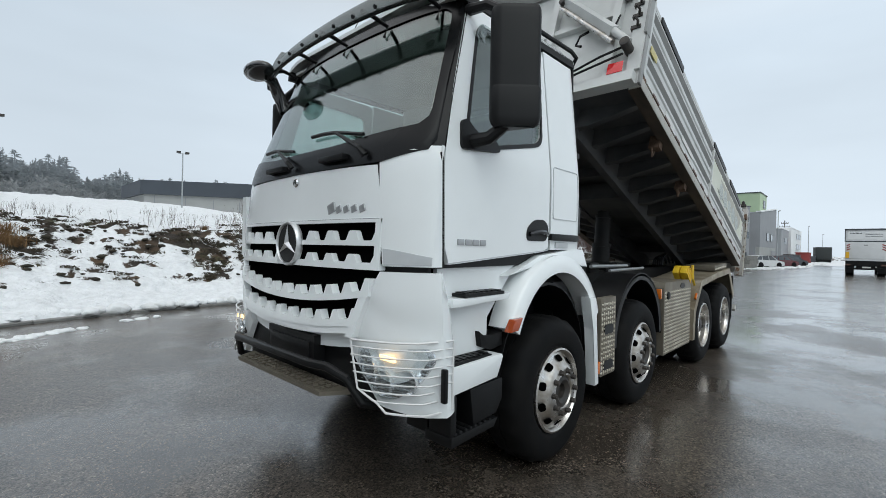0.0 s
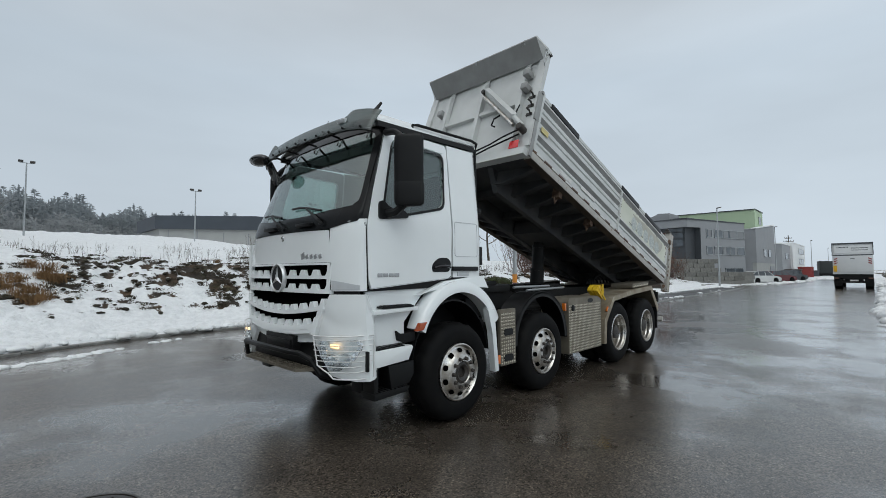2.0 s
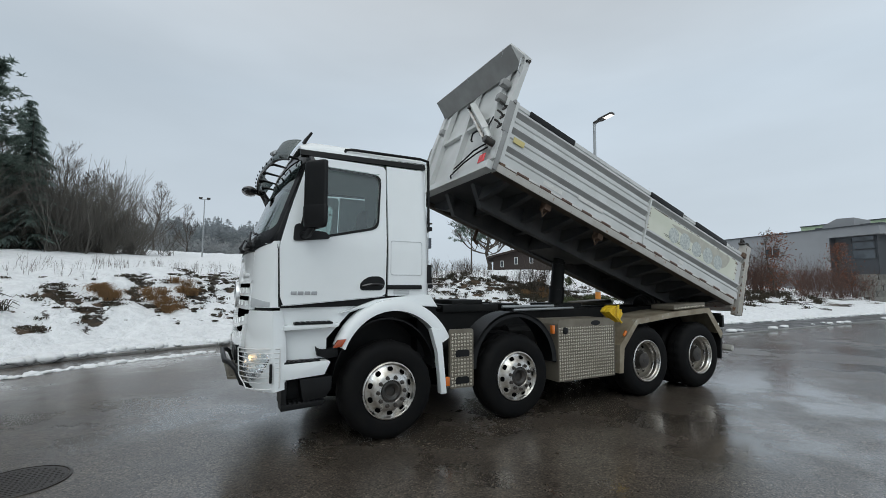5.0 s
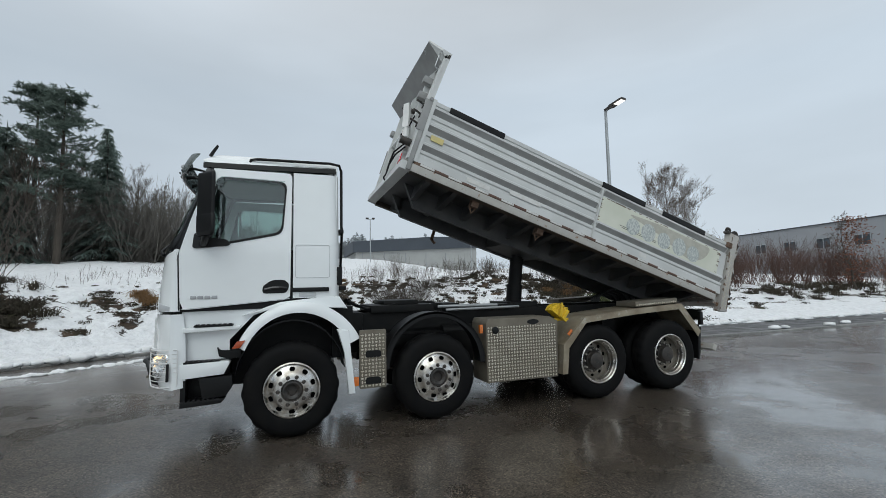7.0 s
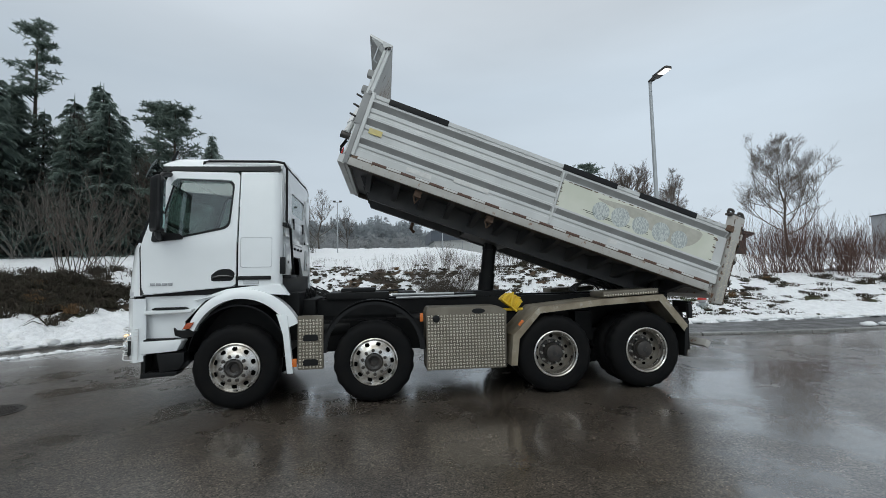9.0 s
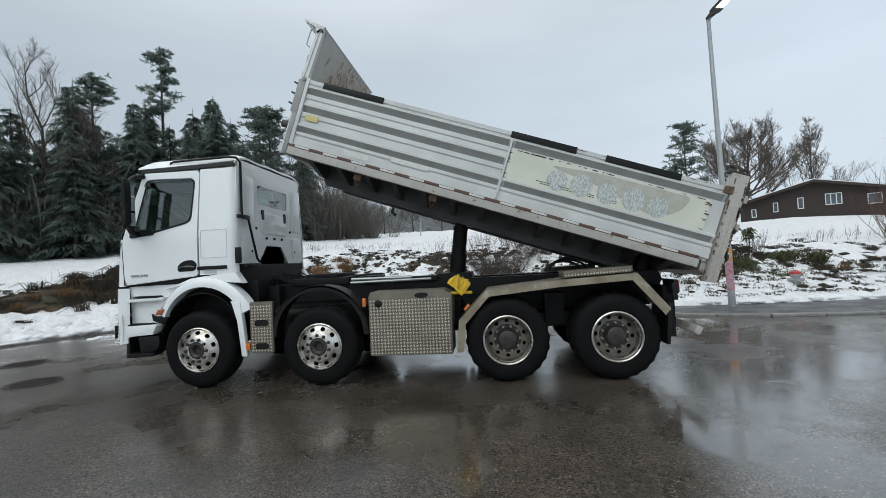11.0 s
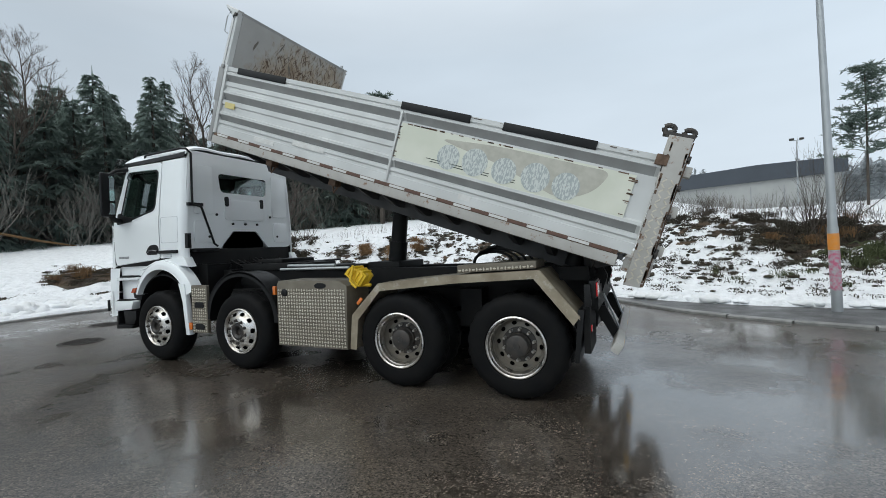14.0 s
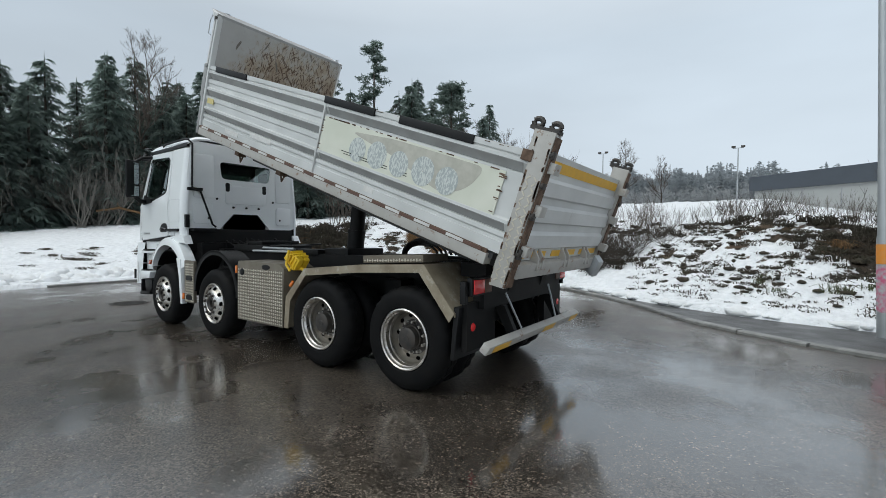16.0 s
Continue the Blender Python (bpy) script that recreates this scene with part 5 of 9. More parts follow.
for s in (-1, 1):
    def lampface(y, z, out=0.0):
        t = y / 1.2
        return Vector((-1.43 + 0.06 * t ** 2 + 0.20 * t ** 6 + 0.012 - out, s * y, z))
    bm = B()
    loop = rounded([(0.76, 0.975), (1.15, 1.0), (1.17, 0.93), (1.10, 0.80), (1.0, 0.72), (0.90, 0.715), (0.82, 0.80), (0.77, 0.82)], 0.03, 3)
    slab(bm, [lampface(y, z, 0.006) for y, z in loop], (0.07, 0, 0))
    lamp = part("headlight", bm, M_CHROME, bumper, "headlight with clear glass, dipped light on")
    bm = B()
    for (y, z, r) in ((0.93, 0.80, 0.066), (1.06, 0.815, 0.066), (0.84, 0.87, 0.05)):
        c = lampface(y, z, 0.002)
        m = Matrix.Translation(c) @ Matrix.Rotation(radians(-90 + s * 0), 4, "Z")
        b2 = B()
        lathe(b2, [(r, -0.02), (r * 0.95, 0.0), (r * 0.6, 0.03), (0.0, 0.045)], 20)
        bmesh.ops.transform(b2, matrix=m, verts=b2.verts[:])
        me = bpy.data.meshes.new("reflector")
        b2.to_mesh(me)
        bm.from_mesh(me)
        b2.free()
    part("reflector", bm, M_REFLECTOR, lamp)
    bm = B()
    c = lampface(0.95, 0.935, 0.014)
    box(bm, -0.006, 0.006, -0.06, 0.06, -0.013, 0.013, Matrix.Translation(c))
    part("daylight_bulb", bm, M_BULB, lamp, "lit warm lamp")
    bm = B()
    slab(bm, [lampface(y, z, 0.022) for y, z in loop], (0.004, 0, 0))
    g = part("lamp_glass", bm, M_LAMPGLASS, lamp, smooth=0)
    g.visible_shadow = False
    # wire guard in front of the lamp
    bm = B()
    rim = [(0.74, 1.02), (1.2, 1.035), (1.215, 0.70), (1.19, 0.655), (0.98, 0.655), (0.93, 0.70), (0.80, 0.76), (0.74, 1.02)]
    def guard(y, z):
        p = lampface(min(y, 1.2), z, 0.055)
        if y > 1.17:
            p.x += 0.12
        return p
    dense = []
    for (ya, za), (yb, zb) in zip(rim, rim[1:]):
        for k in range(6):
            dense.append(guard(lerp(ya, yb, k / 6), lerp(za, zb, k / 6)))
    dense.append(guard(*rim[-1]))
    tube(bm, dense, 0.0065, 6)
    for k in range(7):
        z = 0.985 - 0.046 * k
        ya = 0.745 + (0.06 * max(0, 0.9 - z) / 0.15 if z > 0.76 else 0.06 + (0.76 - z) * 2.0)
        tube(bm, [guard(lerp(ya, 1.21, q / 10), z + 0.01 * q / 10) for q in range(11)], 0.0045, 6)
    pieces("guard_wire", bm, M_WHITEWIRE, lamp, "white wire of the headlight guard")
    bm = B()
    box(bm, -1.19, -1.165, min(s * 1.20, s * 1.235), max(s * 1.20, s * 1.235), 0.72, 0.90)
    part("side_marker", bm, M_BLACK, bumper, bevel=0.008)

# steps, wheel arch and mudguards beside the cab
for s in (-1, 1):
    bm = B()
    slab(bm, [(x, s * 1.06, z) for x, z in ((-1.07, 0.90), (-0.62, 0.90), (-0.62, 1.1), (-0.38, 1.36), (-0.1, 1.45), (0.0, 1.50), (-1.09, 1.42))], (0, -s * 0.03, 0))
    ent = part("step_panel", bm, M_WHITE, truck, "white entry panel with two steps")
    bm = B()
    prism(bm, [(-1.06, 1.20), (-0.52, 1.22), (-0.50, 1.26), (-1.06, 1.25)], "y", s * 1.05, s * 1.16)
    prism(bm, [(-1.10, 0.72), (-0.66, 0.75), (-0.60, 0.87), (-0.62, 0.89), (-1.10, 0.875)], "y", s * 1.0, s * 1.185)
    pieces("step_ledge", bm, M_WHITE, ent, bevel=0.012)
    bm = B()
    for (xa, xb, z) in ((-0.96, -0.58, 1.262), (-1.06, -0.70, 0.882)):
        box(bm, xa, xb, min(s * 1.06, s * 1.165), max(s * 1.06, s * 1.165), z - 0.005, z + 0.014)
        for k in range(7):
            x = xa + 0.03 + k * (xb - xa - 0.06) / 6
            box(bm, x - 0.016, x + 0.016, min(s * 1.075, s * 1.15), max(s * 1.075, s * 1.15), z + 0.014, z + 0.022)
    pieces("step_tread", bm, M_BLACK, ent, "black ribbed step tread")
    bm = B()
    prism(bm, [(-1.06, 0.46), (-0.70, 0.48), (-0.62, 0.56), (-0.62, 0.72), (-1.06, 0.70)], "y", s * 0.80, s * 0.98)
    prism(bm, [(-1.07, 0.43), (-0.68, 0.45), (-0.64, 0.50), (-1.07, 0.49)], "y", s * 0.97, s * 1.18)
    prism(bm, [(-0.86, 0.50), (-0.64, 0.52), (-0.58, 0.60), (-0.58, 0.73), (-0.90, 0.72)], "y", s * 0.98, s * 1.165)
    box(bm, -1.07, -1.02, min(s * 1.0, s * 1.17), max(s * 1.0, s * 1.17), 0.49, 0.71)
    for k in range(8):
        x = -1.03 + 0.045 * k
        box(bm, x - 0.013, x + 0.013, min(s * 1.03, s * 1.175), max(s * 1.03, s * 1.175), 0.485, 0.507)
    pieces("lower_step", bm, M_BLACK, ent, "black plastic lower step", bevel=0.008)
    # arch
    bm = B()
    def arch(u, v):
        a = math.pi * lerp(0.86, 0.13, u)
        ri, ro = lerp(0.60, 0.66, u), lerp(0.70, 0.80, u)
        top = 1.0
        r = lerp(ri, ro, v)
        x = 0.06 + r * math.cos(a) * (1.0 if a < math.pi / 2 else 0.95)
        z = 0.72 + r * math.sin(a) * 1.04
        return (x, s * (1.225 - 0.05 * v * v - 0.02 * (1 - v)), z)
    sheet(bm, arch, 28, 4, (0, -s * 0.16, 0))
    fender = part("fender", bm, M_WHITE, truck, "white front wheel arch", smooth=60)
    bm = B()
    prism(bm, [(-0.50, 1.36), (-0.1, 1.50), (0.40, 1.55), (0.56, 1.55), (0.66, 1.40), (0.2, 1.45), (-0.2, 1.42)], "y", s * 1.0, s * 1.135)
    part("fender_top", bm, M_WHITE, fender, bevel=0.01)
    bm = B()
    prism(bm, [(0.52, 1.17), (0.66, 1.15), (0.735, 0.42), (0.655, 0.42), (0.62, 0.9)], "y", s * 1.14, s * 1.22)
    part("mud_guard", bm, M_WHITE, fender, bevel=0.01)
    bm = B()
    prism(bm, [(-0.74, 1.03), (-0.70, 0.99), (-0.62, 0.985), (-0.50, 1.01), (-0.50, 0.91), (-0.62, 0.895), (-0.72, 0.93)], "y", s * 1.0, s * 1.10)
    part("arch_flap", bm, M_BLACK, fender, bevel=0.008)
    bm = B()
    prism(bm, [(-0.585, 1.015), (-0.50, 1.02), (-0.45, 1.10), (-0.535, 1.09)], "y", s * 1.17, s * 1.226)
    part("turn_signal", bm, M_INDICATOR, fender, "orange side indicator", bevel=0.006)

# roof
bm = B()
def roof(u, v):
    x, y = lerp(-0.93, 0.55, u), lerp(-1.025, 1.025, v)
    e = 1 - abs(2 * v - 1) ** 11
    f = 1 - max(0, (0.12 - u) / 0.12) ** 2 * 0.5
    g = 1 - max(0, (u - 0.9) / 0.1) ** 2 * 0.35
    return (x, y, 3.112 + 0.01 * u + 0.145 * e * f * g - 0.006 * math.cos(v * 6 * math.pi) * (u > 0.1))
sheet(bm, roof, 24, 40, (0, 0, -0.03))
part("roof", bm, M_WHITE, cab, "white cab roof", smooth=50)

# back wall of the cab, with window and engine tunnel
bm = B()
c = (0.0, 2.3)
outer = angular(rounded([(-1.06, 1.66), (-0.42, 1.66), (-0.30, 1.94), (0.30, 1.94), (0.42, 1.66), (1.06, 1.66), (1.04, 2.6), (0.98, 3.16), (-0.98, 3.16), (-1.04, 2.6)], 0.07, 3), c, 96)
win = angular(rounded([(-0.46, 2.56), (0.46, 2.56), (0.50, 2.86), (-0.50, 2.86)], 0.07, 4), (0, 2.71), 96)
frame_ring(bm, [(0.545, y, z) for y, z in outer], [(0.56, y, z) for y, z in win], (-0.03, 0, 0))
back = part("back_wall", bm, M_WHITE, cab, "white back wall of the cab with pressed ribs", smooth=45)
bm = B()
for y0, y1, z0, z1 in ((-0.95, -0.60, 2.2, 2.95), (0.60, 0.95, 2.2, 2.95), (-0.4, 0.4, 2.12, 2.46), (-0.95, -0.62, 1.75, 2.1), (0.62, 0.95, 1.75, 2.1)):
    slab(bm, [(0.566, y, z) for y, z in rounded([(y0, z0), (y1, z0), (y1, z1), (y0, z1)], 0.05, 3)], (-0.014, 0, 0))
pieces("pressed_rib", bm, M_WHITE, back, bevel=0.006)
bm = B()
slab(bm, [(0.549, y, z) for y, z in win], (-0.005, 0, 0))
g = part("rear_window", bm, M_GLASS, back, smooth=0)
g.visible_shadow = False
bm = B()
for y in (-0.36, 0.36):
    slab(bm, [(0.575, a, b) for a, b in rounded([(y - 0.035, 2.34), (y + 0.035, 2.34), (y + 0.035, 2.5), (y - 0.035, 2.5)], 0.03, 3)], (-0.02, 0, 0))
for y, z in ((-0.55, 2.2), (0.55, 2.2), (-0.7, 1.85), (0.7, 1.85), (0.0, 2.06), (0.25, 2.06), (-0.25, 2.06)):
    slab(bm, [(0.572, y + 0.02 * math.cos(k * 0.785), z + 0.02 * math.sin(k * 0.785)) for k in range(8)], (-0.02, 0, 0))
pieces("rubber_plug", bm, M_BLACK, back)
bm = B()
box(bm, 0.40, 0.54, -1.0, 1.0, 1.40, 1.66)
box(bm, 0.30, 0.50, -0.42, 0.42, 1.4, 1.95)
part("tunnel", bm, M_CHASSIS, back)
bm = B()
tube(bm, [(-0.45, -0.99, 3.12), (-0.44, -1.0, 3.165), (-0.38, -1.01, 3.175), (0.46, -1.045, 3.175), (0.57, -1.035, 3.16), (0.60, -0.98, 3.10), (0.60, -0.99, 2.4), (0.61, -0.99, 2.33), (0.62, -0.86, 2.30), (0.62, -0.66, 1.74), (0.62, -0.60, 1.70)], 0.017, 8)
part("pipe", bm, M_BLACK, cab, "black pipe along roof edge and back wall")
bm = B()
box(bm, 0.56, 0.62, -1.06, -0.82, 2.31, 2.36)
box(bm, 0.53, 0.60, -1.09, -1.03, 1.68, 1.9)
box(bm, 0.55, 0.66, -1.0, -0.6, 1.62, 1.67)
pieces("bracket", bm, M_BLACK, cab, bevel=0.008)

# smoked sun visor on struts
bm = B()
def visor(u, v):
    y = lerp(-1.12, 1.12, u)
    t = abs(y) / 1.12
    e = min(1.0, max(0.0, (t - 0.66) / 0.1))
    back = 0.10 * t ** 2 + (0.06 + 0.05 * v) * t ** 8
    return (lerp(-1.245, -1.15, v ** 1.6) + back - 0.015 * e * v, y, lerp(2.985, 3.15 + 0.045 * e, v) - 0.02 * t ** 2 * (1 - v) - 0.03 * t ** 10)
sheet(bm, visor, 56, 8, (0.012, 0, -0.006))
vis = part("sun_visor", bm, M_VISOR, cab, "smoked plastic sun visor", smooth=60)
bm = B()
for y in (-0.88, -0.45, 0.0, 0.45, 0.88):
    t = abs(y)
    x0 = -1.22 + 0.1 * t ** 2 + 0.05 * t ** 6
    tube(bm, [(x0, y, 3.03), (x0 + 0.07, y, 3.045), front(y, 3.02, 0.02), front(y, 2.94, 0.006)], [0.024, 0.016, 0.013, 0.01], 8)
pieces("visor_strut", bm, M_BLACK, vis)
bm = B()
for q in range(11):
    u = 0.04 + 0.092 * q
    p = Vector(visor(u, 0.12)) - Vector((0.008, 0, 0))
    tube(bm, [p, p - Vector((0.012, 0, 0.002))], 0.013, 8)
pieces("visor_screw", bm, M_BLACK, vis)
bm = B()
tube(bm, [Vector(visor(k / 24, 0.03)) + Vector((0.02, 0, 0)) for k in range(25)], 0.014, 8)
part("visor_rail", bm, M_BLACK, vis, "black visor support rail")
bm = B()
box(bm, -0.045, 0.012, -0.055, 0.055, -0.022, 0.022, Matrix.Translation(Vector(visor(0.155, 0.62))) @ pose(0, 0, 0, 0, -25, 12))
part("visor_lamp", bm, M_SCUFF, vis, bevel=0.015)
bm = B()
tube(bm, [(-0.88, -0.9, 3.2), (-0.86, -0.9, 3.24), (-0.80, -0.92, 3.33)], [0.022, 0.02, 0.014], 8)
part("antenna", bm, M_BLACK, cab)
bm = B()
tube(bm, [(-0.7, 0.5, 3.24), (-0.55, 0.5, 3.55)], 0.004, 5)
part("antenna", bm, M_BLACK, cab)

# mirrors
for s in (-1, 1):
    bm = B()
    PLAN = rounded([(-0.93, 1.27), (-0.935, 1.335), (-0.775, 1.50), (-0.74, 1.492), (-0.785, 1.26)], 0.025, 3)
    mid = Vector((-0.83, 1.39))
    def housing(bm, plan, rings):
        last = None
        for z, k in rings:
            ring = [bm.verts.new((mid.x + (x - mid.x) * k, s * (mid.y + (y - mid.y) * k), z)) for x, y in plan]
            if last:
                for a in range(len(ring)):
                    bm.faces.new((last[a], last[(a + 1) % len(ring)], ring[(a + 1) % len(ring)], ring[a]))
            else:
                bm.faces.new(ring[::-1])
            last = ring
        bm.faces.new(last)
        bmesh.ops.recalc_face_normals(bm, faces=bm.faces[:])
    housing(bm, PLAN, ((2.215, 0.80), (2.23, 0.92), (2.26, 0.99), (2.32, 1.0), (2.82, 1.0), (2.865, 0.985), (2.882, 0.93), (2.888, 0.8)))
    mir = part("mirror_housing", bm, M_BLACK, truck, "large black door mirror", smooth=40)
    bm = B()
    housing(bm, [(x, y) for x, y in PLAN if y > 1.30], ((2.215, 0.82), (2.23, 0.97), (2.27, 1.05), (2.42, 1.06), (2.44, 1.0)))
    part("lower_shell", bm, M_BLACK, mir, smooth=40)
    bm = B()
    for z0, z1 in ((2.46, 2.85), (2.25, 2.43)):
        slab(bm, [(-0.779 + 0.036 * (y - 1.27) / 0.24, s * y, z) for y, z in rounded([(1.285, z0), (1.475, z0), (1.475, z1), (1.285, z1)], 0.03, 3)], (-0.02, 0, 0))
    pieces("mirror_glass", bm, M_MIRROR, mir, "silver mirror glass")
    bm = B()
    tube(bm, [(-0.84, s * 1.33, 2.24), (-0.87, s * 1.24, 2.17), (-0.90, s * 1.11, 2.16)], [0.035, 0.04, 0.045], 10)
    tube(bm, [(-0.84, s * 1.32, 2.875), (-0.85, s * 1.2, 2.955), (-0.84, s * 1.04, 2.985)], [0.025, 0.03, 0.035], 10)
    pieces("mirror_arm", bm, M_BLACK, mir)
bm = B()
tube(bm, [(-0.98, 0.98, 2.72), (-1.02, 1.02, 2.86), (-1.10, 1.0, 2.98), (-1.24, 0.92, 3.0)], [0.05, 0.055, 0.05, 0.045], 12)
bmesh.ops.create_uvsphere(bm, u_segments=16, v_segments=10, radius=0.11, matrix=pose(-1.28, 0.86, 2.97, 0, 8, 0) @ Matrix.Diagonal((0.95, 1.7, 0.6, 1)))
part("front_mirror", bm, M_GLOSS, cab, "black front kerb mirror on a bent arm", smooth=60)

# white louvred deflector on the far corner
bm = B()
for k in range(5):
    box(bm, -1.235, -1.17, 1.15, 1.20, 1.47 + 0.11 * k, 1.482 + 0.11 * k)
box(bm, -1.245, -1.235, 1.14, 1.205, 1.45, 1.95)
box(bm, -1.17, -1.16, 1.14, 1.205, 1.45, 1.95)
box(bm, -1.245, -1.16, 1.135, 1.145, 1.45, 1.95)
part("deflector", bm, M_WHITE, cab, "white louvred corner deflector")

# inside the cab
bm = B()
prism(bm, [(-1.2, 1.5), (-1.22, 2.08), (-1.05, 2.14), (-0.78, 2.05), (-0.72, 1.7), (-0.72, 1.5)], "y", -0.98, 0.98)
part("dashboard", bm, M_CABIN, cab, bevel=0.02)
for y in (-0.58, 0.58):
    bm = B()
    prism(bm, rounded([(-0.45, 1.75), (0.05, 1.72), (0.10, 1.86), (-0.45, 1.9)], 0.05, 3), "y", y - 0.25, y + 0.25)
    prism(bm, rounded([(0.0, 1.80), (0.14, 1.80), (0.28, 2.55), (0.20, 2.58), (0.13, 2.5)], 0.04, 3), "y", y - 0.24, y + 0.24)
    prism(bm, rounded([(0.20, 2.56), (0.28, 2.56), (0.30, 2.76), (0.23, 2.77)], 0.03, 3), "y", y - 0.13, y + 0.13)
    part("seat", bm, M_CABIN, cab, "dark driver's cab seat", bevel=0.02)
bm = B()
ringp = [Vector((0.0, 0.22 * math.cos(k * math.pi / 12), 0.22 * math.sin(k * math.pi / 12))) for k in range(25)]
tube(bm, [pose(-0.62, -0.58, 2.08, 0, -52, 0) @ p for p in ringp], 0.016, 8)
for k in (0, 8, 16):
    tube(bm, [pose(-0.62, -0.58, 2.08, 0, -52, 0) @ ringp[k], pose(-0.62, -0.58, 2.08, 0, -52, 0) @ Vector((-0.03, 0, 0))], 0.02, 6)
tube(bm, [(-0.62, -0.58, 2.08), (-0.85, -0.58, 1.85)], 0.04, 10)
part("steering_wheel", bm, M_BLACK, cab)
bm = B()
box(bm, -0.9, 0.5, -0.95, 0.95, 3.07, 3.09)
box(bm, 0.44, 0.5, -1.0, -0.5, 1.5, 3.07)
box(bm, 0.44, 0.5, 0.5, 1.0, 1.5, 3.07)
box(bm, 0.44, 0.5, -0.5, 0.5, 2.9, 3.07)
box(bm, 0.44, 0.5, -0.5, 0.5, 1.5, 2.5)
box(bm, -1.1, 0.5, -1.0, 1.0, 1.46, 1.5)
pieces("lining", bm, M_CABINGREY, cab)

# ---- side boxes and rear mudguards ----
def tread_dots(bm, u0, u1, v0, v1, at, step=0.042):
    """Raised lozenges in alternate directions."""
    nu, nv = int((u1 - u0) / step), int((v1 - v0) / step)
    for i in range(nu):
        for j in range(nv):
            a = 1 if (i + j) % 2 else -1
            u, v = u0 + (i + 0.5) * step, v0 + (j + 0.5) * step
            lu, lv = (0.0105, 0.0205) if a > 0 else (0.0205, 0.0105)
            ring = [(-1, 0), (-0.5, -0.75), (0, -1), (0.5, -0.75), (1, 0), (0.5, 0.75), (0, 1), (-0.5, 0.75)]
            low = [bm.verts.new(at(u + du * lu, v + dv * lv, 0)) for du, dv in ring]
            top = [bm.verts.new(at(u + du * lu * 0.6, v + dv * lv * 0.7, 0.0045)) for du, dv in ring]
            for k in range(8):
                bm.faces.new((low[k], low[(k + 1) % 8], top[(k + 1) % 8], top[k]))
            bm.faces.new(top)


for s in (-1, 1):
    bm = B()
    prism(bm, [(2.43, 0.38), (3.50, 0.38), (3.52, 1.14), (3.40, 1.20), (2.46, 1.20), (2.43, 1.14)], "y", s * 0.76, s * 1.22)
    tool = part("tool_box", bm, M_TREAD, truck, "aluminium tread-plate storage box", bevel=0.006)
    bm = B()
    tread_dots(bm, 2.44, 3.50, 0.39, 1.12, lambda u, v, h: (u, s * (1.2205 + h), v))
    tagged(part("tread_pattern", bm, M_LOZENGE, tool, smooth=0), kind="stuff")
    bm = B()
    lathe(bm, [(0.0, -0.02), (0.03, -0.02), (0.045, -0.012), (0.05, 0.0)], 20)
    bmesh.ops.transform(bm, matrix=pose(2.56, s * 1.222, 1.05, 0, 0, 0 if s < 0 else 180), verts=bm.verts[:])
    part("box_lock", bm, M_BLACK, tool)
    bm = B()
    slab(bm, [(3.13 + 0.09 * math.cos(k * 0.3927), s * 1.226, 1.14 + 0.035 * math.sin(k * 0.3927)) for k in range(16)], (0, -s * 0.01, 0))
    part("box_latch", bm, M_BLACK, tool)
    bm = B()
    o = rounded([(0.785, 0.46), (1.105, 0.46), (1.105, 1.14), (0.785, 1.14)], 0.02, 3)
    prism(bm, o, "y", s * 1.16, s * 1.205)
    step = part("step_plate", bm, M_TREAD, truck, "aluminium tread-plate step panel with two slots", bevel=0.004)
    bm = B()
    tread_dots(bm, 0.795, 1.10, 0.47, 1.13, lambda u, v, h: (u, s * (1.2055 + h), v))
    tagged(part("tread_pattern", bm, M_LOZENGE, step, smooth=0), kind="stuff")
    bm = B()
    for z in (0.55, 0.86):
        slab(bm, [(x, s * 1.213, zz) for x, zz in rounded([(0.855, z - 0.04), (1.04, z - 0.04), (1.04, z + 0.025), (1.01, z + 0.04), (0.885, z + 0.04), (0.855, z + 0.025)], 0.015, 2)], (0, -s * 0.04, 0))
    pieces("step_slot", bm, M_BLACK, step)
    bm = B()
    box(bm, 0.72, 0.775, min(s * 1.17, s * 1.215), max(s * 1.17, s * 1.215), 0.50, 0.60)
    part("side_marker", bm, M_ORANGE, truck, "orange side marker lamp", bevel=0.006)
    bm = B()
    box(bm, 2.345, 2.39, min(s * 1.16, s * 1.21), max(s * 1.16, s * 1.21), 1.02, 1.13)
    part("side_marker", bm, M_ORANGE, truck, "orange side marker lamp", bevel=0.006)
    # black arch over the second wheel
    bm = B()
    sheet(bm, lambda u, v: (AXLES[1] + 0.66 * math.cos(math.pi * (1 - u)), s * lerp(0.86, 1.2, v), 0.66 + 0.66 * math.sin(math.pi * (1 - u))), 24, 2, (0, 0, -0.02))
    sheet(bm, lambda u, v: (AXLES[1] + lerp(0.60, 0.67, v) * math.cos(math.pi * (1 - u)), s * 1.2, 0.66 + lerp(0.60, 0.67, v) * math.sin(math.pi * (1 - u))), 24, 1, (0, -s * 0.02, 0))
    part("fender", bm, M_BLACK, truck, "black plastic mudguard arch", smooth=50)
    # plate mudguard over the rear axles
    line = [(3.56, 0.40), (3.60, 0.80), (3.97, 1.17), (4.9, 1.255), (5.80, 1.30), (6.16, 0.86)]
    bm = B()
    loop = line + [(x + (0.04 if i in (0, 1) else 0.0) , z - (0.0 if i in (0,) else 0.035)) for i, (x, z) in reversed(list(enumerate(line)))]
    prism(bm, loop, "y", s * 0.62, s * 1.235)
    rf = part("fender", bm, M_PLATE, truck, "grimy metal plate mudguard over the rear axles")
    bm = B()
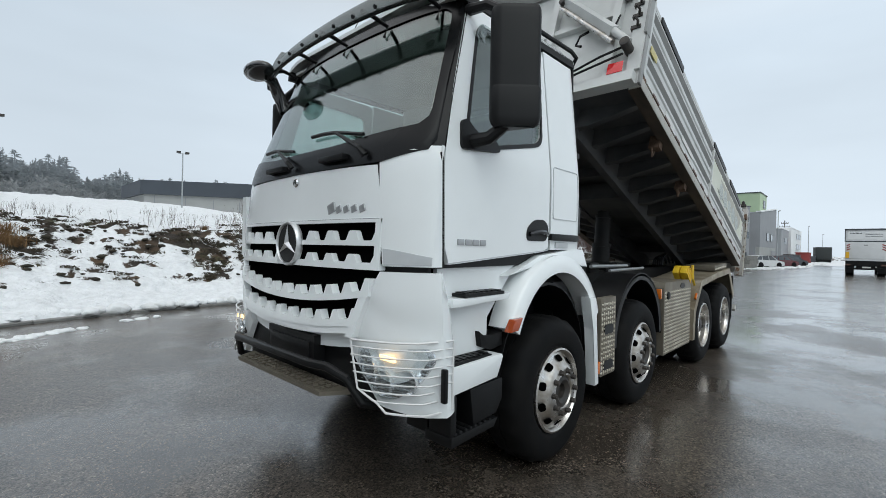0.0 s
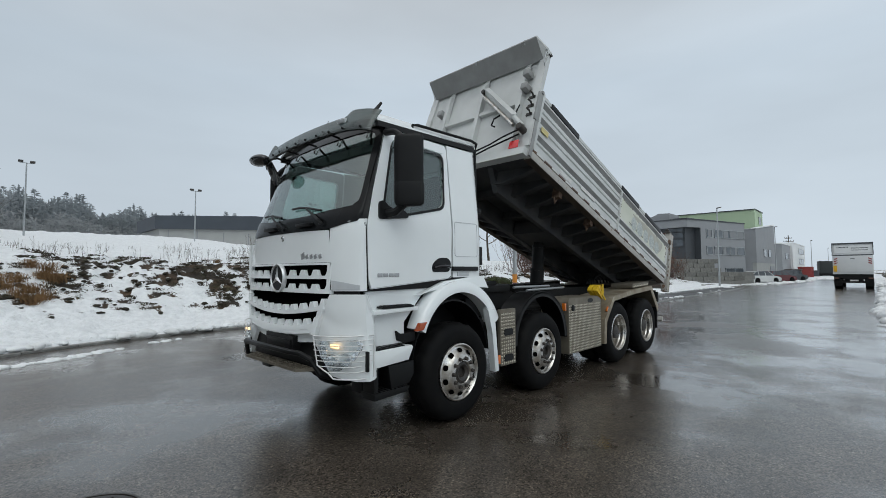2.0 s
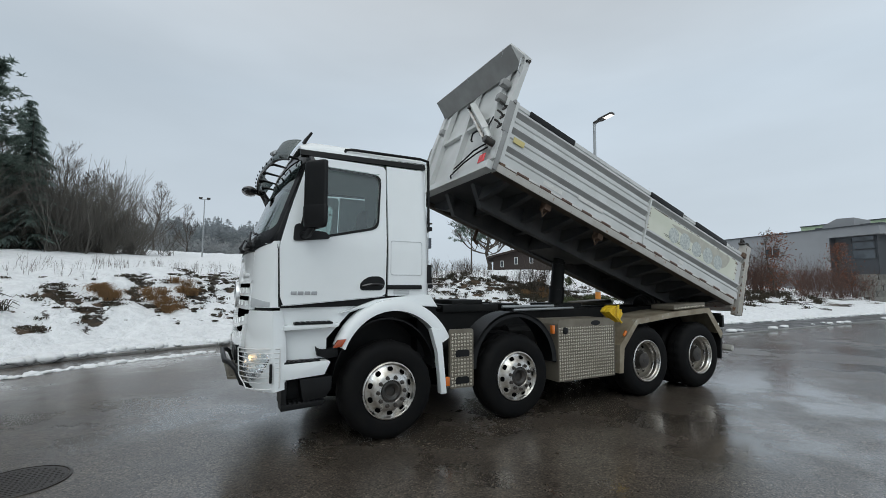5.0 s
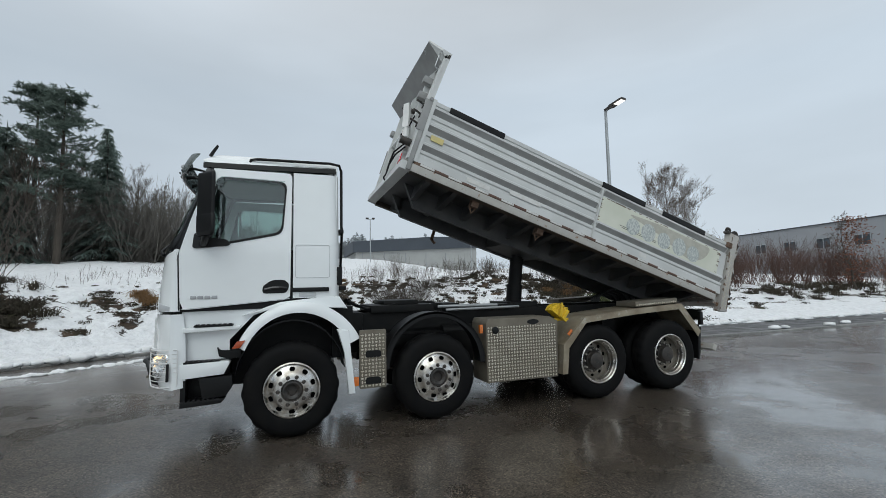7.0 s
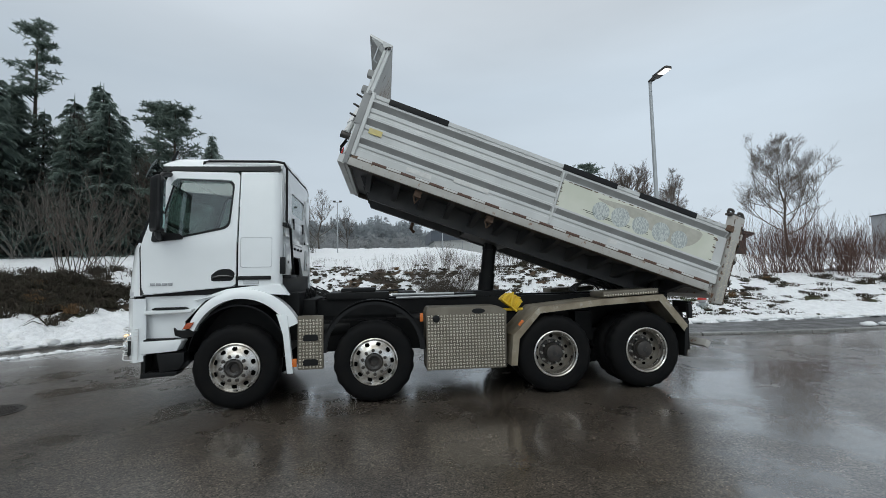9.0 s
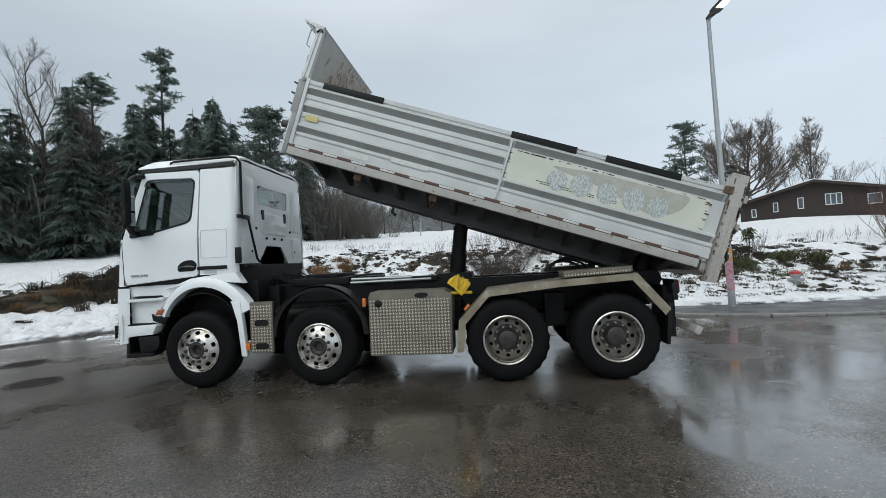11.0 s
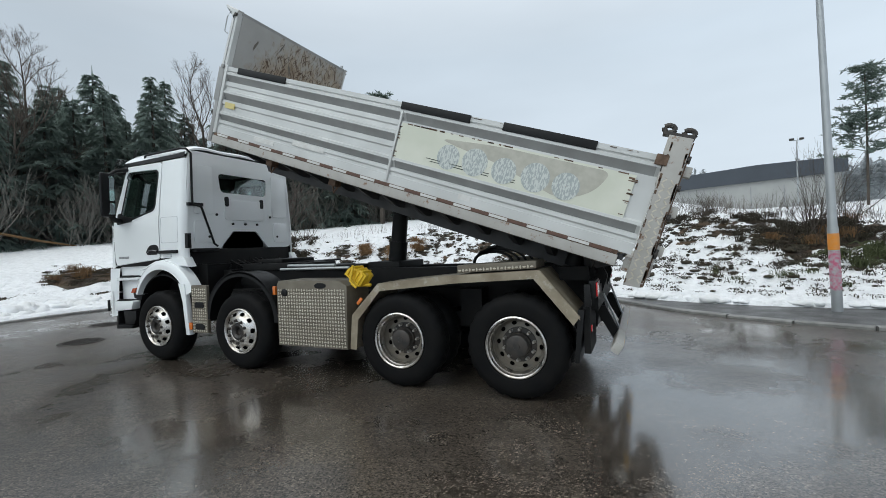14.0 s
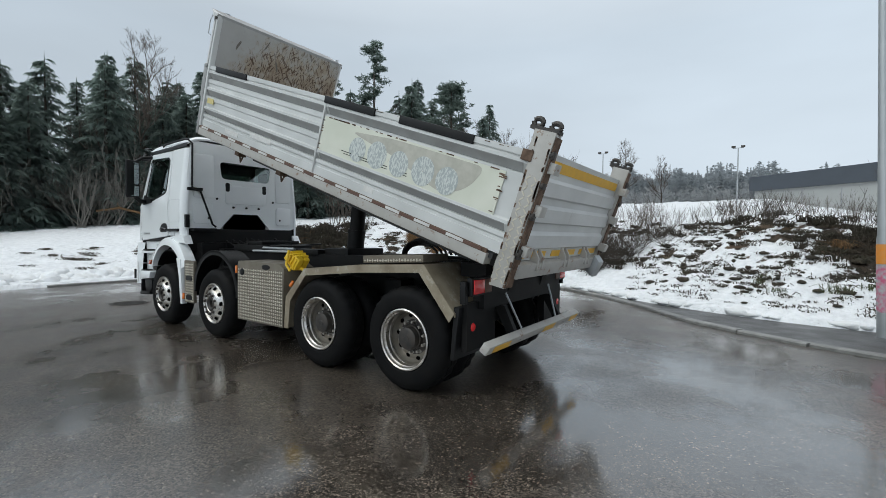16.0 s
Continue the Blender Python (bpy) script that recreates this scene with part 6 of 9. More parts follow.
    loop = line + [(x + (0.085 if i in (0, 1) else 0.02 if i == 2 else -0.06 if i > 3 else 0), z - (0.0 if i == 0 else 0.05 if i == 1 else 0.085)) for i, (x, z) in reversed(list(enumerate(line)))]
    prism(bm, loop, "y", s * 1.232, s * 1.244)
    part("fender_lip", bm, M_PLATE, rf)
    bm = B()
    prism(bm, [(4.93, 1.275), (5.76, 1.315), (5.76, 1.39), (4.93, 1.355)], "y", s * 0.78, s * 1.2)
    dk = part("catwalk", bm, M_TREAD, rf, bevel=0.006)
    bm = B()
    tread_dots(bm, 4.94, 5.75, 0.0, 0.075, lambda u, v, h: (u, s * (1.2005 + h), 1.28 + (u - 4.93) * 0.045 + v), 0.038)
    tagged(part("tread_pattern", bm, M_LOZENGE, dk, smooth=0), kind="stuff")
    bm = B()
    box(bm, -0.018, 0.018, -0.012, 0.012, -0.045, 0.045, pose(3.71, s * 1.236, 0.965, 0, 42, 0))
    part("side_marker", bm, M_ORANGE, truck, "orange side marker lamp", bevel=0.005)
    # flap and dark hanger behind the last wheel
    bm = B()
    prism(bm, [(6.10, 0.42), (6.14, 0.42), (6.20, 0.92), (6.14, 0.92)], "y", s * 0.66, s * 1.22)
    part("mud_flap", bm, M_BLACK, truck, bevel=0.006)

# wheel chocks
bm = B()
for q in (0.0, 0.09):
    prism(bm, [(-0.13, -0.09), (0.13, -0.09), (0.13, 0.075), (0.05, 0.09), (-0.10, 0.045), (-0.13, -0.03)], "y", -1.19 + q, -1.115 + q)
for k in range(4):
    box(bm, -0.105 + 0.06 * k, -0.08 + 0.06 * k, -1.205, -1.18, -0.08, 0.025 + 0.014 * k)
for k in range(3):
    box(bm, -0.07 + 0.06 * k, -0.045 + 0.06 * k, -1.2, -1.02, 0.05 + 0.012 * k, 0.075 + 0.012 * k)
box(bm, -0.125, 0.125, -1.205, -1.18, -0.09, -0.068)
part("wheel_chock", bm, M_YELLOW, truck, "yellow plastic wheel chock", bevel=0.008, m=pose(3.62, 0.02, 1.27, 0, 38, 0))
bm = B()
tube(bm, [(3.50, -1.1, 1.14), (3.78, -1.1, 1.14)], 0.02, 8)
tube(bm, [(3.62, -1.21, 1.38), (3.58, -1.225, 1.2), (3.66, -1.225, 1.12)], 0.016, 8)
part("chock_holder", bm, M_YELLOW, truck)

# telescopic lifting ram
bm = B()
cyl(bm, (3.46, 0, 0.9), (3.545, 0, 1.62), 0.125, 28)
ram = part("lifting_ram", bm, M_CHASSIS, truck, "dark telescopic lifting cylinder")
bm = B()
cyl(bm, (3.545, 0, 1.62), (3.60, 0, 2.05), 0.108, 28)
cyl(bm, (3.60, 0, 2.05), (3.66, 0, 2.56), 0.092, 28)
for a in ((3.54, 1.60), (3.598, 2.03)):
    cyl(bm, (a[0], 0, a[1]), (a[0] + 0.006, 0, a[1] + 0.05), 0.132 if a[1] < 1.8 else 0.116, 28)
part("ram_stage", bm, M_CHASSIS, ram)

# rear end: crossbeam, lamps, folding underrun bar
bm = B()
box(bm, 6.18, 6.30, -0.95, 0.95, 0.88, 1.10)
box(bm, 6.18, 6.24, -1.15, -0.62, 0.50, 0.95)
box(bm, 6.18, 6.24, 0.62, 1.15, 0.50, 0.95)
for s in (-1, 1):
    prism(bm, [(5.85, 1.0), (6.3, 1.0), (6.36, 1.18), (6.28, 1.36), (6.1, 1.36), (5.9, 1.2)], "y", s * 0.46, s * 0.34)
cyl(bm, (6.2, -0.62, 1.24), (6.2, 0.62, 1.24), 0.055, 16)
for s in (-1, 1):
    prism(bm, [(6.22, 0.88), (6.34, 0.88), (6.50, 0.55), (6.42, 0.52)], "y", s * 0.62, s * 0.56)
tail = part("rear_crossbeam", bm, M_CHASSIS, truck, "dark rear crossbeam and hangers")
bm = B()
box(bm, -0.03, 0.05, -1.22, 1.10, -0.05, 0.05, pose(6.46, 0, 0.585, 0, 32, 0))
bar = part("underrun_bar", bm, M_EDGE, tail, "battered light grey folding underrun bar", bevel=0.012)
bm = B()
for y0, y1 in ((-1.12, -0.80), (0.0, 0.3), (0.80, 1.04)):
    box(bm, 0.0505, 0.054, y0, y1, -0.036, 0.036, pose(6.46, 0, 0.585, 0, 32, 0))
pieces("reflector_strip", bm, M_YSTRIP, bar, "worn yellow reflector strip", smooth=0)
for s in (-1, 1):
    bm = B()
    box(bm, 6.24, 6.30, min(s * 1.16, s * 0.80), max(s * 1.16, s * 0.80), 1.02, 1.19)
    tl = part("tail_light", bm, M_BLACK, tail, "red tail light cluster", bevel=0.01)
    bm = B()
    box(bm, 6.30, 6.315, min(s * 1.14, s * 0.96), max(s * 1.14, s * 0.96), 1.04, 1.17)
    part("red_lens", bm, M_RED, tl, bevel=0.006)
    bm = B()
    box(bm, 6.30, 6.313, min(s * 0.95, s * 0.82), max(s * 0.95, s * 0.82), 1.04, 1.17)
    part("clear_lens", bm, M_REDSTRIP, tl, bevel=0.006)
    bm = B()
    lathe(bm, [(0.0, -0.008), (0.036, -0.006), (0.04, 0.0)], 20)
    part("red_reflector", bm, M_RED, tail, m=pose(6.242, s * 1.05, 0.72, 0, 0, 90))
    bm = B()
    box(bm, 6.2, 6.26, s * 1.19 - 0.03, s * 1.19 + 0.03, 0.95, 1.16)
    part("end_marker", bm, M_BLACK, tail, bevel=0.01)
bm = B()
tube(bm, [(6.32, -0.55, 1.0), (6.46, -0.45, 0.62)], 0.012, 6)
tube(bm, [(6.32, 0.55, 1.0), (6.46, 0.45, 0.62)], 0.012, 6)
pieces("stay", bm, M_GALV, tail)
bm = B()
cyl(bm, (6.02, -0.62, 1.30), (6.10, -0.62, 1.50), 0.085, 20)
box(bm, 5.9, 6.2, -0.75, -0.5, 1.16, 1.30)
part("air_tank", bm, M_CHASSIS, tail)

# ---- raised tipper body: local x along its floor to the tail, local z square to the floor ----
bm = B()
box(bm, 0.0, 5.40, -1.20, 1.20, -0.07, -0.02)
bed = part("tipper_body", bm, M_UNDER, truck, "raised grey steel tipper body", m=pose(1.46, -0.09, 3.23, 0, 19.3, 0) @ Matrix.Diagonal((1, 0.95, 1, 1)))
bm = B()
box(bm, 0.02, 5.38, -1.14, 1.14, -0.018, 0.0)
part("bed_floor", bm, M_INNER, bed, "worn steel load floor")
STRIPES = ((0.19, 0.26), (0.46, 0.54), (0.70, 0.778))
def wave(stripes, lines):
    """The outer profile of a pressed side wall: deep undercut folds with a thin crease below each."""
    out = [(0.0, 0.012), (0.10, 0.012), (0.105, 0.0)]
    for (a, b), c in zip(stripes, lines):
        if c:
            out += [(c, 0.0), (c + 0.016, 0.014)]
        out += [(a - 0.003, 0.012), (a, -0.03), (b, 0.026), (b + 0.03, 0.026), (b + 0.045, 0.004)]
    return out + [(0.83, 0.01), (0.835, 0.02), (0.885, 0.02)]
WAVE = wave(STRIPES, (0.132, 0.385, 0.628))
WAVE_REAR = wave((STRIPES[0], STRIPES[2]), (0.132, 0.0))
for s in (-1, 1):
    for u0, u1, prof in ((0.0, 2.83, WAVE), (2.83, 5.46, WAVE_REAR)):
        bm = B()
        prism(bm, [(s * (1.215 + o), w) for w, o in prof] + [(s * 1.15, 0.885), (s * 1.15, 0.0)], "x", u0, u1)
        wall = part("side_wall", bm, M_BED, bed, "ribbed grey steel side wall", smooth=0)
        # dark strips paint grime and underside shade onto the fold faces
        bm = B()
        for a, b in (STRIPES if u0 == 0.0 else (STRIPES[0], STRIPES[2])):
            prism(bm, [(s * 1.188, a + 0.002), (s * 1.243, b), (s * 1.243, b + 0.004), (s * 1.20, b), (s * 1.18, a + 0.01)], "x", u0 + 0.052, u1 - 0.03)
        pieces("wall_fold", bm, M_RIB, wall, "dark grey fold strip, grime and underside shade in its colour", smooth=0)
    bm = B()
    box(bm, 2.82, 2.845, min(s * 1.2, s * 1.25), max(s * 1.2, s * 1.25), 0.02, 0.80)
    box(bm, 0.0, 0.05, min(s * 1.15, s * 1.25), max(s * 1.15, s * 1.25), 0.0, 0.90)
    pieces("post", bm, M_BED, wall, bevel=0.005)
    bm = B()
    sheet(bm, lambda u, v: (lerp(2.86, 5.30, u), s * 1.238, lerp(0.275, 0.675, v)), 4, 2, (0, -s * 0.03, 0))
    plate = part("painted_panel", bm, M_CREAM, wall, "faded cream sheet with worn decals")
    if s < 0:
        bm = B()
        pts = [(3.35, 0.60), (4.0, 0.655), (5.10, 0.655), (5.0, 0.46), (4.85, 0.36), (4.68, 0.32), (4.5, 0.36), (4.0, 0.50), (3.6, 0.55)]
        slab(bm, [(u, -1.2385, w) for u, w in rounded(pts, 0.2, 6)], (0, -0.0012, 0))
        part("swirl_decal", bm, M_SWIRL, plate, smooth=0)
        for k, u in enumerate((3.50, 3.80, 4.12, 4.44, 4.74)):
            bm = B()
            r = 0.128 + 0.012 * (k % 2)
            for q in range(36):
                a0, a1 = q * math.pi / 18, (q + 1) * math.pi / 18
                for (ra, rb) in ((0.0, r),):
                    f = [bm.verts.new((u + rr * math.cos(a), -1.2402 - 0.0004 * k, 0.435 + 0.012 * (k % 2) + rr * math.sin(a))) for rr, a in ((0.004, a0), (rb, a0), (rb, a1), (0.004, a1))]
                    bm.faces.new(f)
            part("round_decal", bm, M_DECAL, plate, smooth=0)
        bm = B()
        for k in range(9):
            box(bm, 3.30 + 0.28 * (k % 5) - 0.05 * (k > 4), 3.42 + 0.28 * (k % 5), -1.2402, -1.239, 0.345 + 0.024 * (k // 5), 0.352 + 0.024 * (k // 5))
        pieces("bar_decal", bm, M_BLACK, plate, smooth=0)
        bm = B()
        box(bm, 0.12, 0.30, -1.2375, -1.2275, 0.355, 0.43)
        part("warning_sticker", bm, M_STICKER, wall, smooth=0)
        bm = B()
        for u, w, lx in ((0.75, 0.05, 0.35), (1.4, 0.13, 0.5), (3.72, 0.06, 0.14)):
            box(bm, u, u + lx, -1.232, -1.2295, w - 0.01, w + 0.05)
        pieces("scuff_patch", bm, M_WHITESTRIP, wall, smooth=0)
    rnd = random.Random(8 + s)
    bm = B()
    for k in range(64):
        u = rnd.choice((2.85, 5.28)) if k % 4 == 0 else rnd.uniform(2.9, 5.3)
        w = rnd.uniform(0.3, 0.65) if k % 4 == 0 else rnd.choice((0.672, 0.672, 0.278, 0.875))
        h = rnd.uniform(0.003, 0.009)
        box(bm, u - rnd.uniform(0.005, 0.05), u + rnd.uniform(0.005, 0.05), min(s * 1.2395, s * 1.2365), max(s * 1.2395, s * 1.2365), w - h, w + (h if w < 0.8 else -0.002))
    tagged(part("rust_patch", bm, M_RUST, wall, smooth=0), kind="stuff")
    bm = B()
    for u0, u1 in ((0.25, 1.09), (2.80, 3.63), (3.99, 4.90)):
        box(bm, u0, u1, min(s * 1.2, s * 1.252), max(s * 1.2, s * 1.252), 0.812, 0.892)
    pieces("rubber_strip", bm, M_BLACK, wall, "black rubber top strip", bevel=0.006)
    bm = B()
    box(bm, 0.0, 5.36, min(s * 1.12, s * 1.245), max(s * 1.12, s * 1.245), -0.135, -0.032)
    rail = part("edge_rail", bm, M_EDGE, bed, "chipped light grey edge rail", bevel=0.006)
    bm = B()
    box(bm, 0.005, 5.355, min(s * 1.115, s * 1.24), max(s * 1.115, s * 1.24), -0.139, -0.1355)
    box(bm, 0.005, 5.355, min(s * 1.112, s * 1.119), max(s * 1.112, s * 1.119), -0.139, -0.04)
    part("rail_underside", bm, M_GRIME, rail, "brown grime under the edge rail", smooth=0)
    bm = B()
    box(bm, -0.098, 0.098, -0.006, 0.004, -0.013, 0.013)
    a = part("reflector_strip", bm, M_WHITESTRIP, rail, smooth=0, m=pose(0.20, s * 1.247, -0.012))
    bm = B()
    box(bm, -0.098, 0.098, -0.006, 0.004, -0.013, 0.013)
    b = part("reflector_strip", bm, M_REDSTRIP, rail, smooth=0, m=pose(0.40, s * 1.247, -0.012))
    for k in range(2, 26):
        again(a if k % 2 == 0 else b, pose(0.20 + 0.2 * k, s * 1.247, -0.012))
    bm = B()
    box(bm, 0.02, 5.35, min(s * 1.205, s * 1.243), max(s * 1.205, s * 1.243), -0.034, 0.006)
    part("hinge_rod", bm, M_RUST, rail)
    # tail post, its back face rusted
    bm = B()
    prism(bm, [(5.475, -0.27), (5.625, -0.25), (5.632, 1.06), (5.44, 1.06), (5.44, 0.90), (5.48, 0.80)], "y", s * 1.14, s * 1.262)
    post = part("tail_post", bm, M_EDGE, bed, "tread-plate covered tail post", bevel=0.008)
    bm = B()
    prism(bm, [(5.630, -0.24), (5.638, -0.24), (5.644, 1.03), (5.636, 1.03)], "y", s * 1.135, s * 1.25)
    part("rusty_back", bm, M_RUST, post, "rust-brown back face of the post", smooth=0)
    bm = B()
    for j in range(21):
        for i in range(2):
            w = -0.2 + 0.044 * j
            u = 5.522 + 0.062 * i
            box(bm, -0.021, 0.021, -0.003, 0.003, -0.006, 0.006, pose(u, s * 1.2635, w, 0, 45 if (i + j) % 2 else -45, 0))
    tagged(part("tread_pattern", bm, M_LOZENGE, post, smooth=0), kind="stuff")
    bm = B()
    for k in range(46):
        w = rnd.uniform(-0.24, 1.0)
        u = 5.484 if k % 3 == 0 else 5.619
        box(bm, u - rnd.uniform(0.005, 0.011), u + rnd.uniform(0.005, 0.009), min(s * 1.25, s * 1.2645), max(s * 1.25, s * 1.2645), w - rnd.uniform(0.006, 0.04), w + rnd.uniform(0.006, 0.04))
    tagged(part("edge_rust", bm, M_RUST, post, smooth=0), kind="stuff")
    bm = B()
    for w, h in ((0.02, 0.09), (0.36, 0.06), (0.62, 0.05), (0.86, 0.06)):
        u = 5.627
        box(bm, u - 0.01, u + 0.035, min(s * 1.19, s * 1.25), max(s * 1.19, s * 1.25), w, w + h)
        tube(bm, [(u + 0.02, s * 1.18, w + h / 2), (u + 0.02, s * 1.268, w + h / 2)], 0.016, 8)
    pieces("gate_latch", bm, M_HUB, post, "dark rusty latch lug", bevel=0.005)
    bm = B()
    for u, w in ((5.43, 1.115), (5.59, 1.105)):
        tube(bm, [(u + 0.042 * math.cos(k * 0.5236), s * 1.2, w + 0.03 * math.sin(k * 0.5236)) for k in range(13)], 0.022, 8)
    box(bm, 5.39, 5.64, min(s * 1.15, s * 1.25), max(s * 1.15, s * 1.25), 1.055, 1.085)
    pieces("clamp_eye", bm, M_HUB, post)
    bm = B()
    box(bm, 5.40, 5.50, min(s * 1.2, s * 1.275), max(s * 1.2, s * 1.275), 0.80, 0.89)
    part("hinge", bm, M_RUST, post, bevel=0.01)
    bm = B()
    for w in (0.05, 0.4, 0.75):
        box(bm, 5.61, 5.70, min(s * 1.1, s * 1.22), max(s * 1.1, s * 1.22), w, w + 0.09)
    pieces("hinge_bracket", bm, M_EDGE, post, bevel=0.008)

# underside: main beams, cross members, gusset plates
bm = B()
for s in (-1, 1):
    prism(bm, [(0.12, -0.07), (0.35, -0.36), (5.0, -0.36), (5.3, -0.2), (5.3, -0.07)], "y", s * 0.46, s * 0.36)
pieces("main_beam", bm, M_UNDER, bed, "dark longitudinal beam")
bm = B()
prism(bm, [(0, 0), (0, -0.06), (0.52, -0.20), (0.76, -0.20), (0.76, 0)], "y", -0.035, 0.035)
bmesh.ops.transform(bm, matrix=Matrix(((0, 1, 0, 0), (1, 0, 0, 0), (0, 0, 1, 0), (0, 0, 0, 1))), verts=bm.verts[:])
cross = part("cross_member", bm, M_UNDER, bed, m=pose(0.30, -1.12, -0.07))
for k in range(13):
    for s in (-1, 1):
        if (k, s) == (0, -1):
            continue
        again(cross, pose(0.30 + 0.4 * k, s * 1.12, -0.07, 0, 0, 0 if s < 0 else 180))
bm = B()
for u in (0.7, 1.5, 2.1, 2.9, 3.7, 4.5):
    box(bm, u, u + 0.08, -0.36, 0.36, -0.2, -0.07)
box(bm, 1.9, 2.6, -0.36, 0.36, -0.34, -0.10)
pieces("centre_brace", bm, M_UNDER, bed)
bm = B()
for u in (0.95, 2.0):
    box(bm, u, u + 0.10, -1.14, -1.02, -0.22, -0.07)
    tube(bm, [(u, -1.06, -0.2), (u + 0.05, -1.06, -0.3), (u + 0.1, -1.06, -0.2)], 0.014, 6)
tube(bm, [(1.1, 0.9, -0.2), (1.1, 0.9, -0.42), (1.18, 0.9, -0.46)], 0.03, 8)
pieces("hook", bm, M_RUST, bed)

# head board with its boxed forward lip
bm = B()
prism(bm, [(-0.05, -0.12), (0.0, -0.12), (0.0, 0.90), (0.035, 1.58), (-0.01, 1.58), (-0.05, 0.90)], "y", -1.225, 1.19)
head = part("head_board", bm, M_BED, bed, "high grey head board", smooth=0)
bm = B()
sheet(bm, lambda u, v: (0.004 + 0.054 * max(0.0, lerp(0.45, 1.57, v) - 0.9), lerp(-1.15, 1.15, u), lerp(0.45, 1.57, v)), 4, 13, (-0.002, 0, 0))
part("inner_face", bm, M_SCRAPED, head, "grey inner face scraped brown with rust")
bm = B()
LIP = [(-0.045, 1.47), (-0.305, 1.665), (-0.30, 1.69), (0.04, 1.605), (0.04, 1.565), (-0.02, 1.565)]
prism(bm, LIP, "y", -1.16, 1.12)
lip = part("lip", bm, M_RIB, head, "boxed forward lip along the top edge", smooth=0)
for s in (-1, 1):
    e0, e1 = (-1.16, -1.235) if s < 0 else (1.12, 1.195)
    bm = B()
    v0 = [bm.verts.new((x, e0, z)) for x, z in LIP[:4]]
    v1 = [bm.verts.new((x, e1, z)) for x, z in ((-0.035, 1.50), (-0.10, 1.59), (-0.09, 1.62), (0.045, 1.608))]
    for k in range(4):
        bm.faces.new((v0[k], v0[(k + 1) % 4], v1[(k + 1) % 4], v1[k]))
    bm.faces.new(v0)
    bm.faces.new(v1[::-1])
    bmesh.ops.recalc_face_normals(bm, faces=bm.faces[:])
    part("lip_end", bm, M_BED, lip, smooth=0)
    bm = B()
    y = -1.242 if s < 0 else 1.198
    tube(bm, [(0.012, y + 0.012, 1.55), (0.012, y - 0.012, 1.55)], 0.02, 10)
    part("bolt", bm, M_HUB, lip)
bm = B()
for s in (-1, 1):
    y0, y1 = (-1.235, -1.10) if s < 0 else (1.07, 1.20)
    prism(bm, [(-0.085, 0.02), (-0.052, 0.02), (-0.052, 0.90), (-0.012, 1.58), (-0.05, 1.53), (-0.085, 0.90)], "y", y0, y1)
pieces("edge_channel", bm, M_BED, head, "folded channel along the upright edge", smooth=0)
bm = B()
for y in (-0.915, -0.115, 0.66):
    prism(bm, [(-0.05, -0.10), (-0.13, -0.05), (-0.13, 1.30), (-0.05, 1.47)], "y", y - 0.04, y + 0.04)
box(bm, -0.11, -0.05, -0.88, -0.155, 0.75, 0.81)
box(bm, -0.11, -0.05, -0.075, 0.62, 0.75, 0.81)
box(bm, -0.14, -0.05, -1.20, 1.18, -0.13, -0.02)
pieces("upright_rib", bm, M_BED, head, smooth=0)
bm = B()
for y, z in ((-0.99, 1.22), (0.76, 1.02), (-1.0, 0.98)):
    box(bm, -0.19, -0.05, y - 0.055, y + 0.055, z - 0.05, z + 0.05, None)
pieces("stop_block", bm, M_RIB, head, bevel=0.02)
# gate cylinder: a sleeve with its bright rod beside it, from the middle upright down to the corner
up_end, low_end = Vector((-0.19, -0.25, 1.08)), Vector((-0.17, -1.10, 0.26))
ax = (low_end - up_end).normalized()
acr = ax.cross(Vector((1, 0, 0))).normalized()
bm = B()
tube(bm, [up_end + acr * 0.045, up_end.lerp(low_end, 0.78) + acr * 0.045], 0.062, 4)
tube(bm, [up_end.lerp(low_end, 0.76) + acr * 0.045, low_end + acr * 0.03], 0.04, 14)
cyl_part = part("gate_cylinder", bm, M_BED, head, "small grey hydraulic cylinder")
bm = B()
tube(bm, [up_end - acr * 0.045, up_end.lerp(low_end, 0.86) - acr * 0.045], 0.026, 12)
part("piston_rod", bm, M_ALU, cyl_part, "bright piston rod")
bm = B()
tube(bm, [low_end + Vector((0.12, 0, 0)), low_end - Vector((0.06, 0, 0))], 0.05, 16)
tube(bm, [up_end + Vector((0.14, 0, 0)), up_end - Vector((0.06, 0, 0))], 0.035, 16)
pieces("pivot", bm, M_HUB, cyl_part, bevel=0.006)
bm = B()
tube(bm, [(-0.13, -1.06, 0.20), (-0.20, -0.92, 0.10), (-0.2, -0.62, 0.04), (-0.16, -0.30, 0.0)], 0.012, 6)
tube(bm, [(-0.13, -1.04, 0.28), (-0.22, -0.86, 0.15), (-0.2, -0.60, 0.09), (-0.16, -0.26, 0.06)], 0.012, 6)
tube(bm, [(-0.12, -1.08, 0.30), (-0.18, -1.00, 0.44), (-0.15, -0.93, 0.56), (-0.13, -0.96, 0.70)], 0.010, 6)
tube(bm, [(-0.16, -0.30, 0.0), (-0.17, -0.24, -0.05), (-0.10, -0.20, -0.12)], 0.012, 6)
tube(bm, [(-0.13, -0.62, 0.62), (-0.17, -0.55, 0.55), (-0.14, -0.50, 0.47), (-0.16, -0.58, 0.42)], 0.014, 6)
pieces("hydraulic_line", bm, M_BLACK, head)
bm = B()
for w in (0.52, 0.66, 0.80):
    tube(bm, [(-0.05, -1.13, w), (-0.15, -1.17, w + 0.015), (-0.2, -1.15, w + 0.03)], 0.014, 6)
    box(bm, -0.10, -0.05, -1.18, -1.08, w - 0.02, w + 0.02)
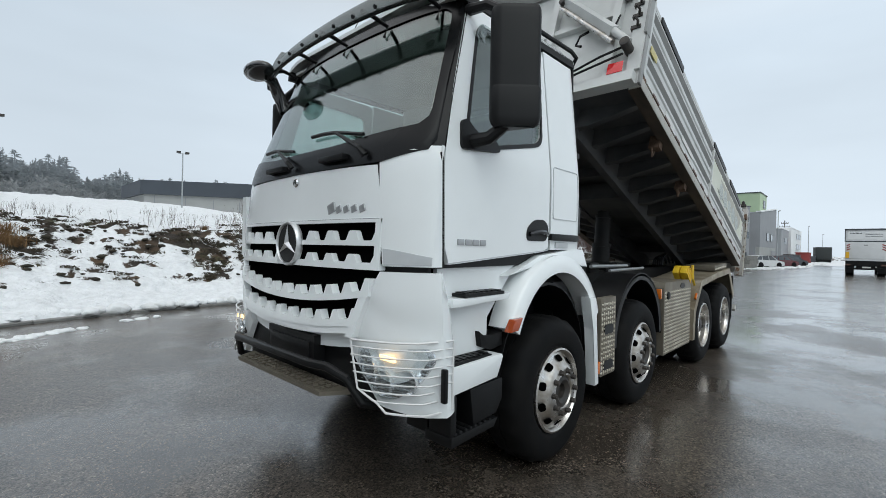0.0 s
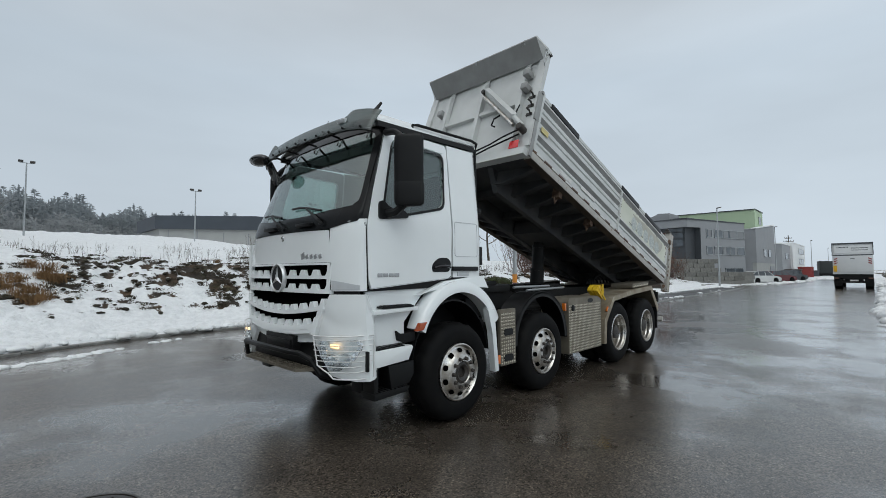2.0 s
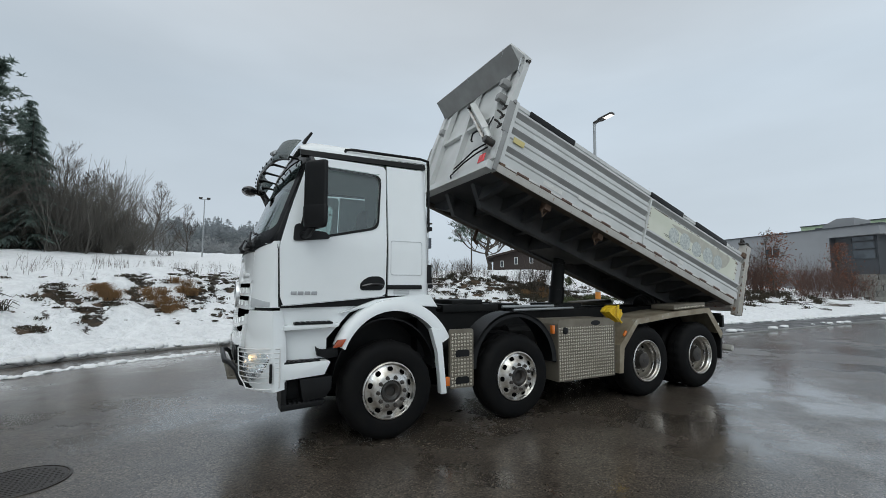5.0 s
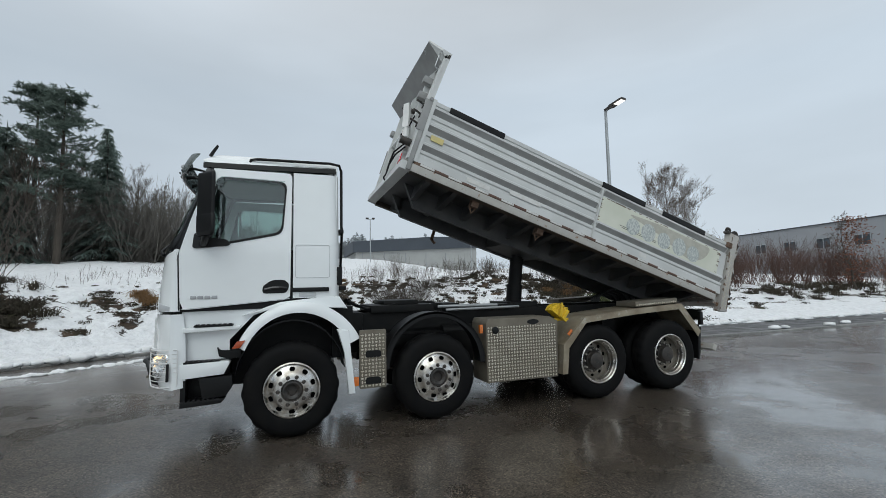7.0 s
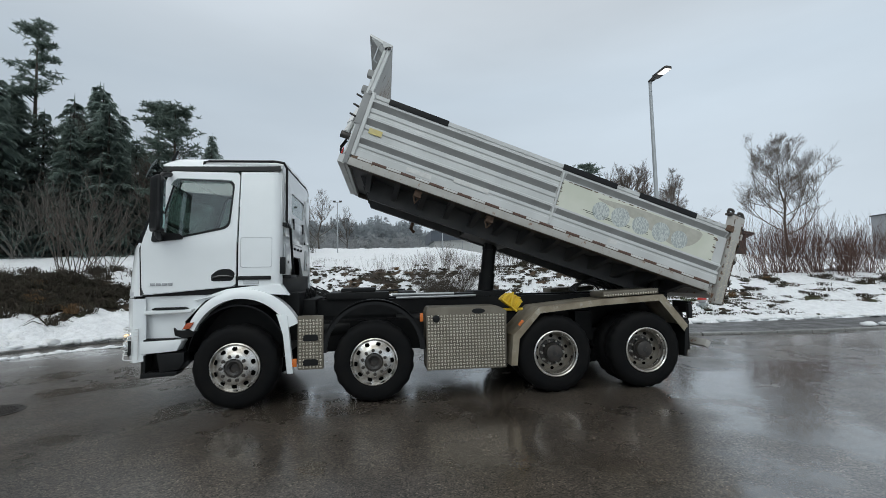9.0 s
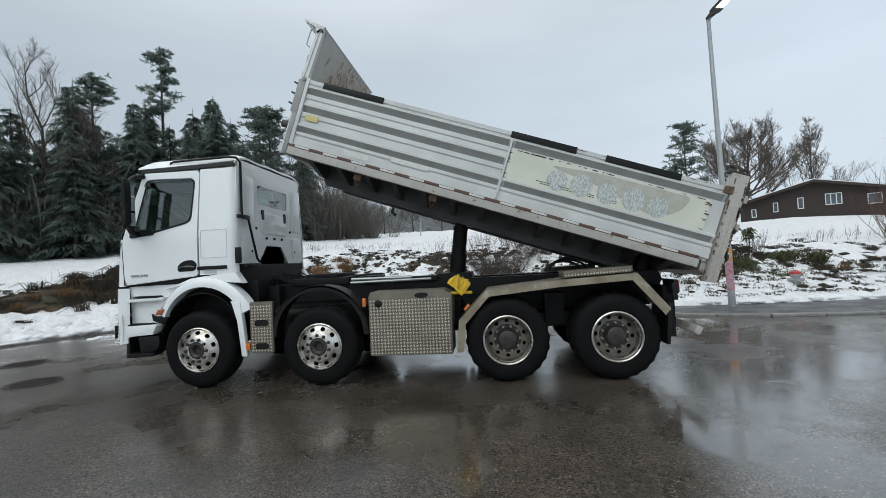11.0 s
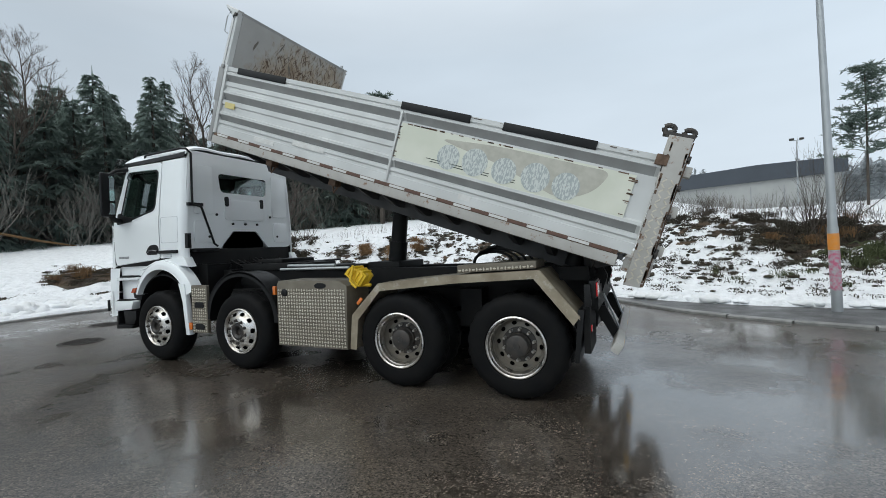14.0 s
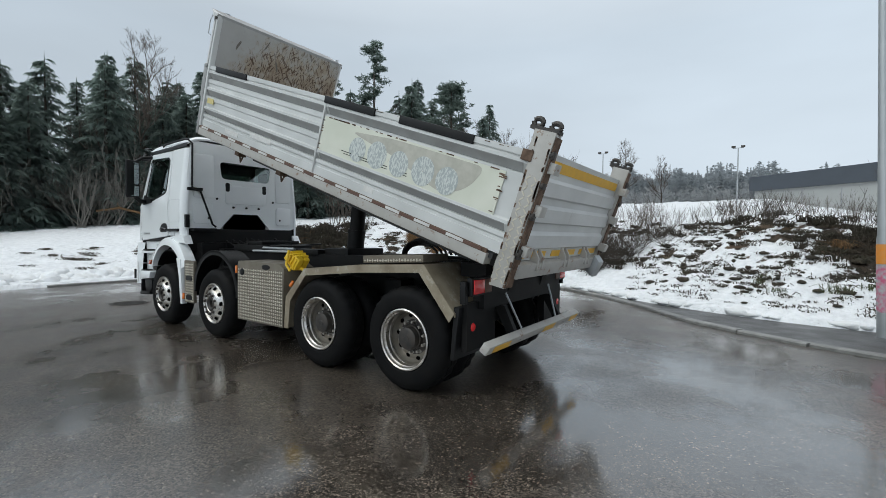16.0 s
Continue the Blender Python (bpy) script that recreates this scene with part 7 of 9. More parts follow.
pieces("latch_pin", bm, M_HUB, head)
bm = B()
for s in (-1, 1):
    y = -1.238 if s < 0 else 1.20
    box(bm, -0.065, -0.004, y - 0.012, y + 0.012, -0.13, 0.42)
    box(bm, -0.10, 0.0, y - 0.016, y + 0.014, 0.42, 0.86)
    tube(bm, [(-0.03, y - 0.03, 0.875), (-0.03, y + 0.05, 0.875)], 0.028, 10)
pieces("corner_edge", bm, M_RIB, head, "grimy dark grey corner edge", bevel=0.004)
bm = B()
box(bm, -0.147, -0.14, -1.09, -0.93, -0.02, 0.10)
part("red_reflector", bm, M_RED, head, bevel=0.004)
bm = B()
tube(bm, [(-0.28, -0.95, 1.63), (-0.30, -0.95, 1.69), (-0.27, -0.90, 1.69), (-0.26, -0.90, 1.63)], 0.010, 6)
tube(bm, [(-0.29, 0.0, 1.63), (-0.31, 0.0, 1.67), (-0.29, 0.02, 1.69), (-0.27, 0.02, 1.64)], 0.010, 6)
tube(bm, [(-0.02, 1.10, 1.57), (-0.02, 1.08, 1.65), (-0.02, 1.12, 1.66), (-0.02, 1.13, 1.57)], 0.010, 6)
pieces("lifting_eye", bm, M_GALV, head)
bm = B()
tube(bm, [(-0.10, -1.235, 1.58), (-0.13, -1.25, 1.50), (-0.13, -1.25, 1.32), (-0.08, -1.24, 1.30)], 0.008, 6)
part("hand_rail", bm, M_GALV, head)

# tailgate
bm = B()
tw = [(-0.02, 0.0), (0.08, 0.0), (0.10, 0.03), (0.22, 0.03), (0.25, 0.0), (0.32, 0.0), (0.34, 0.03), (0.46, 0.03), (0.49, 0.0), (0.55, 0.0), (0.57, 0.03), (0.69, 0.03), (0.72, 0.0), (0.92, 0.0)]
prism(bm, [(5.585 - 0.02 * w + o, w) for w, o in tw] + [(5.51, 0.92), (5.52, -0.02)], "y", -1.13, 1.13)
gate = part("tailgate", bm, M_BED, bed, "ribbed grey tailgate with yellow stripes", smooth=0)
bm = B()
for w0, w1, spans in ((0.78, 0.87, ((-1.1, 1.1),)), (0.0, 0.06, ((-1.1, -0.5), (-0.35, 0.35), (0.5, 1.1)))):
    for y0, y1 in spans:
        prism(bm, [(5.5865 - 0.02 * w0, w0), (5.5865 - 0.02 * w1, w1), (5.59 - 0.02 * w1, w1), (5.59 - 0.02 * w0, w0)], "y", y0, y1)
pieces("yellow_stripe", bm, M_YSTRIP, gate, smooth=0)
bm = B()
box(bm, 5.42, 5.66, -1.16, 1.16, -0.16, -0.03)
for y in (-0.8, -0.1, 0.6):
    prism(bm, [(5.56, -0.08), (5.68, -0.10), (5.66, 0.02), (5.58, 0.10)], "y", y - 0.015, y + 0.015)
    prism(bm, [(5.56, -0.08), (5.68, -0.10), (5.66, 0.02), (5.58, 0.10)], "y", y + 0.10, y + 0.13)
part("tail_sill", bm, M_EDGE, bed, "battered tail sill with latch lugs", bevel=0.006)
bm = B()
prism(bm, [(5.60, -0.20), (5.72, -0.26), (5.74, -0.06), (5.66, 0.0)], "y", 0.92, 1.12)
part("latch_arm", bm, M_GALV, bed, bevel=0.01)


# ---- kerb, covers, snow ridges ----
def along(line, start, step):
    """Places and headings at even steps along a plan line."""
    pts = [Vector(p) for p in line]
    out, need = [], start
    for a, b in zip(pts, pts[1:]):
        ln = (b - a).length
        while need <= ln:
            p = a.lerp(b, need / ln)
            out.append((p.x, p.y, math.degrees(math.atan2(b.y - a.y, b.x - a.x))))
            need += step
        need -= ln
    return out


bm = B()
prism(bm, [(-0.07, 0.0), (0.10, 0.0), (0.10, 0.056), (-0.05, 0.056), (-0.07, 0.04)], "x", -0.49, 0.49)
kerb = tagged(part("kerb", bm, M_KERB, smooth=0), "row of wet grey granite kerb stones", "kerb", kind="structure")
spots = along(KERB_LINE, 0.5, 1.0)
kerb.matrix_basis = pose(spots[0][0], spots[0][1], 0.0, 0, 0, spots[0][2])
inv = kerb.matrix_basis.inverted()
first = None
rnd = random.Random(2)
for x, y, a in spots[1:]:
    m = inv @ pose(x, y, rnd.uniform(-0.006, 0.004), rnd.uniform(-0.5, 0.5), 0, a + rnd.uniform(-0.5, 0.5) + 180)
    m = inv @ pose(x, y, rnd.uniform(-0.006, 0.004), 0, 0, a + rnd.uniform(-0.6, 0.6))
    st = new("kerb_stone", kerb.data)
    st.parent = kerb
    st.matrix_basis = m

for x, y, r in ((-3.08, -0.70, 0.36), (-4.95, 0.75, 0.36)):
    cover = thing("manhole_cover", pose(x, y, 0.0), "round wet cast-iron manhole cover set in the asphalt", "manhole cover", "covers in the road")
    bm = B()
    lathe(bm, [(0.0, 0.006), (r - 0.03, 0.006), (r - 0.028, 0.002)], 40)
    bmesh.ops.transform(bm, matrix=pose(0, 0, 0, 90, 0, 0), verts=bm.verts[:])
    part("lid", bm, M_IRON, cover)
    bm = B()
    for i in range(-7, 8):
        for j in range(-7, 8):
            px, py = i * 0.042, j * 0.042
            if math.hypot(px, py) < r - 0.06:
                box(bm, px - 0.012, px + 0.012, py - 0.012, py + 0.012, 0.004, 0.010)
    part("stud_pattern", bm, M_IRON, cover, smooth=0)
    bm = B()
    lathe(bm, [(r - 0.02, 0.002), (r - 0.018, 0.009), (r, 0.009), (r + 0.004, 0.001)], 40)
    bmesh.ops.transform(bm, matrix=pose(0, 0, 0, 90, 0, 0), verts=bm.verts[:])
    part("rim", bm, M_IRON, cover)


def lumps(name, places, label, category, seed=1, material=None):
    """Heaped snow: joined uneven lumps."""
    rnd = random.Random(seed)
    unit = bmesh.new()
    bmesh.ops.create_icosphere(unit, subdivisions=2, radius=1.0)
    base = [v.co.copy() for v in unit.verts]
    tri = [tuple(v.index for v in f.verts) for f in unit.faces]
    unit.free()
    vs, fs = [], []
    for x, y, z, r, flat in places:
        o = len(vs)
        q = Vector((rnd.uniform(0, 50), rnd.uniform(0, 50), rnd.uniform(0, 50)))
        sx, sy = r * rnd.uniform(0.8, 1.35), r * rnd.uniform(0.8, 1.35)
        for c in base:
            k = 1 + 0.45 * noise.noise(c * 1.7 + q) + 0.2 * noise.noise(c * 4 + q)
            vs.append((x + c.x * sx * k, y + c.y * sy * k, z + c.z * r * flat * k))
        fs += [tuple(i + o for i in t) for t in tri]
    me = bpy.data.meshes.new(name)
    me.from_pydata(vs, [], fs)
    for p in me.polygons:
        p.use_smooth = True
    me.materials.append(material or M_PILE)
    return tagged(new(name, me), label, category, kind="stuff")


rnd = random.Random(11)
pl = []
for x, y, a in along([(-7.4, -7), (-8.4, -3.5), (-8.7, -0.5), (-8.75, 1.5), (-8.2, 3.4), (-6.9, 5.5)], 0, 0.045):
    k = rnd.random()
    off = rnd.uniform(0.0, 0.9)
    t = radians(a + 90)
    pl.append((x + math.cos(t) * off, y + math.sin(t) * off, 0.03 + 0.22 * off, rnd.uniform(0.06, 0.26), rnd.uniform(0.5, 1.0)))
lumps("snow_bank", pl, "heaped dirty-white ploughed snow along the road edge", "snow", 3)
pl = []
for x, y, a in along([(9.2, -6.6), (10.0, -5.5), (12, -5.0), (17, -4.7), (30, -4.9), (48, -5.1), (70, -5.0), (95, -5.2)], 0, 0.07):
    off = rnd.uniform(-1.7, 0.1)
    pl.append((x + rnd.uniform(-0.1, 0.1), y + off, 0.02 + 0.14 * -off, rnd.uniform(0.1, 0.34), rnd.uniform(0.4, 0.8)))
lumps("snow_bank", pl, "heaped ploughed snow along the straight road edge", "snow", 4)
pl = []
for x, y, a in along([(-6.3, 3.6), (-5.6, 4.6), (-4.5, 5.3), (-3.4, 6.2), (-2.4, 6.6), (-1.6, 6.95)], 0, 0.035):
    if rnd.random() < 0.85:
        pl.append((x + rnd.gauss(0, 0.05), y + rnd.gauss(0, 0.07), 0.0, rnd.uniform(0.04, 0.12), rnd.uniform(0.25, 0.5)))
for x, y in ((-0.85, 7.45), (-0.6, 7.5), (-0.3, 7.62)):
    pl.append((x, y, 0.0, 0.09, 0.5))
for x, y, a in along(KERB_LINE, 3, 0.16):
    if x < 2.6 and y > 3:
        t = radians(a + 90)
        o = rnd.uniform(-0.02, 0.35)
        pl.append((x + math.cos(t) * o, y + math.sin(t) * o, 0.10, rnd.uniform(0.08, 0.2), rnd.uniform(0.4, 0.7)))
    elif x > 14 and rnd.random() < 0.12:
        pl.append((x, y + rnd.uniform(-0.1, 0.4), 0.1, rnd.uniform(0.06, 0.16), 0.5))
lumps("snow_ridge", pl, "thin ridge of slush and snow lumps at the kerb", "snow", 5)
pl = []
for x, y, a in along(SNOW_EDGE, 0, 0.12):
    pl.append((x + rnd.uniform(-0.05, 0.05), y + rnd.uniform(0.1, 0.5), 0.10, rnd.uniform(0.08, 0.22), rnd.uniform(0.3, 0.6)))
lumps("snow_edge", pl, "soft snow edge beside the pavement", "snow", 6)


# ---- plants ----
def ribbon(vs, fs, pts, w0, w1, up):
    """A thin blade along points."""
    o = len(vs)
    n = len(pts)
    for i, p in enumerate(pts):
        d = (pts[min(i + 1, n - 1)] - pts[max(i - 1, 0)]).normalized()
        s = d.cross(up)
        s = s.normalized() if s.length > 1e-5 else Vector((1, 0, 0))
        w = lerp(w0, w1, i / (n - 1))
        vs += [tuple(p - s * w), tuple(p + s * w)]
    for i in range(n - 1):
        a = o + 2 * i
        fs.append((a, a + 1, a + 3, a + 2))


def twig_mesh(vs, fs, p, d, r, length, depth, rnd, spread=0.6, seg=4, kink=0.25, ratio=0.68, kids=3, up=0.12, sprays=0):
    """Branches of a bare tree, tapered, ever finer."""
    n = 3 if depth > 1 else 2
    pts, q = [p], d.normalized()
    for i in range(n):
        q = (q + Vector((rnd.uniform(-1, 1), rnd.uniform(-1, 1), rnd.uniform(-0.6, 1))) * kink + Vector((0, 0, up))).normalized()
        pts.append(pts[-1] + q * length / n)
    o = len(vs)
    sg = seg if depth > 1 else 3
    for i, c in enumerate(pts):
        t = (pts[min(i + 1, n)] - pts[max(i - 1, 0)]).normalized()
        a = t.orthogonal().normalized()
        b = t.cross(a)
        rr = lerp(r, r * 0.6, i / n)
        for k in range(sg):
            an = 2 * math.pi * k / sg
            vs.append(tuple(c + (a * math.cos(an) + b * math.sin(an)) * rr))
    for i in range(n):
        for k in range(sg):
            a, b = o + i * sg + k, o + i * sg + (k + 1) % sg
            fs.append((a, b, b + sg, a + sg))
    if depth == 0:
        for k in range(sprays):
            c = pts[0].lerp(pts[n], rnd.uniform(0.3, 1.0))
            e = (q + Vector((rnd.gauss(0, 0.6), rnd.gauss(0, 0.6), rnd.gauss(0.1, 0.5)))).normalized()
            ribbon(vs, fs, [c, c + e * length * rnd.uniform(0.35, 0.8)], max(r * 0.4, 0.004), 0.003, e.orthogonal())
        return
    for k in range(kids):
        t = rnd.uniform(0.35, 1.0) if k else 1.0
        i = min(n - 1, int(t * n))
        c = pts[i].lerp(pts[i + 1], t * n - i)
        side_way = Vector((rnd.uniform(-1, 1), rnd.uniform(-1, 1), rnd.uniform(-0.3, 0.7)))
        twig_mesh(vs, fs, c, (q + side_way * spread * (0.6 if k == 0 else 1.2)).normalized(), r * (0.5 if k else 0.66), length * ratio * rnd.uniform(0.8, 1.15), depth - 1, rnd, spread, seg, kink, ratio, kids, up, sprays)


def mesh_of(name, vs, fs, material, smooth=False):
    me = bpy.data.meshes.new(name)
    me.from_pydata(vs, [], fs)
    if smooth:
        for p in me.polygons:
            p.use_smooth = True
    me.materials.append(material)
    return me


def bare_tree(seed, height, trunk_r, spread=0.65, depth=3, fork=0.22, reach=0.34, limbs=16, sprays=4):
    """A leafless tree: a leader that tapers to the top, limbs all the way up, each forking ever finer."""
    rnd = random.Random(seed)
    vs, fs = [], []
    line, p = [(0, 0, -0.3), (0, 0, 0.05)], Vector((0, 0, 0))
    for k in range(1, 7):
        p = Vector((p.x + rnd.gauss(0, 0.02) * height, p.y + rnd.gauss(0, 0.02) * height, height * 0.93 * k / 6))
        line.append(tuple(p))
    bm = B()
    tube(bm, line, [trunk_r * 1.5, trunk_r * 1.2] + [trunk_r * (1.05 - 0.96 * k / 6) for k in range(1, 7)], 10)
    for k in range(limbs):
        t = (k + rnd.random() * 0.6) / limbs
        z = lerp(fork, 0.92, t)
        f = z / 0.93 * 6
        i = min(5, int(f))
        base = Vector(line[1 + i]).lerp(Vector(line[2 + i]), f - i)
        a = k * 2.4 + rnd.uniform(-0.5, 0.5)
        d = Vector((math.cos(a) * spread, math.sin(a) * spread, 0.35 + 0.75 * t))
        twig_mesh(vs, fs, base, d, max(0.012, trunk_r * (0.42 - 0.3 * t)), height * reach * (1 - 0.62 * t) * rnd.uniform(0.75, 1.1) * 0.62, depth, rnd, 0.7, 5, 0.2, 0.66, 4, 0.05, sprays)
    return bm, mesh_of("crown", vs, fs, M_TWIG, True)


def plant_tree(bm_or_me, crown_me, at, label, category, name="tree", trunk_material=None, group=""):
    t = thing(name, at, label, category, group)
    me = bpy.data.meshes.new("trunk") if not isinstance(bm_or_me, bpy.types.Mesh) else bm_or_me
    if me is not bm_or_me:
        finish(me, bm_or_me, 40)
        me.materials.append(trunk_material or M_BARK)
    tr = new("trunk", me)
    tr.parent = t
    cr = new("crown", crown_me)
    cr.parent = t
    return t


def conifer(seed, height, width, material, first=0.12, droop=0.35, dense=1.0, name="crown"):
    """Whorls of drooping boughs, each a spray of needle blades."""
    rnd = random.Random(seed)
    vs, fs = [], []
    up = Vector((0, 0, 1))
    z = height * first
    while z < height * 0.985:
        t = (z - height * first) / (height * (1 - first))
        reach = width * (1 - t) ** 0.8 * rnd.uniform(0.75, 1.15) + 0.18
        for k in range(max(6, int((11 - 3 * t) * dense))):
            a = rnd.uniform(0, 2 * math.pi)
            d = Vector((math.cos(a), math.sin(a), 0))
            r = reach * rnd.uniform(0.55, 1.1)
            base = Vector((0, 0, z + rnd.uniform(-0.2, 0.2)))
            tip = base + d * r + up * (-droop * r + 0.12 * r)
            mid = base + d * r * 0.55 + up * (-droop * r * 0.35 + 0.1 * r)
            pts = [base, mid, tip]
            ribbon(vs, fs, pts, 0.07 + 0.04 * r, 0.02, up)
            n = max(7, int(10 + 10 * r * dense))
            for j in range(n):
                f = rnd.uniform(0.2, 1.0)
                c = base.lerp(mid, f * 2) if f < 0.5 else mid.lerp(tip, f * 2 - 1)
                b = a + rnd.choice((-1, 1)) * rnd.uniform(0.5, 1.1)
                e = Vector((math.cos(b), math.sin(b), rnd.uniform(-0.75, -0.05)))
                ln = (0.22 + 0.34 * r * (1.15 - f)) * rnd.uniform(0.7, 1.3)
                ribbon(vs, fs, [c, c + e * ln * 0.6 + up * 0.03, c + e * ln + up * -0.06], 0.062, 0.012, d.cross(e) if rnd.random() < 0.5 else up)
        z += height * (0.018 + 0.02 * (1 - t)) / dense + 0.05
    ribbon(vs, fs, [Vector((0, 0, height * 0.96)), Vector((0, 0, height * 1.03))], 0.05, 0.01, Vector((1, 0, 0)))
    return mesh_of(name, vs, fs, material)


def pine(seed, height, width, tufted=17):
    """A tall pine: bare lower stem, open layered crown of tufts."""
    rnd = random.Random(seed)
    vs, fs = [], []
    up = Vector((0, 0, 1))
    for k in range(44):
        t = rnd.uniform(0.0, 1.0)
        z = height * lerp(0.35, 1.0, t)
        a = rnd.uniform(0, 2 * math.pi)
        r = width * (1.05 - 0.72 * t) * rnd.uniform(0.55, 1.0)
        tip = Vector((math.cos(a) * r, math.sin(a) * r, z + rnd.uniform(-0.1, 0.35) * r * 0.4))
        ribbon(vs, fs, [Vector((0, 0, z - 0.1 * r)), tip * 0.5 + Vector((0, 0, z * 0.5)), tip], 0.06, 0.03, up)
        for q in range(tufted):
            c = Vector((0, 0, z)).lerp(tip, rnd.uniform(0.3, 1.05)) + Vector((rnd.gauss(0, 0.28), rnd.gauss(0, 0.28), rnd.gauss(0.08, 0.12)))
            for j in range(15):
                d = Vector((rnd.gauss(0, 1), rnd.gauss(0, 1), rnd.gauss(0.25, 0.5))).normalized()
                ribbon(vs, fs, [c + d * 0.03, c + d * rnd.uniform(0.14, 0.36)], 0.032, 0.012, Vector((rnd.gauss(0, 1), rnd.gauss(0, 1), rnd.gauss(0, 1))))
    return mesh_of("crown", vs, fs, M_PINE)


def stem(height, r):
    bm = B()
    tube(bm, [(0, 0, -0.4), (0, 0, 0.1), (0.03, 0.02, height * 0.5), (0, 0, height * 0.97)], [r * 1.4, r, r * 0.65, 0.03], 8)
    me = bpy.data.meshes.new("trunk")
    finish(me, bm, 40)
    me.materials.append(M_BARK)
    return me


def on_ground(x, y, turn=0, scale=1.0, sink=0.05):
    return pose(x, y, ground_height(x, y) - sink, 0, 0, turn) @ Matrix.Diagonal((scale, scale, scale, 1))


FIRS = [(stem(11, 0.16), conifer(21, 11, 3.1, M_NEEDLE, 0.06, 0.35, 0.92)), (stem(11.5, 0.17), conifer(22, 11.5, 2.8, M_NEEDLE, 0.04, 0.5, 0.9)), (stem(9.8, 0.15), conifer(23, 9.8, 3.2, M_NEEDLE, 0.05, 0.3, 0.9))]
EDGE = [(-24, -22), (-27, -10), (-28.5, -2), (-29, 6), (-27.8, 13), (-24.8, 19.5), (-20, 25), (-15.5, 28.5)]
rnd = random.Random(31)
for row, back in enumerate((0.0, 2.4, 5.2, 8.6)):
    for x, y, a in along(EDGE, 0.7 + row, 2.1 + 0.25 * row):
        t = radians(a + 90)
        px, py = x + math.cos(t) * (back + rnd.uniform(-0.8, 1.2)) + rnd.uniform(-0.9, 0.9), y + math.sin(t) * (back + rnd.uniform(-0.8, 1.2)) + rnd.uniform(-0.9, 0.9)
        if row == 0 and rnd.random() < 0.1:
            continue
        st, cr = FIRS[rnd.randrange(3)]
        sc = rnd.uniform(0.7, 1.1) + 0.08 * row
        if px > -18:
            sc *= 0.72
        plant_tree(st, cr, on_ground(px, py, rnd.uniform(0, 360), sc), "dense dark green fir at the forest edge", "tree", "fir_tree", group="firs of the forest edge")
for x, y, h, sd in ((-21.8, 25.8, 16.0, 51), (-12.8, 25.8, 10.5, 52), (-16.0, 30.2, 12.0, 54), (-24.3, 22.0, 13.0, 55), (18.2, 26.4, 7.6, 53)):
    plant_tree(stem(h, 0.2 if h > 10 else 0.075), pine(sd, h, 3.0 if h > 10 else 1.9, 17 if h > 10 else 7), on_ground(x, y), "tall pine with an open layered crown", "tree", "pine_tree")
for x, y, sc, k in ((-17.1, 25.8, 1.1, 2), (-11.4, 28.6, 0.75, 0), (-12.4, 31.5, 0.85, 1), (-18.6, 24.4, 0.8, 1), (-26.0, 15.6, 1.05, 1), (-22.8, 19.0, 0.8, 0)):
    st, cr = FIRS[k]
    plant_tree(st, cr, on_ground(x, y, 40 * k, sc), "dark green fir standing before the wood", "tree", "fir_tree")

BARES = [bare_tree(61, 11, 0.15), bare_tree(62, 12, 0.16, 0.55), bare_tree(63, 10, 0.13, 0.8)]
BARE_TR = []
for bmx, cr in BARES:
    me = bpy.data.meshes.new("trunk")
    finish(me, bmx, 40)
    me.materials.append(M_BARK)
    BARE_TR.append((me, cr))
rnd = random.Random(71)
for x, y, sc in ((-25.4, 19.2, 1.15), (-23.4, 21.5, 0.95), (-15.0, 27.0, 0.75), (-13.6, 29.6, 0.72), (-10.6, 31.0, 0.62), (-9.2, 32.6, 0.58), (-8.4, 36.0, 0.55), (-7.4, 40.0, 0.5),
                 (-29.0, 9.0, 1.1), (-8.0, 62.0, 0.8), (-5.0, 74.0, 0.8), (-14.2, 33.0, 0.75), (-11.8, 30.2, 0.6), (-18.8, 27.0, 0.85)):
    me, cr = BARE_TR[rnd.randrange(3)]
    plant_tree(me, cr, on_ground(x, y, rnd.uniform(0, 360), sc), "leafless grey deciduous tree at the wood's edge", "tree", "bare_tree", group="bare trees at the wood")
for x, y, h, r, sd, sp, fork, reach, limbs, lab in ((39.5, 29.5, 10.4, 0.14, 81, 1.15, 0.2, 0.5, 22, "leafless slender tree on the snowy bank"), (32.7, 45.0, 10.2, 0.34, 82, 1.7, 0.26, 0.62, 26, "old leafless oak with a broad gnarled crown"), (38.5, 44.0, 10.5, 0.16, 83, 0.7, 0.2, 0.4, 16, "leafless tree beside the old oak")):
    bmx, cr = bare_tree(sd, h, r, sp, 4, fork, reach, limbs, 3)
    plant_tree(bmx, cr, on_ground(x, y), lab, "tree", "bare_tree")

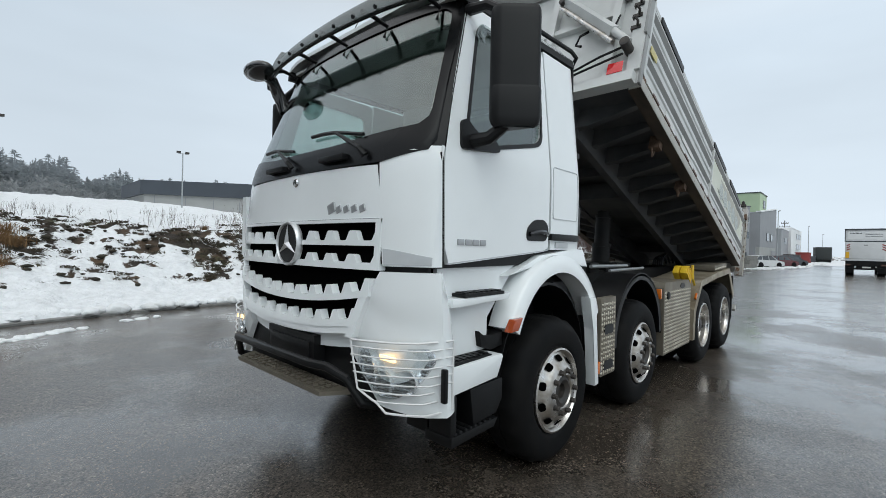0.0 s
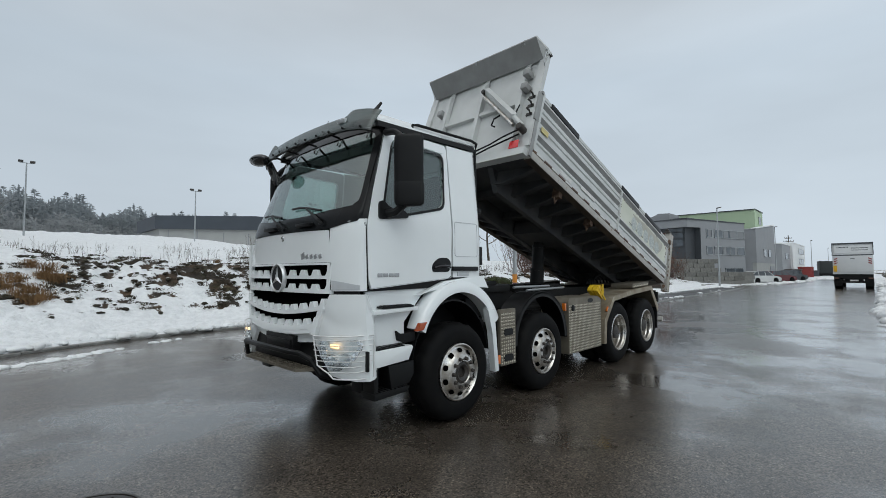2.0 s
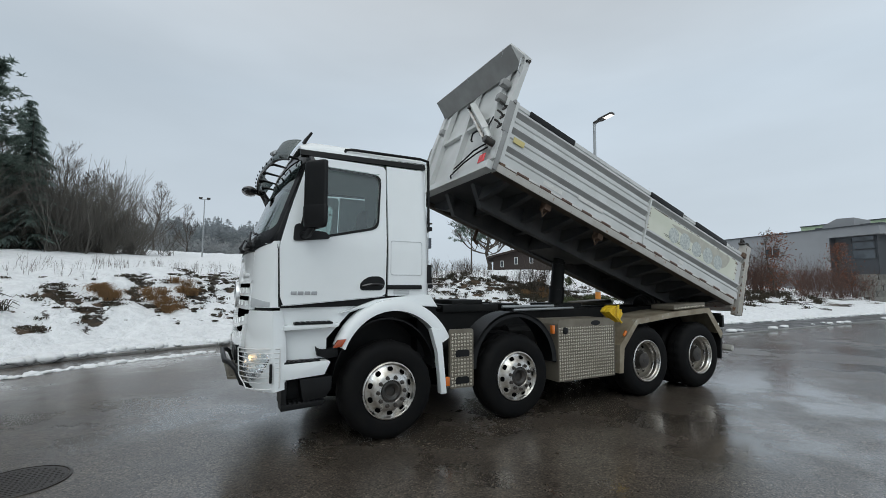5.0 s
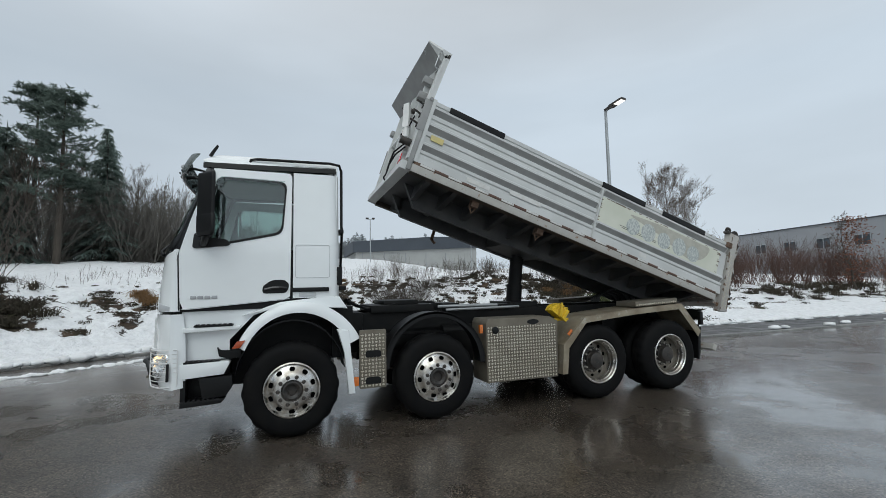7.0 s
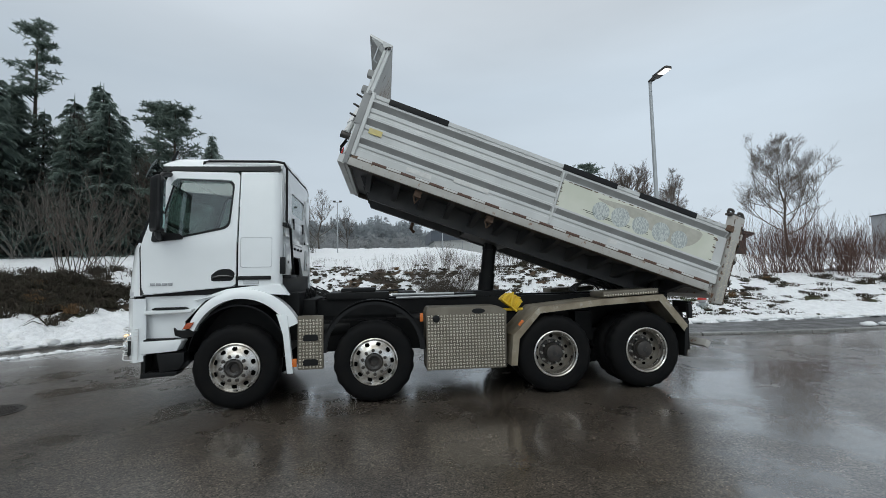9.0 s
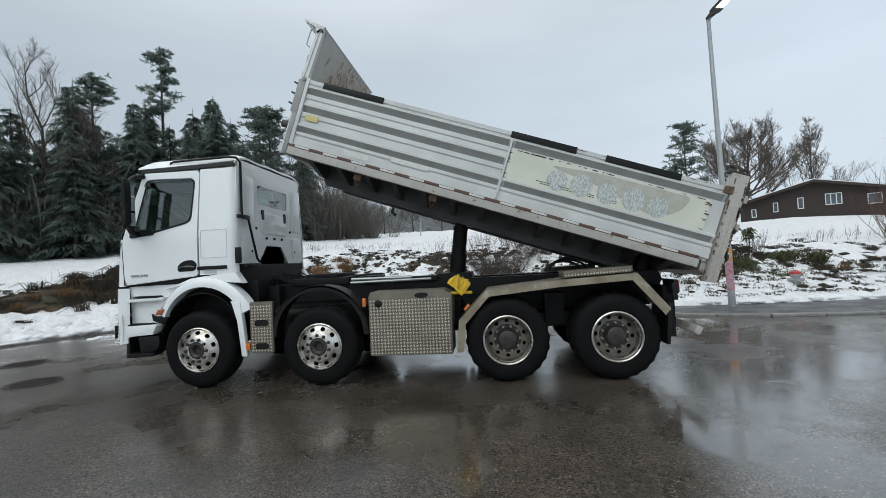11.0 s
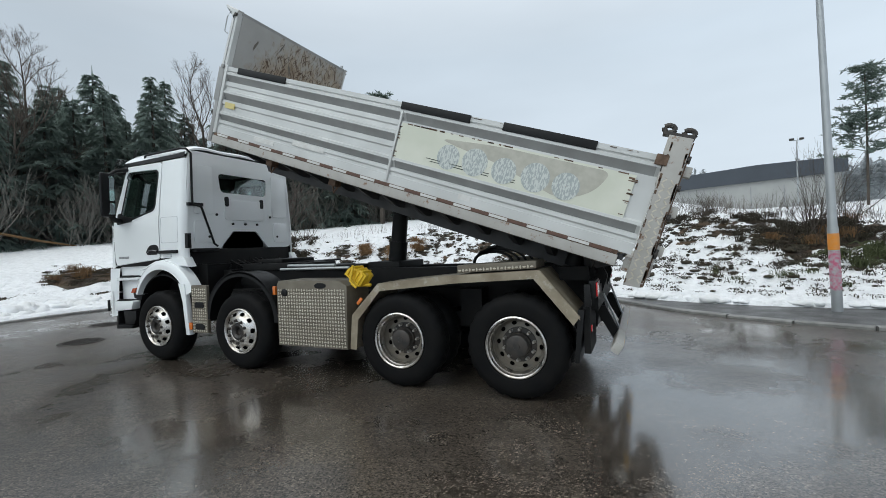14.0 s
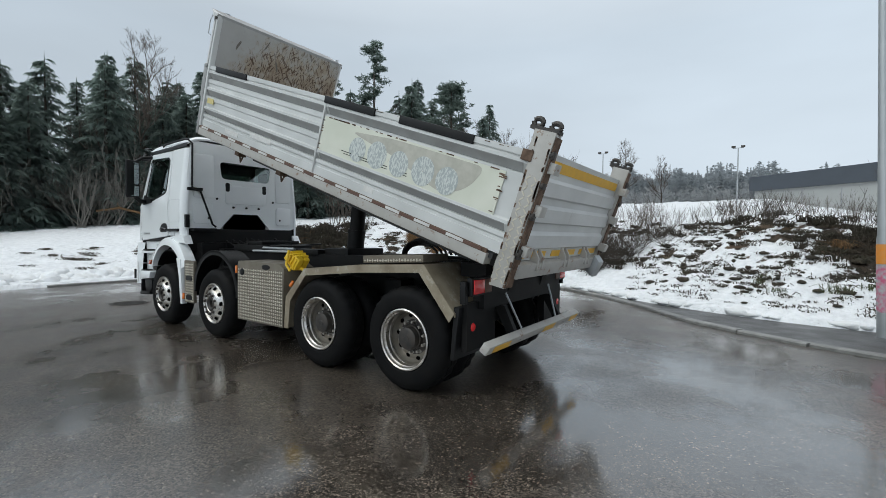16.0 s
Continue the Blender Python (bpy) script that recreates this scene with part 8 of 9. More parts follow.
# far wood across the field: one joined belt of uneven crowns
rnd = random.Random(91)
vs, fs = [], []
for k in range(900):
    a = radians(lerp(66, 114, (k + rnd.random()) / 900))
    r = rnd.uniform(118, 150)
    x, y = 2 + r * math.cos(a), r * math.sin(a)
    h = rnd.uniform(8.6, 12.2) * (0.92 + 0.09 * math.sin(k * 0.07))
    z0 = ground_height(x, y) + 0.5
    spire = rnd.random()
    w = h * (rnd.uniform(0.09, 0.13) if spire > 0.4 else rnd.uniform(0.10, 0.16))
    ribbon(vs, fs, [Vector((x, y, z0)), Vector((x, y, z0 + h))], 0.18, 0.05, Vector((math.cos(a), math.sin(a), 0)))
    for q in range(110):
        t = rnd.random() ** 0.8
        rr = w * ((1 - t) ** 0.8 if spire > 0.4 else math.sqrt(max(0.05, 1 - (2 * t - 0.9) ** 2))) + 0.15
        an = rnd.uniform(0, 2 * math.pi)
        c = Vector((x, y, z0 + h * ((0.25 if spire > 0.4 else 0.45) + (0.75 if spire > 0.4 else 0.55) * t)))
        d = Vector((math.cos(an), math.sin(an), rnd.uniform(-0.35, 0.2)))
        ribbon(vs, fs, [c + d * rr * 0.2, c + d * rr * rnd.uniform(0.7, 1.15)], 0.17, 0.04, Vector((rnd.gauss(0, 1), rnd.gauss(0, 1), rnd.gauss(0, 1))))
tagged(new("far_forest", mesh_of("far_forest", vs, fs, M_FARFIR)), "distant conifer belt beyond the snow field, haze in its pale colour", "forest", kind="stuff")
vs, fs = [], []
for k in range(1300):
    a = radians(lerp(70, 112, (k + rnd.random()) / 1300))
    r = rnd.uniform(112, 124)
    p = Vector((2 + r * math.cos(a), r * math.sin(a), 0))
    p.z = ground_height(p.x, p.y)
    top = rnd.uniform(2.5, 7.5)
    for j in range(30):
        d = Vector((rnd.gauss(0, 0.8), rnd.gauss(0, 0.8), rnd.gauss(0.5, 0.5)))
        c = p + Vector((rnd.gauss(0, 0.5), rnd.gauss(0, 0.5), top * rnd.uniform(0.0, 0.9)))
        ribbon(vs, fs, [c, c + d * rnd.uniform(0.35, 0.8)], 0.11, 0.03, Vector((rnd.gauss(0, 1), rnd.gauss(0, 1), rnd.gauss(0, 1))))
tagged(new("far_undergrowth", mesh_of("far_undergrowth", vs, fs, M_FARBRUSH)), "distant brush before the far wood, greyed to suggest haze", "undergrowth", kind="stuff")


def brush(name, places, label, material, height, stems, seed, thin=0.006, spread=0.5, depth=1, leaves=None):
    """Bare scrub: many fine forked stems, joined."""
    rnd = random.Random(seed)
    vs, fs = [], []
    for x, y, sc in places:
        z = ground_height(x, y) - 0.03
        for k in range(stems):
            d = Vector((rnd.gauss(0, spread), rnd.gauss(0, spread), 1))
            p = Vector((x + rnd.gauss(0, 0.15 * sc), y + rnd.gauss(0, 0.15 * sc), z))
            twig_mesh(vs, fs, p, d, thin * sc, height * sc * rnd.uniform(0.45, 0.75), depth, rnd, 0.55, 3, 0.14, 0.6, 3, 0.05)
    return tagged(new(name, mesh_of(name, vs, fs, material)), label, "shrub", kind="stuff")


def tufts(name, places, label, material, height, blades, seed, width=0.012, spread=0.7, category="grass"):
    rnd = random.Random(seed)
    vs, fs = [], []
    for x, y, sc in places:
        z = ground_height(x, y) - 0.02
        for k in range(blades):
            a = rnd.uniform(0, 2 * math.pi)
            d = Vector((math.cos(a), math.sin(a), 0)) * abs(rnd.gauss(0, spread))
            p = Vector((x + rnd.gauss(0, 0.09 * sc), y + rnd.gauss(0, 0.09 * sc), z))
            h = height * sc * rnd.uniform(0.5, 1.2)
            ribbon(vs, fs, [p, p + (d * 0.35 + Vector((0, 0, 0.7))) * h, p + (d * 0.9 + Vector((0, 0, 0.75 - 0.3 * d.length))) * h], width, width * 0.3, Vector((rnd.gauss(0, 1), rnd.gauss(0, 1), 0.2)))
    return tagged(new(name, mesh_of(name, vs, fs, material)), label, category, kind="stuff")


def bank_spots(n, lo, hi, seed, x0=-14, x1=18, need=None, y0=-2.0):
    rnd = random.Random(seed)
    out = []
    while len(out) < n:
        x, y = rnd.uniform(x0, x1), rnd.uniform(y0, 22)
        d = outside(x, y)
        if lo < d < hi and (need is None or bare_amount(x, y, d) > need):
            out.append((x, y, rnd.uniform(0.6, 1.3)))
    return out


# clumps of heath and dead grass on the bank
tufts("heath_clumps", bank_spots(700, 1.2, 6.0, 101, need=0.4), "low dark brown heath clumps poking through the snow", M_HEATH, 0.09, 30, 102, 0.014, 1.4)
tufts("heath_clumps", bank_spots(110, 1.3, 6.0, 103, 14, 34, 0.4, 4), "low dark brown heath clumps on the far bank", M_HEATH, 0.15, 34, 104, 0.014, 1.2)
tufts("straw_grass", bank_spots(26, 1.8, 5.5, 105, need=0.6), "tussocks of rust-brown dead grass", M_DEADGRASS, 0.3, 120, 106, 0.007, 0.75)
tufts("heath_clumps", bank_spots(260, 0.7, 5.0, 129, 5.5, 15, 0.12), "small dark tufts dotting the snow of the bank", M_HEATH, 0.10, 22, 130, 0.010, 1.1)
R = random.Random(99)
tufts("straw_grass", [(x + R.gauss(0, 0.16), y + R.gauss(0, 0.14), R.uniform(0.8, 1.25)) for x, y in ((-4.58, 11.0), (-4.4, 10.9), (-2.55, 12.05), (-2.45, 11.9), (-2.95, 10.6), (-2.8, 10.45), (-4.3, 10.6), (-3.3, 11.2)) for q in range(3)],
      "large drooping tussocks of rust-brown dead grass", M_DEADGRASS, 0.30, 150, 126, 0.006, 0.8)
lumps("soil_clods", [(x, y, ground_height(x, y) + 0.01, R.uniform(0.03, 0.09), R.uniform(0.4, 0.8)) for x, y, q in bank_spots(190, 1.2, 5.2, 127, -5, 9, 0.36)],
      "dark clods of soil and turf poking through the snow", "soil", 128, M_HEATH)
tufts("green_grass", bank_spots(13, 0.9, 2.0, 107, 8, 14, None, 5), "small green grass tufts in the snow", M_GREENLEAF, 0.2, 50, 108, 0.006, 0.8)
brush("dry_weeds", bank_spots(190, 4.3, 9.0, 109, -12, 20), "thin dry weed stalks along the crest of the bank", M_TWIG, 0.45, 4, 110, 0.0045, 0.22, 1)
brush("dry_weeds", [(x, y, s) for x, y, s in bank_spots(200, 8, 20, 111, -6, 18)], "sparse dry stalks standing in the snow field", M_TWIG, 0.32, 3, 112, 0.0045, 0.2, 0)
R = random.Random(113)
brush("bare_shrubs", [(x + R.gauss(0, 0.6), y + R.gauss(0, 0.5), s) for x, y, s in ((3.6, 12.6, 1.0), (4.4, 12.8, 1.1), (5.2, 12.4, 1.0), (6.0, 12.8, 1.0), (4.8, 13.4, 1.1), (7.0, 13.2, 0.9), (8.8, 12.6, 0.8), (2.4, 12.8, 0.7), (9.6, 12.2, 0.7)) for q in range(3)],
      "tangle of bare grey-brown shrubs on the bank", M_TWIG, 0.85, 9, 114, 0.006, 0.5, 2)
brush("bramble_thicket", [(x + R.gauss(0, 0.35), y + R.gauss(0, 0.3), s) for x, y, s in ((3.7, 10.4, 1.0), (4.4, 10.2, 1.1), (5.0, 10.6, 1.0), (4.0, 11.0, 1.0), (5.6, 11.0, 0.8)) for q in range(4)],
      "dark tangled bramble thicket at the foot of the bank", M_BARK, 0.85, 24, 115, 0.007, 1.3, 2)
brush("red_shrubs", [(x + R.gauss(0, 0.3), y + R.gauss(0, 0.3), s) for x, y, s in ((7.4, 11.6, 0.9), (8.2, 11.4, 0.9), (10.6, 9.7, 0.9), (11.2, 9.6, 1.05), (11.9, 9.8, 0.9), (12.8, 9.4, 0.6), (9.0, 12.4, 0.7), (8.0, 14.0, 0.8)) for q in range(3)],
      "reddish-brown bare shrubs on the snowy bank", M_BARK, 0.85, 9, 116, 0.009, 0.4, 2)
brush("tall_bare_bush", [(11.0 + R.gauss(0, 0.22), 9.3 + R.gauss(0, 0.18), R.uniform(0.8, 1.15)) for q in range(4)], "tall bare red-brown bush on the soil bank", M_BARK, 2.1, 4, 141, 0.013, 0.38, 3)
tufts("heath_clumps", bank_spots(230, 0.35, 2.6, 142, 5.5, 16), "small dark tufts in the snow beside the pavement", M_HEATH, 0.08, 20, 143, 0.011, 1.3)
lumps("soil_clods", [(x, y, ground_height(x, y) + 0.01, R.uniform(0.04, 0.12), R.uniform(0.3, 0.6)) for x, y, q in bank_spots(110, 0.5, 4.0, 144, 6, 16)],
      "dark wet clods of turf in the snow", "soil", 145, M_HEATH)
sap = thing("evergreen_sapling", pose(12.8, 9.3, ground_height(12.8, 9.3) - 0.03), "young evergreen with a whorl of drooping olive leaves", "shrub")
bm = B()
tube(bm, [(0, 0, 0), (0.03, 0.0, 0.35), (0.0, 0.02, 0.82)], [0.018, 0.014, 0.009], 6)
part("stem", bm, M_BARK, sap)
vs, fs = [], []
for k in range(70):
    a = R.uniform(0, 2 * math.pi)
    c = Vector((R.gauss(0, 0.09), R.gauss(0, 0.09), R.uniform(0.48, 0.86)))
    d = Vector((math.cos(a), math.sin(a), 0))
    ln = R.uniform(0.16, 0.30)
    ribbon(vs, fs, [c, c + d * ln * 0.5 + Vector((0, 0, 0.05)), c + d * ln + Vector((0, 0, -0.07))], 0.045, 0.012, Vector((0, 0, 1)))
leaves_ob = new("leaves", mesh_of("leaves", vs, fs, M_GREENLEAF))
leaves_ob.parent = sap
tufts("brown_leaf_litter", [(x + R.gauss(0, 0.45), y + R.gauss(0, 0.35), 1.0) for x, y in ((9.4, 9.6), (10.2, 9.0), (10.6, 9.9), (12.2, 9.0), (13.0, 9.0), (7.6, 11.6), (11.0, 9.6), (11.7, 9.6), (4.3, 10.4), (4.8, 10.3), (3.9, 10.7), (4.5, 10.0), (6.4, 11.7), (8.6, 11.4), (9.8, 10.8), (12.4, 9.4)) for q in range(5)],
      "heaps of rusty leaves and dead stalks under the shrubs", M_HEATH, 0.24, 40, 117, 0.014, 1.0, "leaf litter")
tufts("evergreen_clumps", [(x + R.gauss(0, 0.25), y + R.gauss(0, 0.2), 1.0) for x, y in ((11.9, 8.0), (13.4, 8.4), (14.6, 8.8), (11.2, 7.9)) for q in range(3)],
      "low dark evergreen shrubs on the bank", M_GREENLEAF, 0.38, 70, 118, 0.022, 0.9, "shrub")
brush("willow_shrubs", [(x + R.gauss(0, 0.5), y + R.gauss(0, 0.5), s) for x, y, s in ((-9.8, 11.2, 1.0), (-10.0, 11.6, 0.9), (-9.2, 12.2, 0.7)) for q in range(2)],
      "tall bare willow shrub with pale upright stems", M_TWIG, 3.6, 6, 119, 0.02, 0.36, 2)
tufts("brown_leaf_litter", [(x + R.gauss(0, 0.9), y + R.gauss(0, 0.9), 1.2) for x, y in ((-9.0, 9.4), (-8.6, 8.4), (-7.8, 8.6), (-9.6, 8.0), (-9.2, 7.4), (-9.8, 10.4)) for q in range(26)],
      "dark brown leaves and stalks under the willow", M_HEATH, 0.3, 44, 120, 0.016, 1.0, "leaf litter")
brush("forest_undergrowth", [(x + R.gauss(0, 1.2), y + R.gauss(0, 1.2), R.uniform(0.8, 1.5)) for x, y, a in along(EDGE, 0, 0.8) for q in range(3)],
      "dark bare undergrowth along the forest edge", M_SCRUB, 3.0, 8, 121, 0.024, 0.45, 2)
brush("dark_scrub", [(x + R.gauss(0, 0.9), y + R.gauss(0, 0.9), R.uniform(0.9, 1.3)) for x, y in ((-14.2, 28.0), (-13.0, 28.6), (-11.8, 29.2), (-10.8, 29.8), (-9.8, 30.0), (-8.9, 30.3), (-12.4, 30.6), (-10.0, 31.6)) for q in range(7)],
      "dark rounded scrub at the field's edge", M_SCRUB, 3.9, 15, 122, 0.02, 0.55, 2)
brush("dark_scrub", [(x + R.gauss(0, 0.7), y + R.gauss(0, 0.7), R.uniform(0.8, 1.2)) for x, y in ((-8.0, 30.4), (-7.2, 30.6), (-6.4, 30.6), (-5.8, 30.8)) for q in range(6)],
      "low dark scrub at the end of the wood", M_SCRUB, 2.2, 14, 125, 0.016, 0.6, 2)
brush("garden_hedge", [(x + R.gauss(0, 0.5), y + R.gauss(0, 0.5), R.uniform(0.8, 1.25)) for x, y, a in along([(19, 11), (22, 11), (26, 11.5), (30, 11.5), (36, 11), (42, 10), (45, 9.5)], 0, 0.8) for q in range(3)],
      "reddish bare hedge and saplings before the grey building", M_REDTWIG, 1.9, 15, 123, 0.010, 0.4, 2)
tufts("brown_leaf_litter", [(x + R.gauss(0, 0.8), y + R.gauss(0, 0.6), 1.3) for x, y, a in along([(23, 9.0), (27, 9.4), (31, 9.8), (36, 9.5)], 0, 0.3)],
      "brown leaf litter under the hedge", M_HEATH, 0.3, 40, 124, 0.018, 1.0, "leaf litter")
# young beech with rusty leaves
for x, y, h, sd in ((31.5, 9.6, 4.6, 131), (42.5, 10.2, 4.5, 132)):
    bmx, cr = bare_tree(sd, h, 0.06, 0.6, 2, 0.12)
    t = plant_tree(bmx, cr, on_ground(x, y), "young beech keeping its rusty dry leaves", "tree", "beech_tree")
    rr = random.Random(sd)
    vs, fs = [], []
    for k in range(900):
        c = Vector((rr.gauss(0, h * 0.16), rr.gauss(0, h * 0.16), h * rr.uniform(0.15, 0.98)))
        c.x *= 1.2 - c.z / h * 0.8
        c.y *= 1.2 - c.z / h * 0.8
        ribbon(vs, fs, [c, c + Vector((rr.gauss(0, 1), rr.gauss(0, 1), rr.gauss(-0.3, 0.6))).normalized() * 0.12], 0.035, 0.012, Vector((rr.gauss(0, 1), rr.gauss(0, 1), 1)))
    lf = new("foliage", mesh_of("foliage", vs, fs, M_REDLEAF))
    lf.parent = t

# fallen trunk at the forest edge
bm = B()
tube(bm, [(-26.8, 5.5, 3.0), (-26.2, 6.6, 3.25), (-26.0, 8.6, 2.75), (-25.9, 10.4, 2.4)], [0.06, 0.08, 0.07, 0.05], 8)
tube(bm, [(-26.2, 6.6, 3.25), (-26.1, 6.4, 3.6)], [0.05, 0.02], 6)
tagged(part("fallen_log", bm, M_DEADGRASS), "pale broken tree trunk lying at the forest edge", "log")


# ---- street furniture ----
def street_lamp(x, y, height, z0=0.1, lean=(0.0, 0.0), arm=(0.55, -0.1), label="tall grey street lamp, its panel lit", marks=False):
    lamp = thing("street_lamp", pose(x, y, z0, lean[0], lean[1], 0), label, "street lamp", "street lamps")
    bm = B()
    tube(bm, [(0, 0, -0.2), (0, 0, 1.4), (0, 0, 1.45), (0, 0, height)], [0.085, 0.085, 0.072, 0.045], 16)
    part("pole", bm, M_GALV, lamp)
    bm = B()
    d = Vector((arm[0], arm[1], 0))
    tube(bm, [(0, 0, height - 0.10), (d.x * 0.03, d.y * 0.03, height + 0.0), (d.x * 0.16, d.y * 0.16, height + 0.045)], 0.042, 10)
    part("arm", bm, M_GALV, lamp)
    a = math.degrees(math.atan2(arm[1], arm[0]))
    bm = B()
    prism(bm, rounded([(-0.06, -0.05), (0.12, -0.07), (0.20, -0.135), (0.64, -0.135), (0.68, -0.10), (0.68, 0.10), (0.64, 0.135), (0.20, 0.135), (0.12, 0.07), (-0.06, 0.05)], 0.03, 3), "z", 0.0, 0.055)
    head = part("lamp_head", bm, M_HUB, lamp, bevel=0.01, m=pose(d.x * 0.05, d.y * 0.05, height + 0.02, 0, -13, a))
    bm = B()
    box(bm, 0.36, 0.64, -0.11, 0.11, -0.012, -0.002)
    part("light_panel", bm, M_LAMPLIT, head, smooth=0)
    if marks:
        bm = B()
        tube(bm, [(0, 0, 1.0), (0, 0, 1.31)], 0.0875, 16, False)
        part("sticker", bm, M_ORANGETAPE, lamp)
        bm = B()
        tube(bm, [(0, 0, 0.25), (0, 0, 0.98)], 0.0872, 16, False)
        part("marker_paint", bm, M_PINKPAINT, lamp)
    return lamp


street_lamp(10.0, 5.04, 7.06, 0.2, lean=(2.4, -2.0), arm=(0.14, -0.56), marks=True, label="tall grey street lamp with orange sticker and pink paint")
street_lamp(43.2, 5.6, 7.2)
street_lamp(76, 5.45, 7.7)
street_lamp(121, 4.8, 7.8)
street_lamp(160, 4.1, 7.5)
pyl = thing("power_pole", pose(150, 11.7, 0), "dark wooden power pole with two crossarms", "power pole")
bm = B()
tube(bm, [(0, 0, 0), (0, 0, 11.2)], [0.18, 0.11], 10)
part("pole", bm, M_BARK, pyl)
for z, w in ((10.3, 0.8), (9.4, 1.2)):
    bm = B()
    box(bm, -0.06, 0.06, -w, w, z, z + 0.11)
    for k in (-1, -0.45, 0.45, 1):
        box(bm, -0.06, 0.06, k * w * 0.95 - 0.06, k * w * 0.95 + 0.06, z + 0.16, z + 0.4)
    part("crossarm", bm, M_BARK, pyl)
for x, y, top in ((7.0, 31.6, 7.75), (-2.2, 32.3, 8.4), (16.3, 31.0, 7.6)):
    z = ground_height(x, y)
    fl = thing("floodlight_mast", pose(x, y, z), "slim steel floodlight mast with two lamps", "floodlight", "sports field floodlights")
    bm = B()
    tube(bm, [(0, 0, -0.1), (0, 0, top - z)], [0.05, 0.035], 10)
    part("mast", bm, M_GALV, fl)
    bm = B()
    box(bm, -0.32, 0.32, -0.02, 0.02, top - z - 0.04, top - z)
    part("crossbar", bm, M_GALV, fl)
    for q in (-0.27, 0.27):
        bm = B()
        box(bm, q - 0.12, q + 0.12, -0.1, 0.06, top - z, top - z + 0.13)
        part("flood_lamp", bm, M_HUB, fl, bevel=0.01)

hyd = thing("fire_hydrant", pose(12.6, 6.75, 0.16), "grey fire hydrant with a red cap in the snow", "hydrant")
bm = B()
tube(bm, [(0, 0, -0.1), (0, 0, 0.42), (0, 0, 0.46), (0, 0, 0.52)], [0.10, 0.10, 0.13, 0.13], 16)
part("body", bm, M_GALV, hyd)
bm = B()
tube(bm, [(-0.2, 0, 0.36), (0.2, 0, 0.36)], 0.05, 12)
part("outlet", bm, M_GALV, hyd)
bm = B()
tube(bm, [(0, 0, 0.52), (0, 0, 0.58), (0, 0, 0.62)], [0.14, 0.13, 0.05], 16)
part("cap", bm, M_REDPAINT, hyd)
bm = B()
prism(bm, [(-0.16, 0.0), (0.16, 0.0), (0.12, 0.35), (0.0, 0.5), (-0.12, 0.35)], "y", -0.08, 0.08)
tagged(part("boundary_stone", bm, M_WHITEWALL, bevel=0.02, m=on_ground(6.6, 16.5, 20, 1.1)), "pale upright boundary stone in the field", "stone")
bm = B()
box(bm, -0.35, 0.35, -0.3, 0.3, 0.0, 0.55)
tagged(part("concrete_block", bm, M_PLATE, bevel=0.03, m=pose(-13.2, -1.2, 0.2, 0, 0, 15)), "mossy concrete block on the verge", "block")


# ---- buildings ----
def wall_box(bm, pts, z0, z1):
    prism(bm, pts, "z", z0, z1)


def window_on(parent, a, b, t0, t1, z0, z1, panes=1, out=0.05, frame_m=None, tilt=False):
    """A framed window on the wall from plan point a to b, between shares t0 and t1 of its length."""
    a, b = Vector((*a, 0)), Vector((*b, 0))
    d = (b - a)
    n = Vector((d.y, -d.x, 0)).normalized()
    p, q = a + d * t0, a + d * t1
    bm = B()
    slab(bm, [p + n * out + Vector((0, 0, z0)), q + n * out + Vector((0, 0, z0)), q + n * out + Vector((0, 0, z1)), p + n * out + Vector((0, 0, z1))], -n * (out + 0.1))
    w = part("window", bm, M_WINDOW, parent, smooth=0)
    bm = B()
    e, up = d.normalized(), Vector((0, 0, 1))
    ln = (q - p).length
    th = 0.06
    spans = [(0, ln, z0, z0 + th), (0, ln, z1 - th, z1), (0, th, z0, z1), (ln - th, ln, z0, z1)]
    spans += [(ln * k / panes - th / 2, ln * k / panes + th / 2, z0, z1) for k in range(1, panes)]
    for s0, s1, y0, y1 in spans:
        c = [p + e * s0 + up * y0, p + e * s1 + up * y0, p + e * s1 + up * y1, p + e * s0 + up * y1]
        slab(bm, [v + n * (out + 0.03) for v in c], -n * 0.05)
    part("window_frame", bm, frame_m or M_GALV, w, smooth=0)
    return w


# sports hall on the hill
hall = thing("sports_hall", pose(0, 0, 0), "long low hall with dark blue-grey fascia and pale walls", "building")
bm = B()
prism(bm, [(7.8, 3.5), (7.8, 5.95), (23.2, 6.72), (23.2, 3.5)], "y", 45.2, 52)
part("wall", bm, M_HALLWALL, hall, smooth=0)
bm = B()
prism(bm, [(7.4, 5.92), (7.4, 7.20), (12, 7.55), (17, 7.95), (23.6, 8.05), (23.6, 6.72)], "y", 44.9, 52.5)
part("roof", bm, M_HALLROOF, hall, smooth=0)
bm = B()
for x in np.arange(8.6, 23, 2.6):
    box(bm, x - 0.03, x + 0.03, 45.16, 45.2, 3.5, 5.92)
pieces("panel_joint", bm, M_RENDER, hall, smooth=0)

# dark wooden barn, gable towards the road
barn = thing("wooden_barn", pose(25.7, 34.0, 0, 0, 0, -35), "dark wooden barn with white window frames and snowy roof", "barn")
bm = B()
prism(bm, [(0, 1.6), (0, 5.0), (5, 6.3), (10, 5.0), (10, 1.6)], "y", 0, 9)
part("wall", bm, M_WOODDARK, barn, smooth=0)
bm = B()
prism(bm, [(-0.6, 4.86), (-0.6, 5.02), (5, 6.48), (10.6, 5.02), (10.6, 4.86), (5, 6.3)], "y", -0.7, 9.3)
part("roof", bm, M_WOODDARK, barn, smooth=0)
bm = B()
prism(bm, [(-0.6, 5.03), (-0.6, 5.08), (5, 6.55), (10.6, 5.08), (10.6, 5.03), (5, 6.49)], "y", -0.72, 9.3)
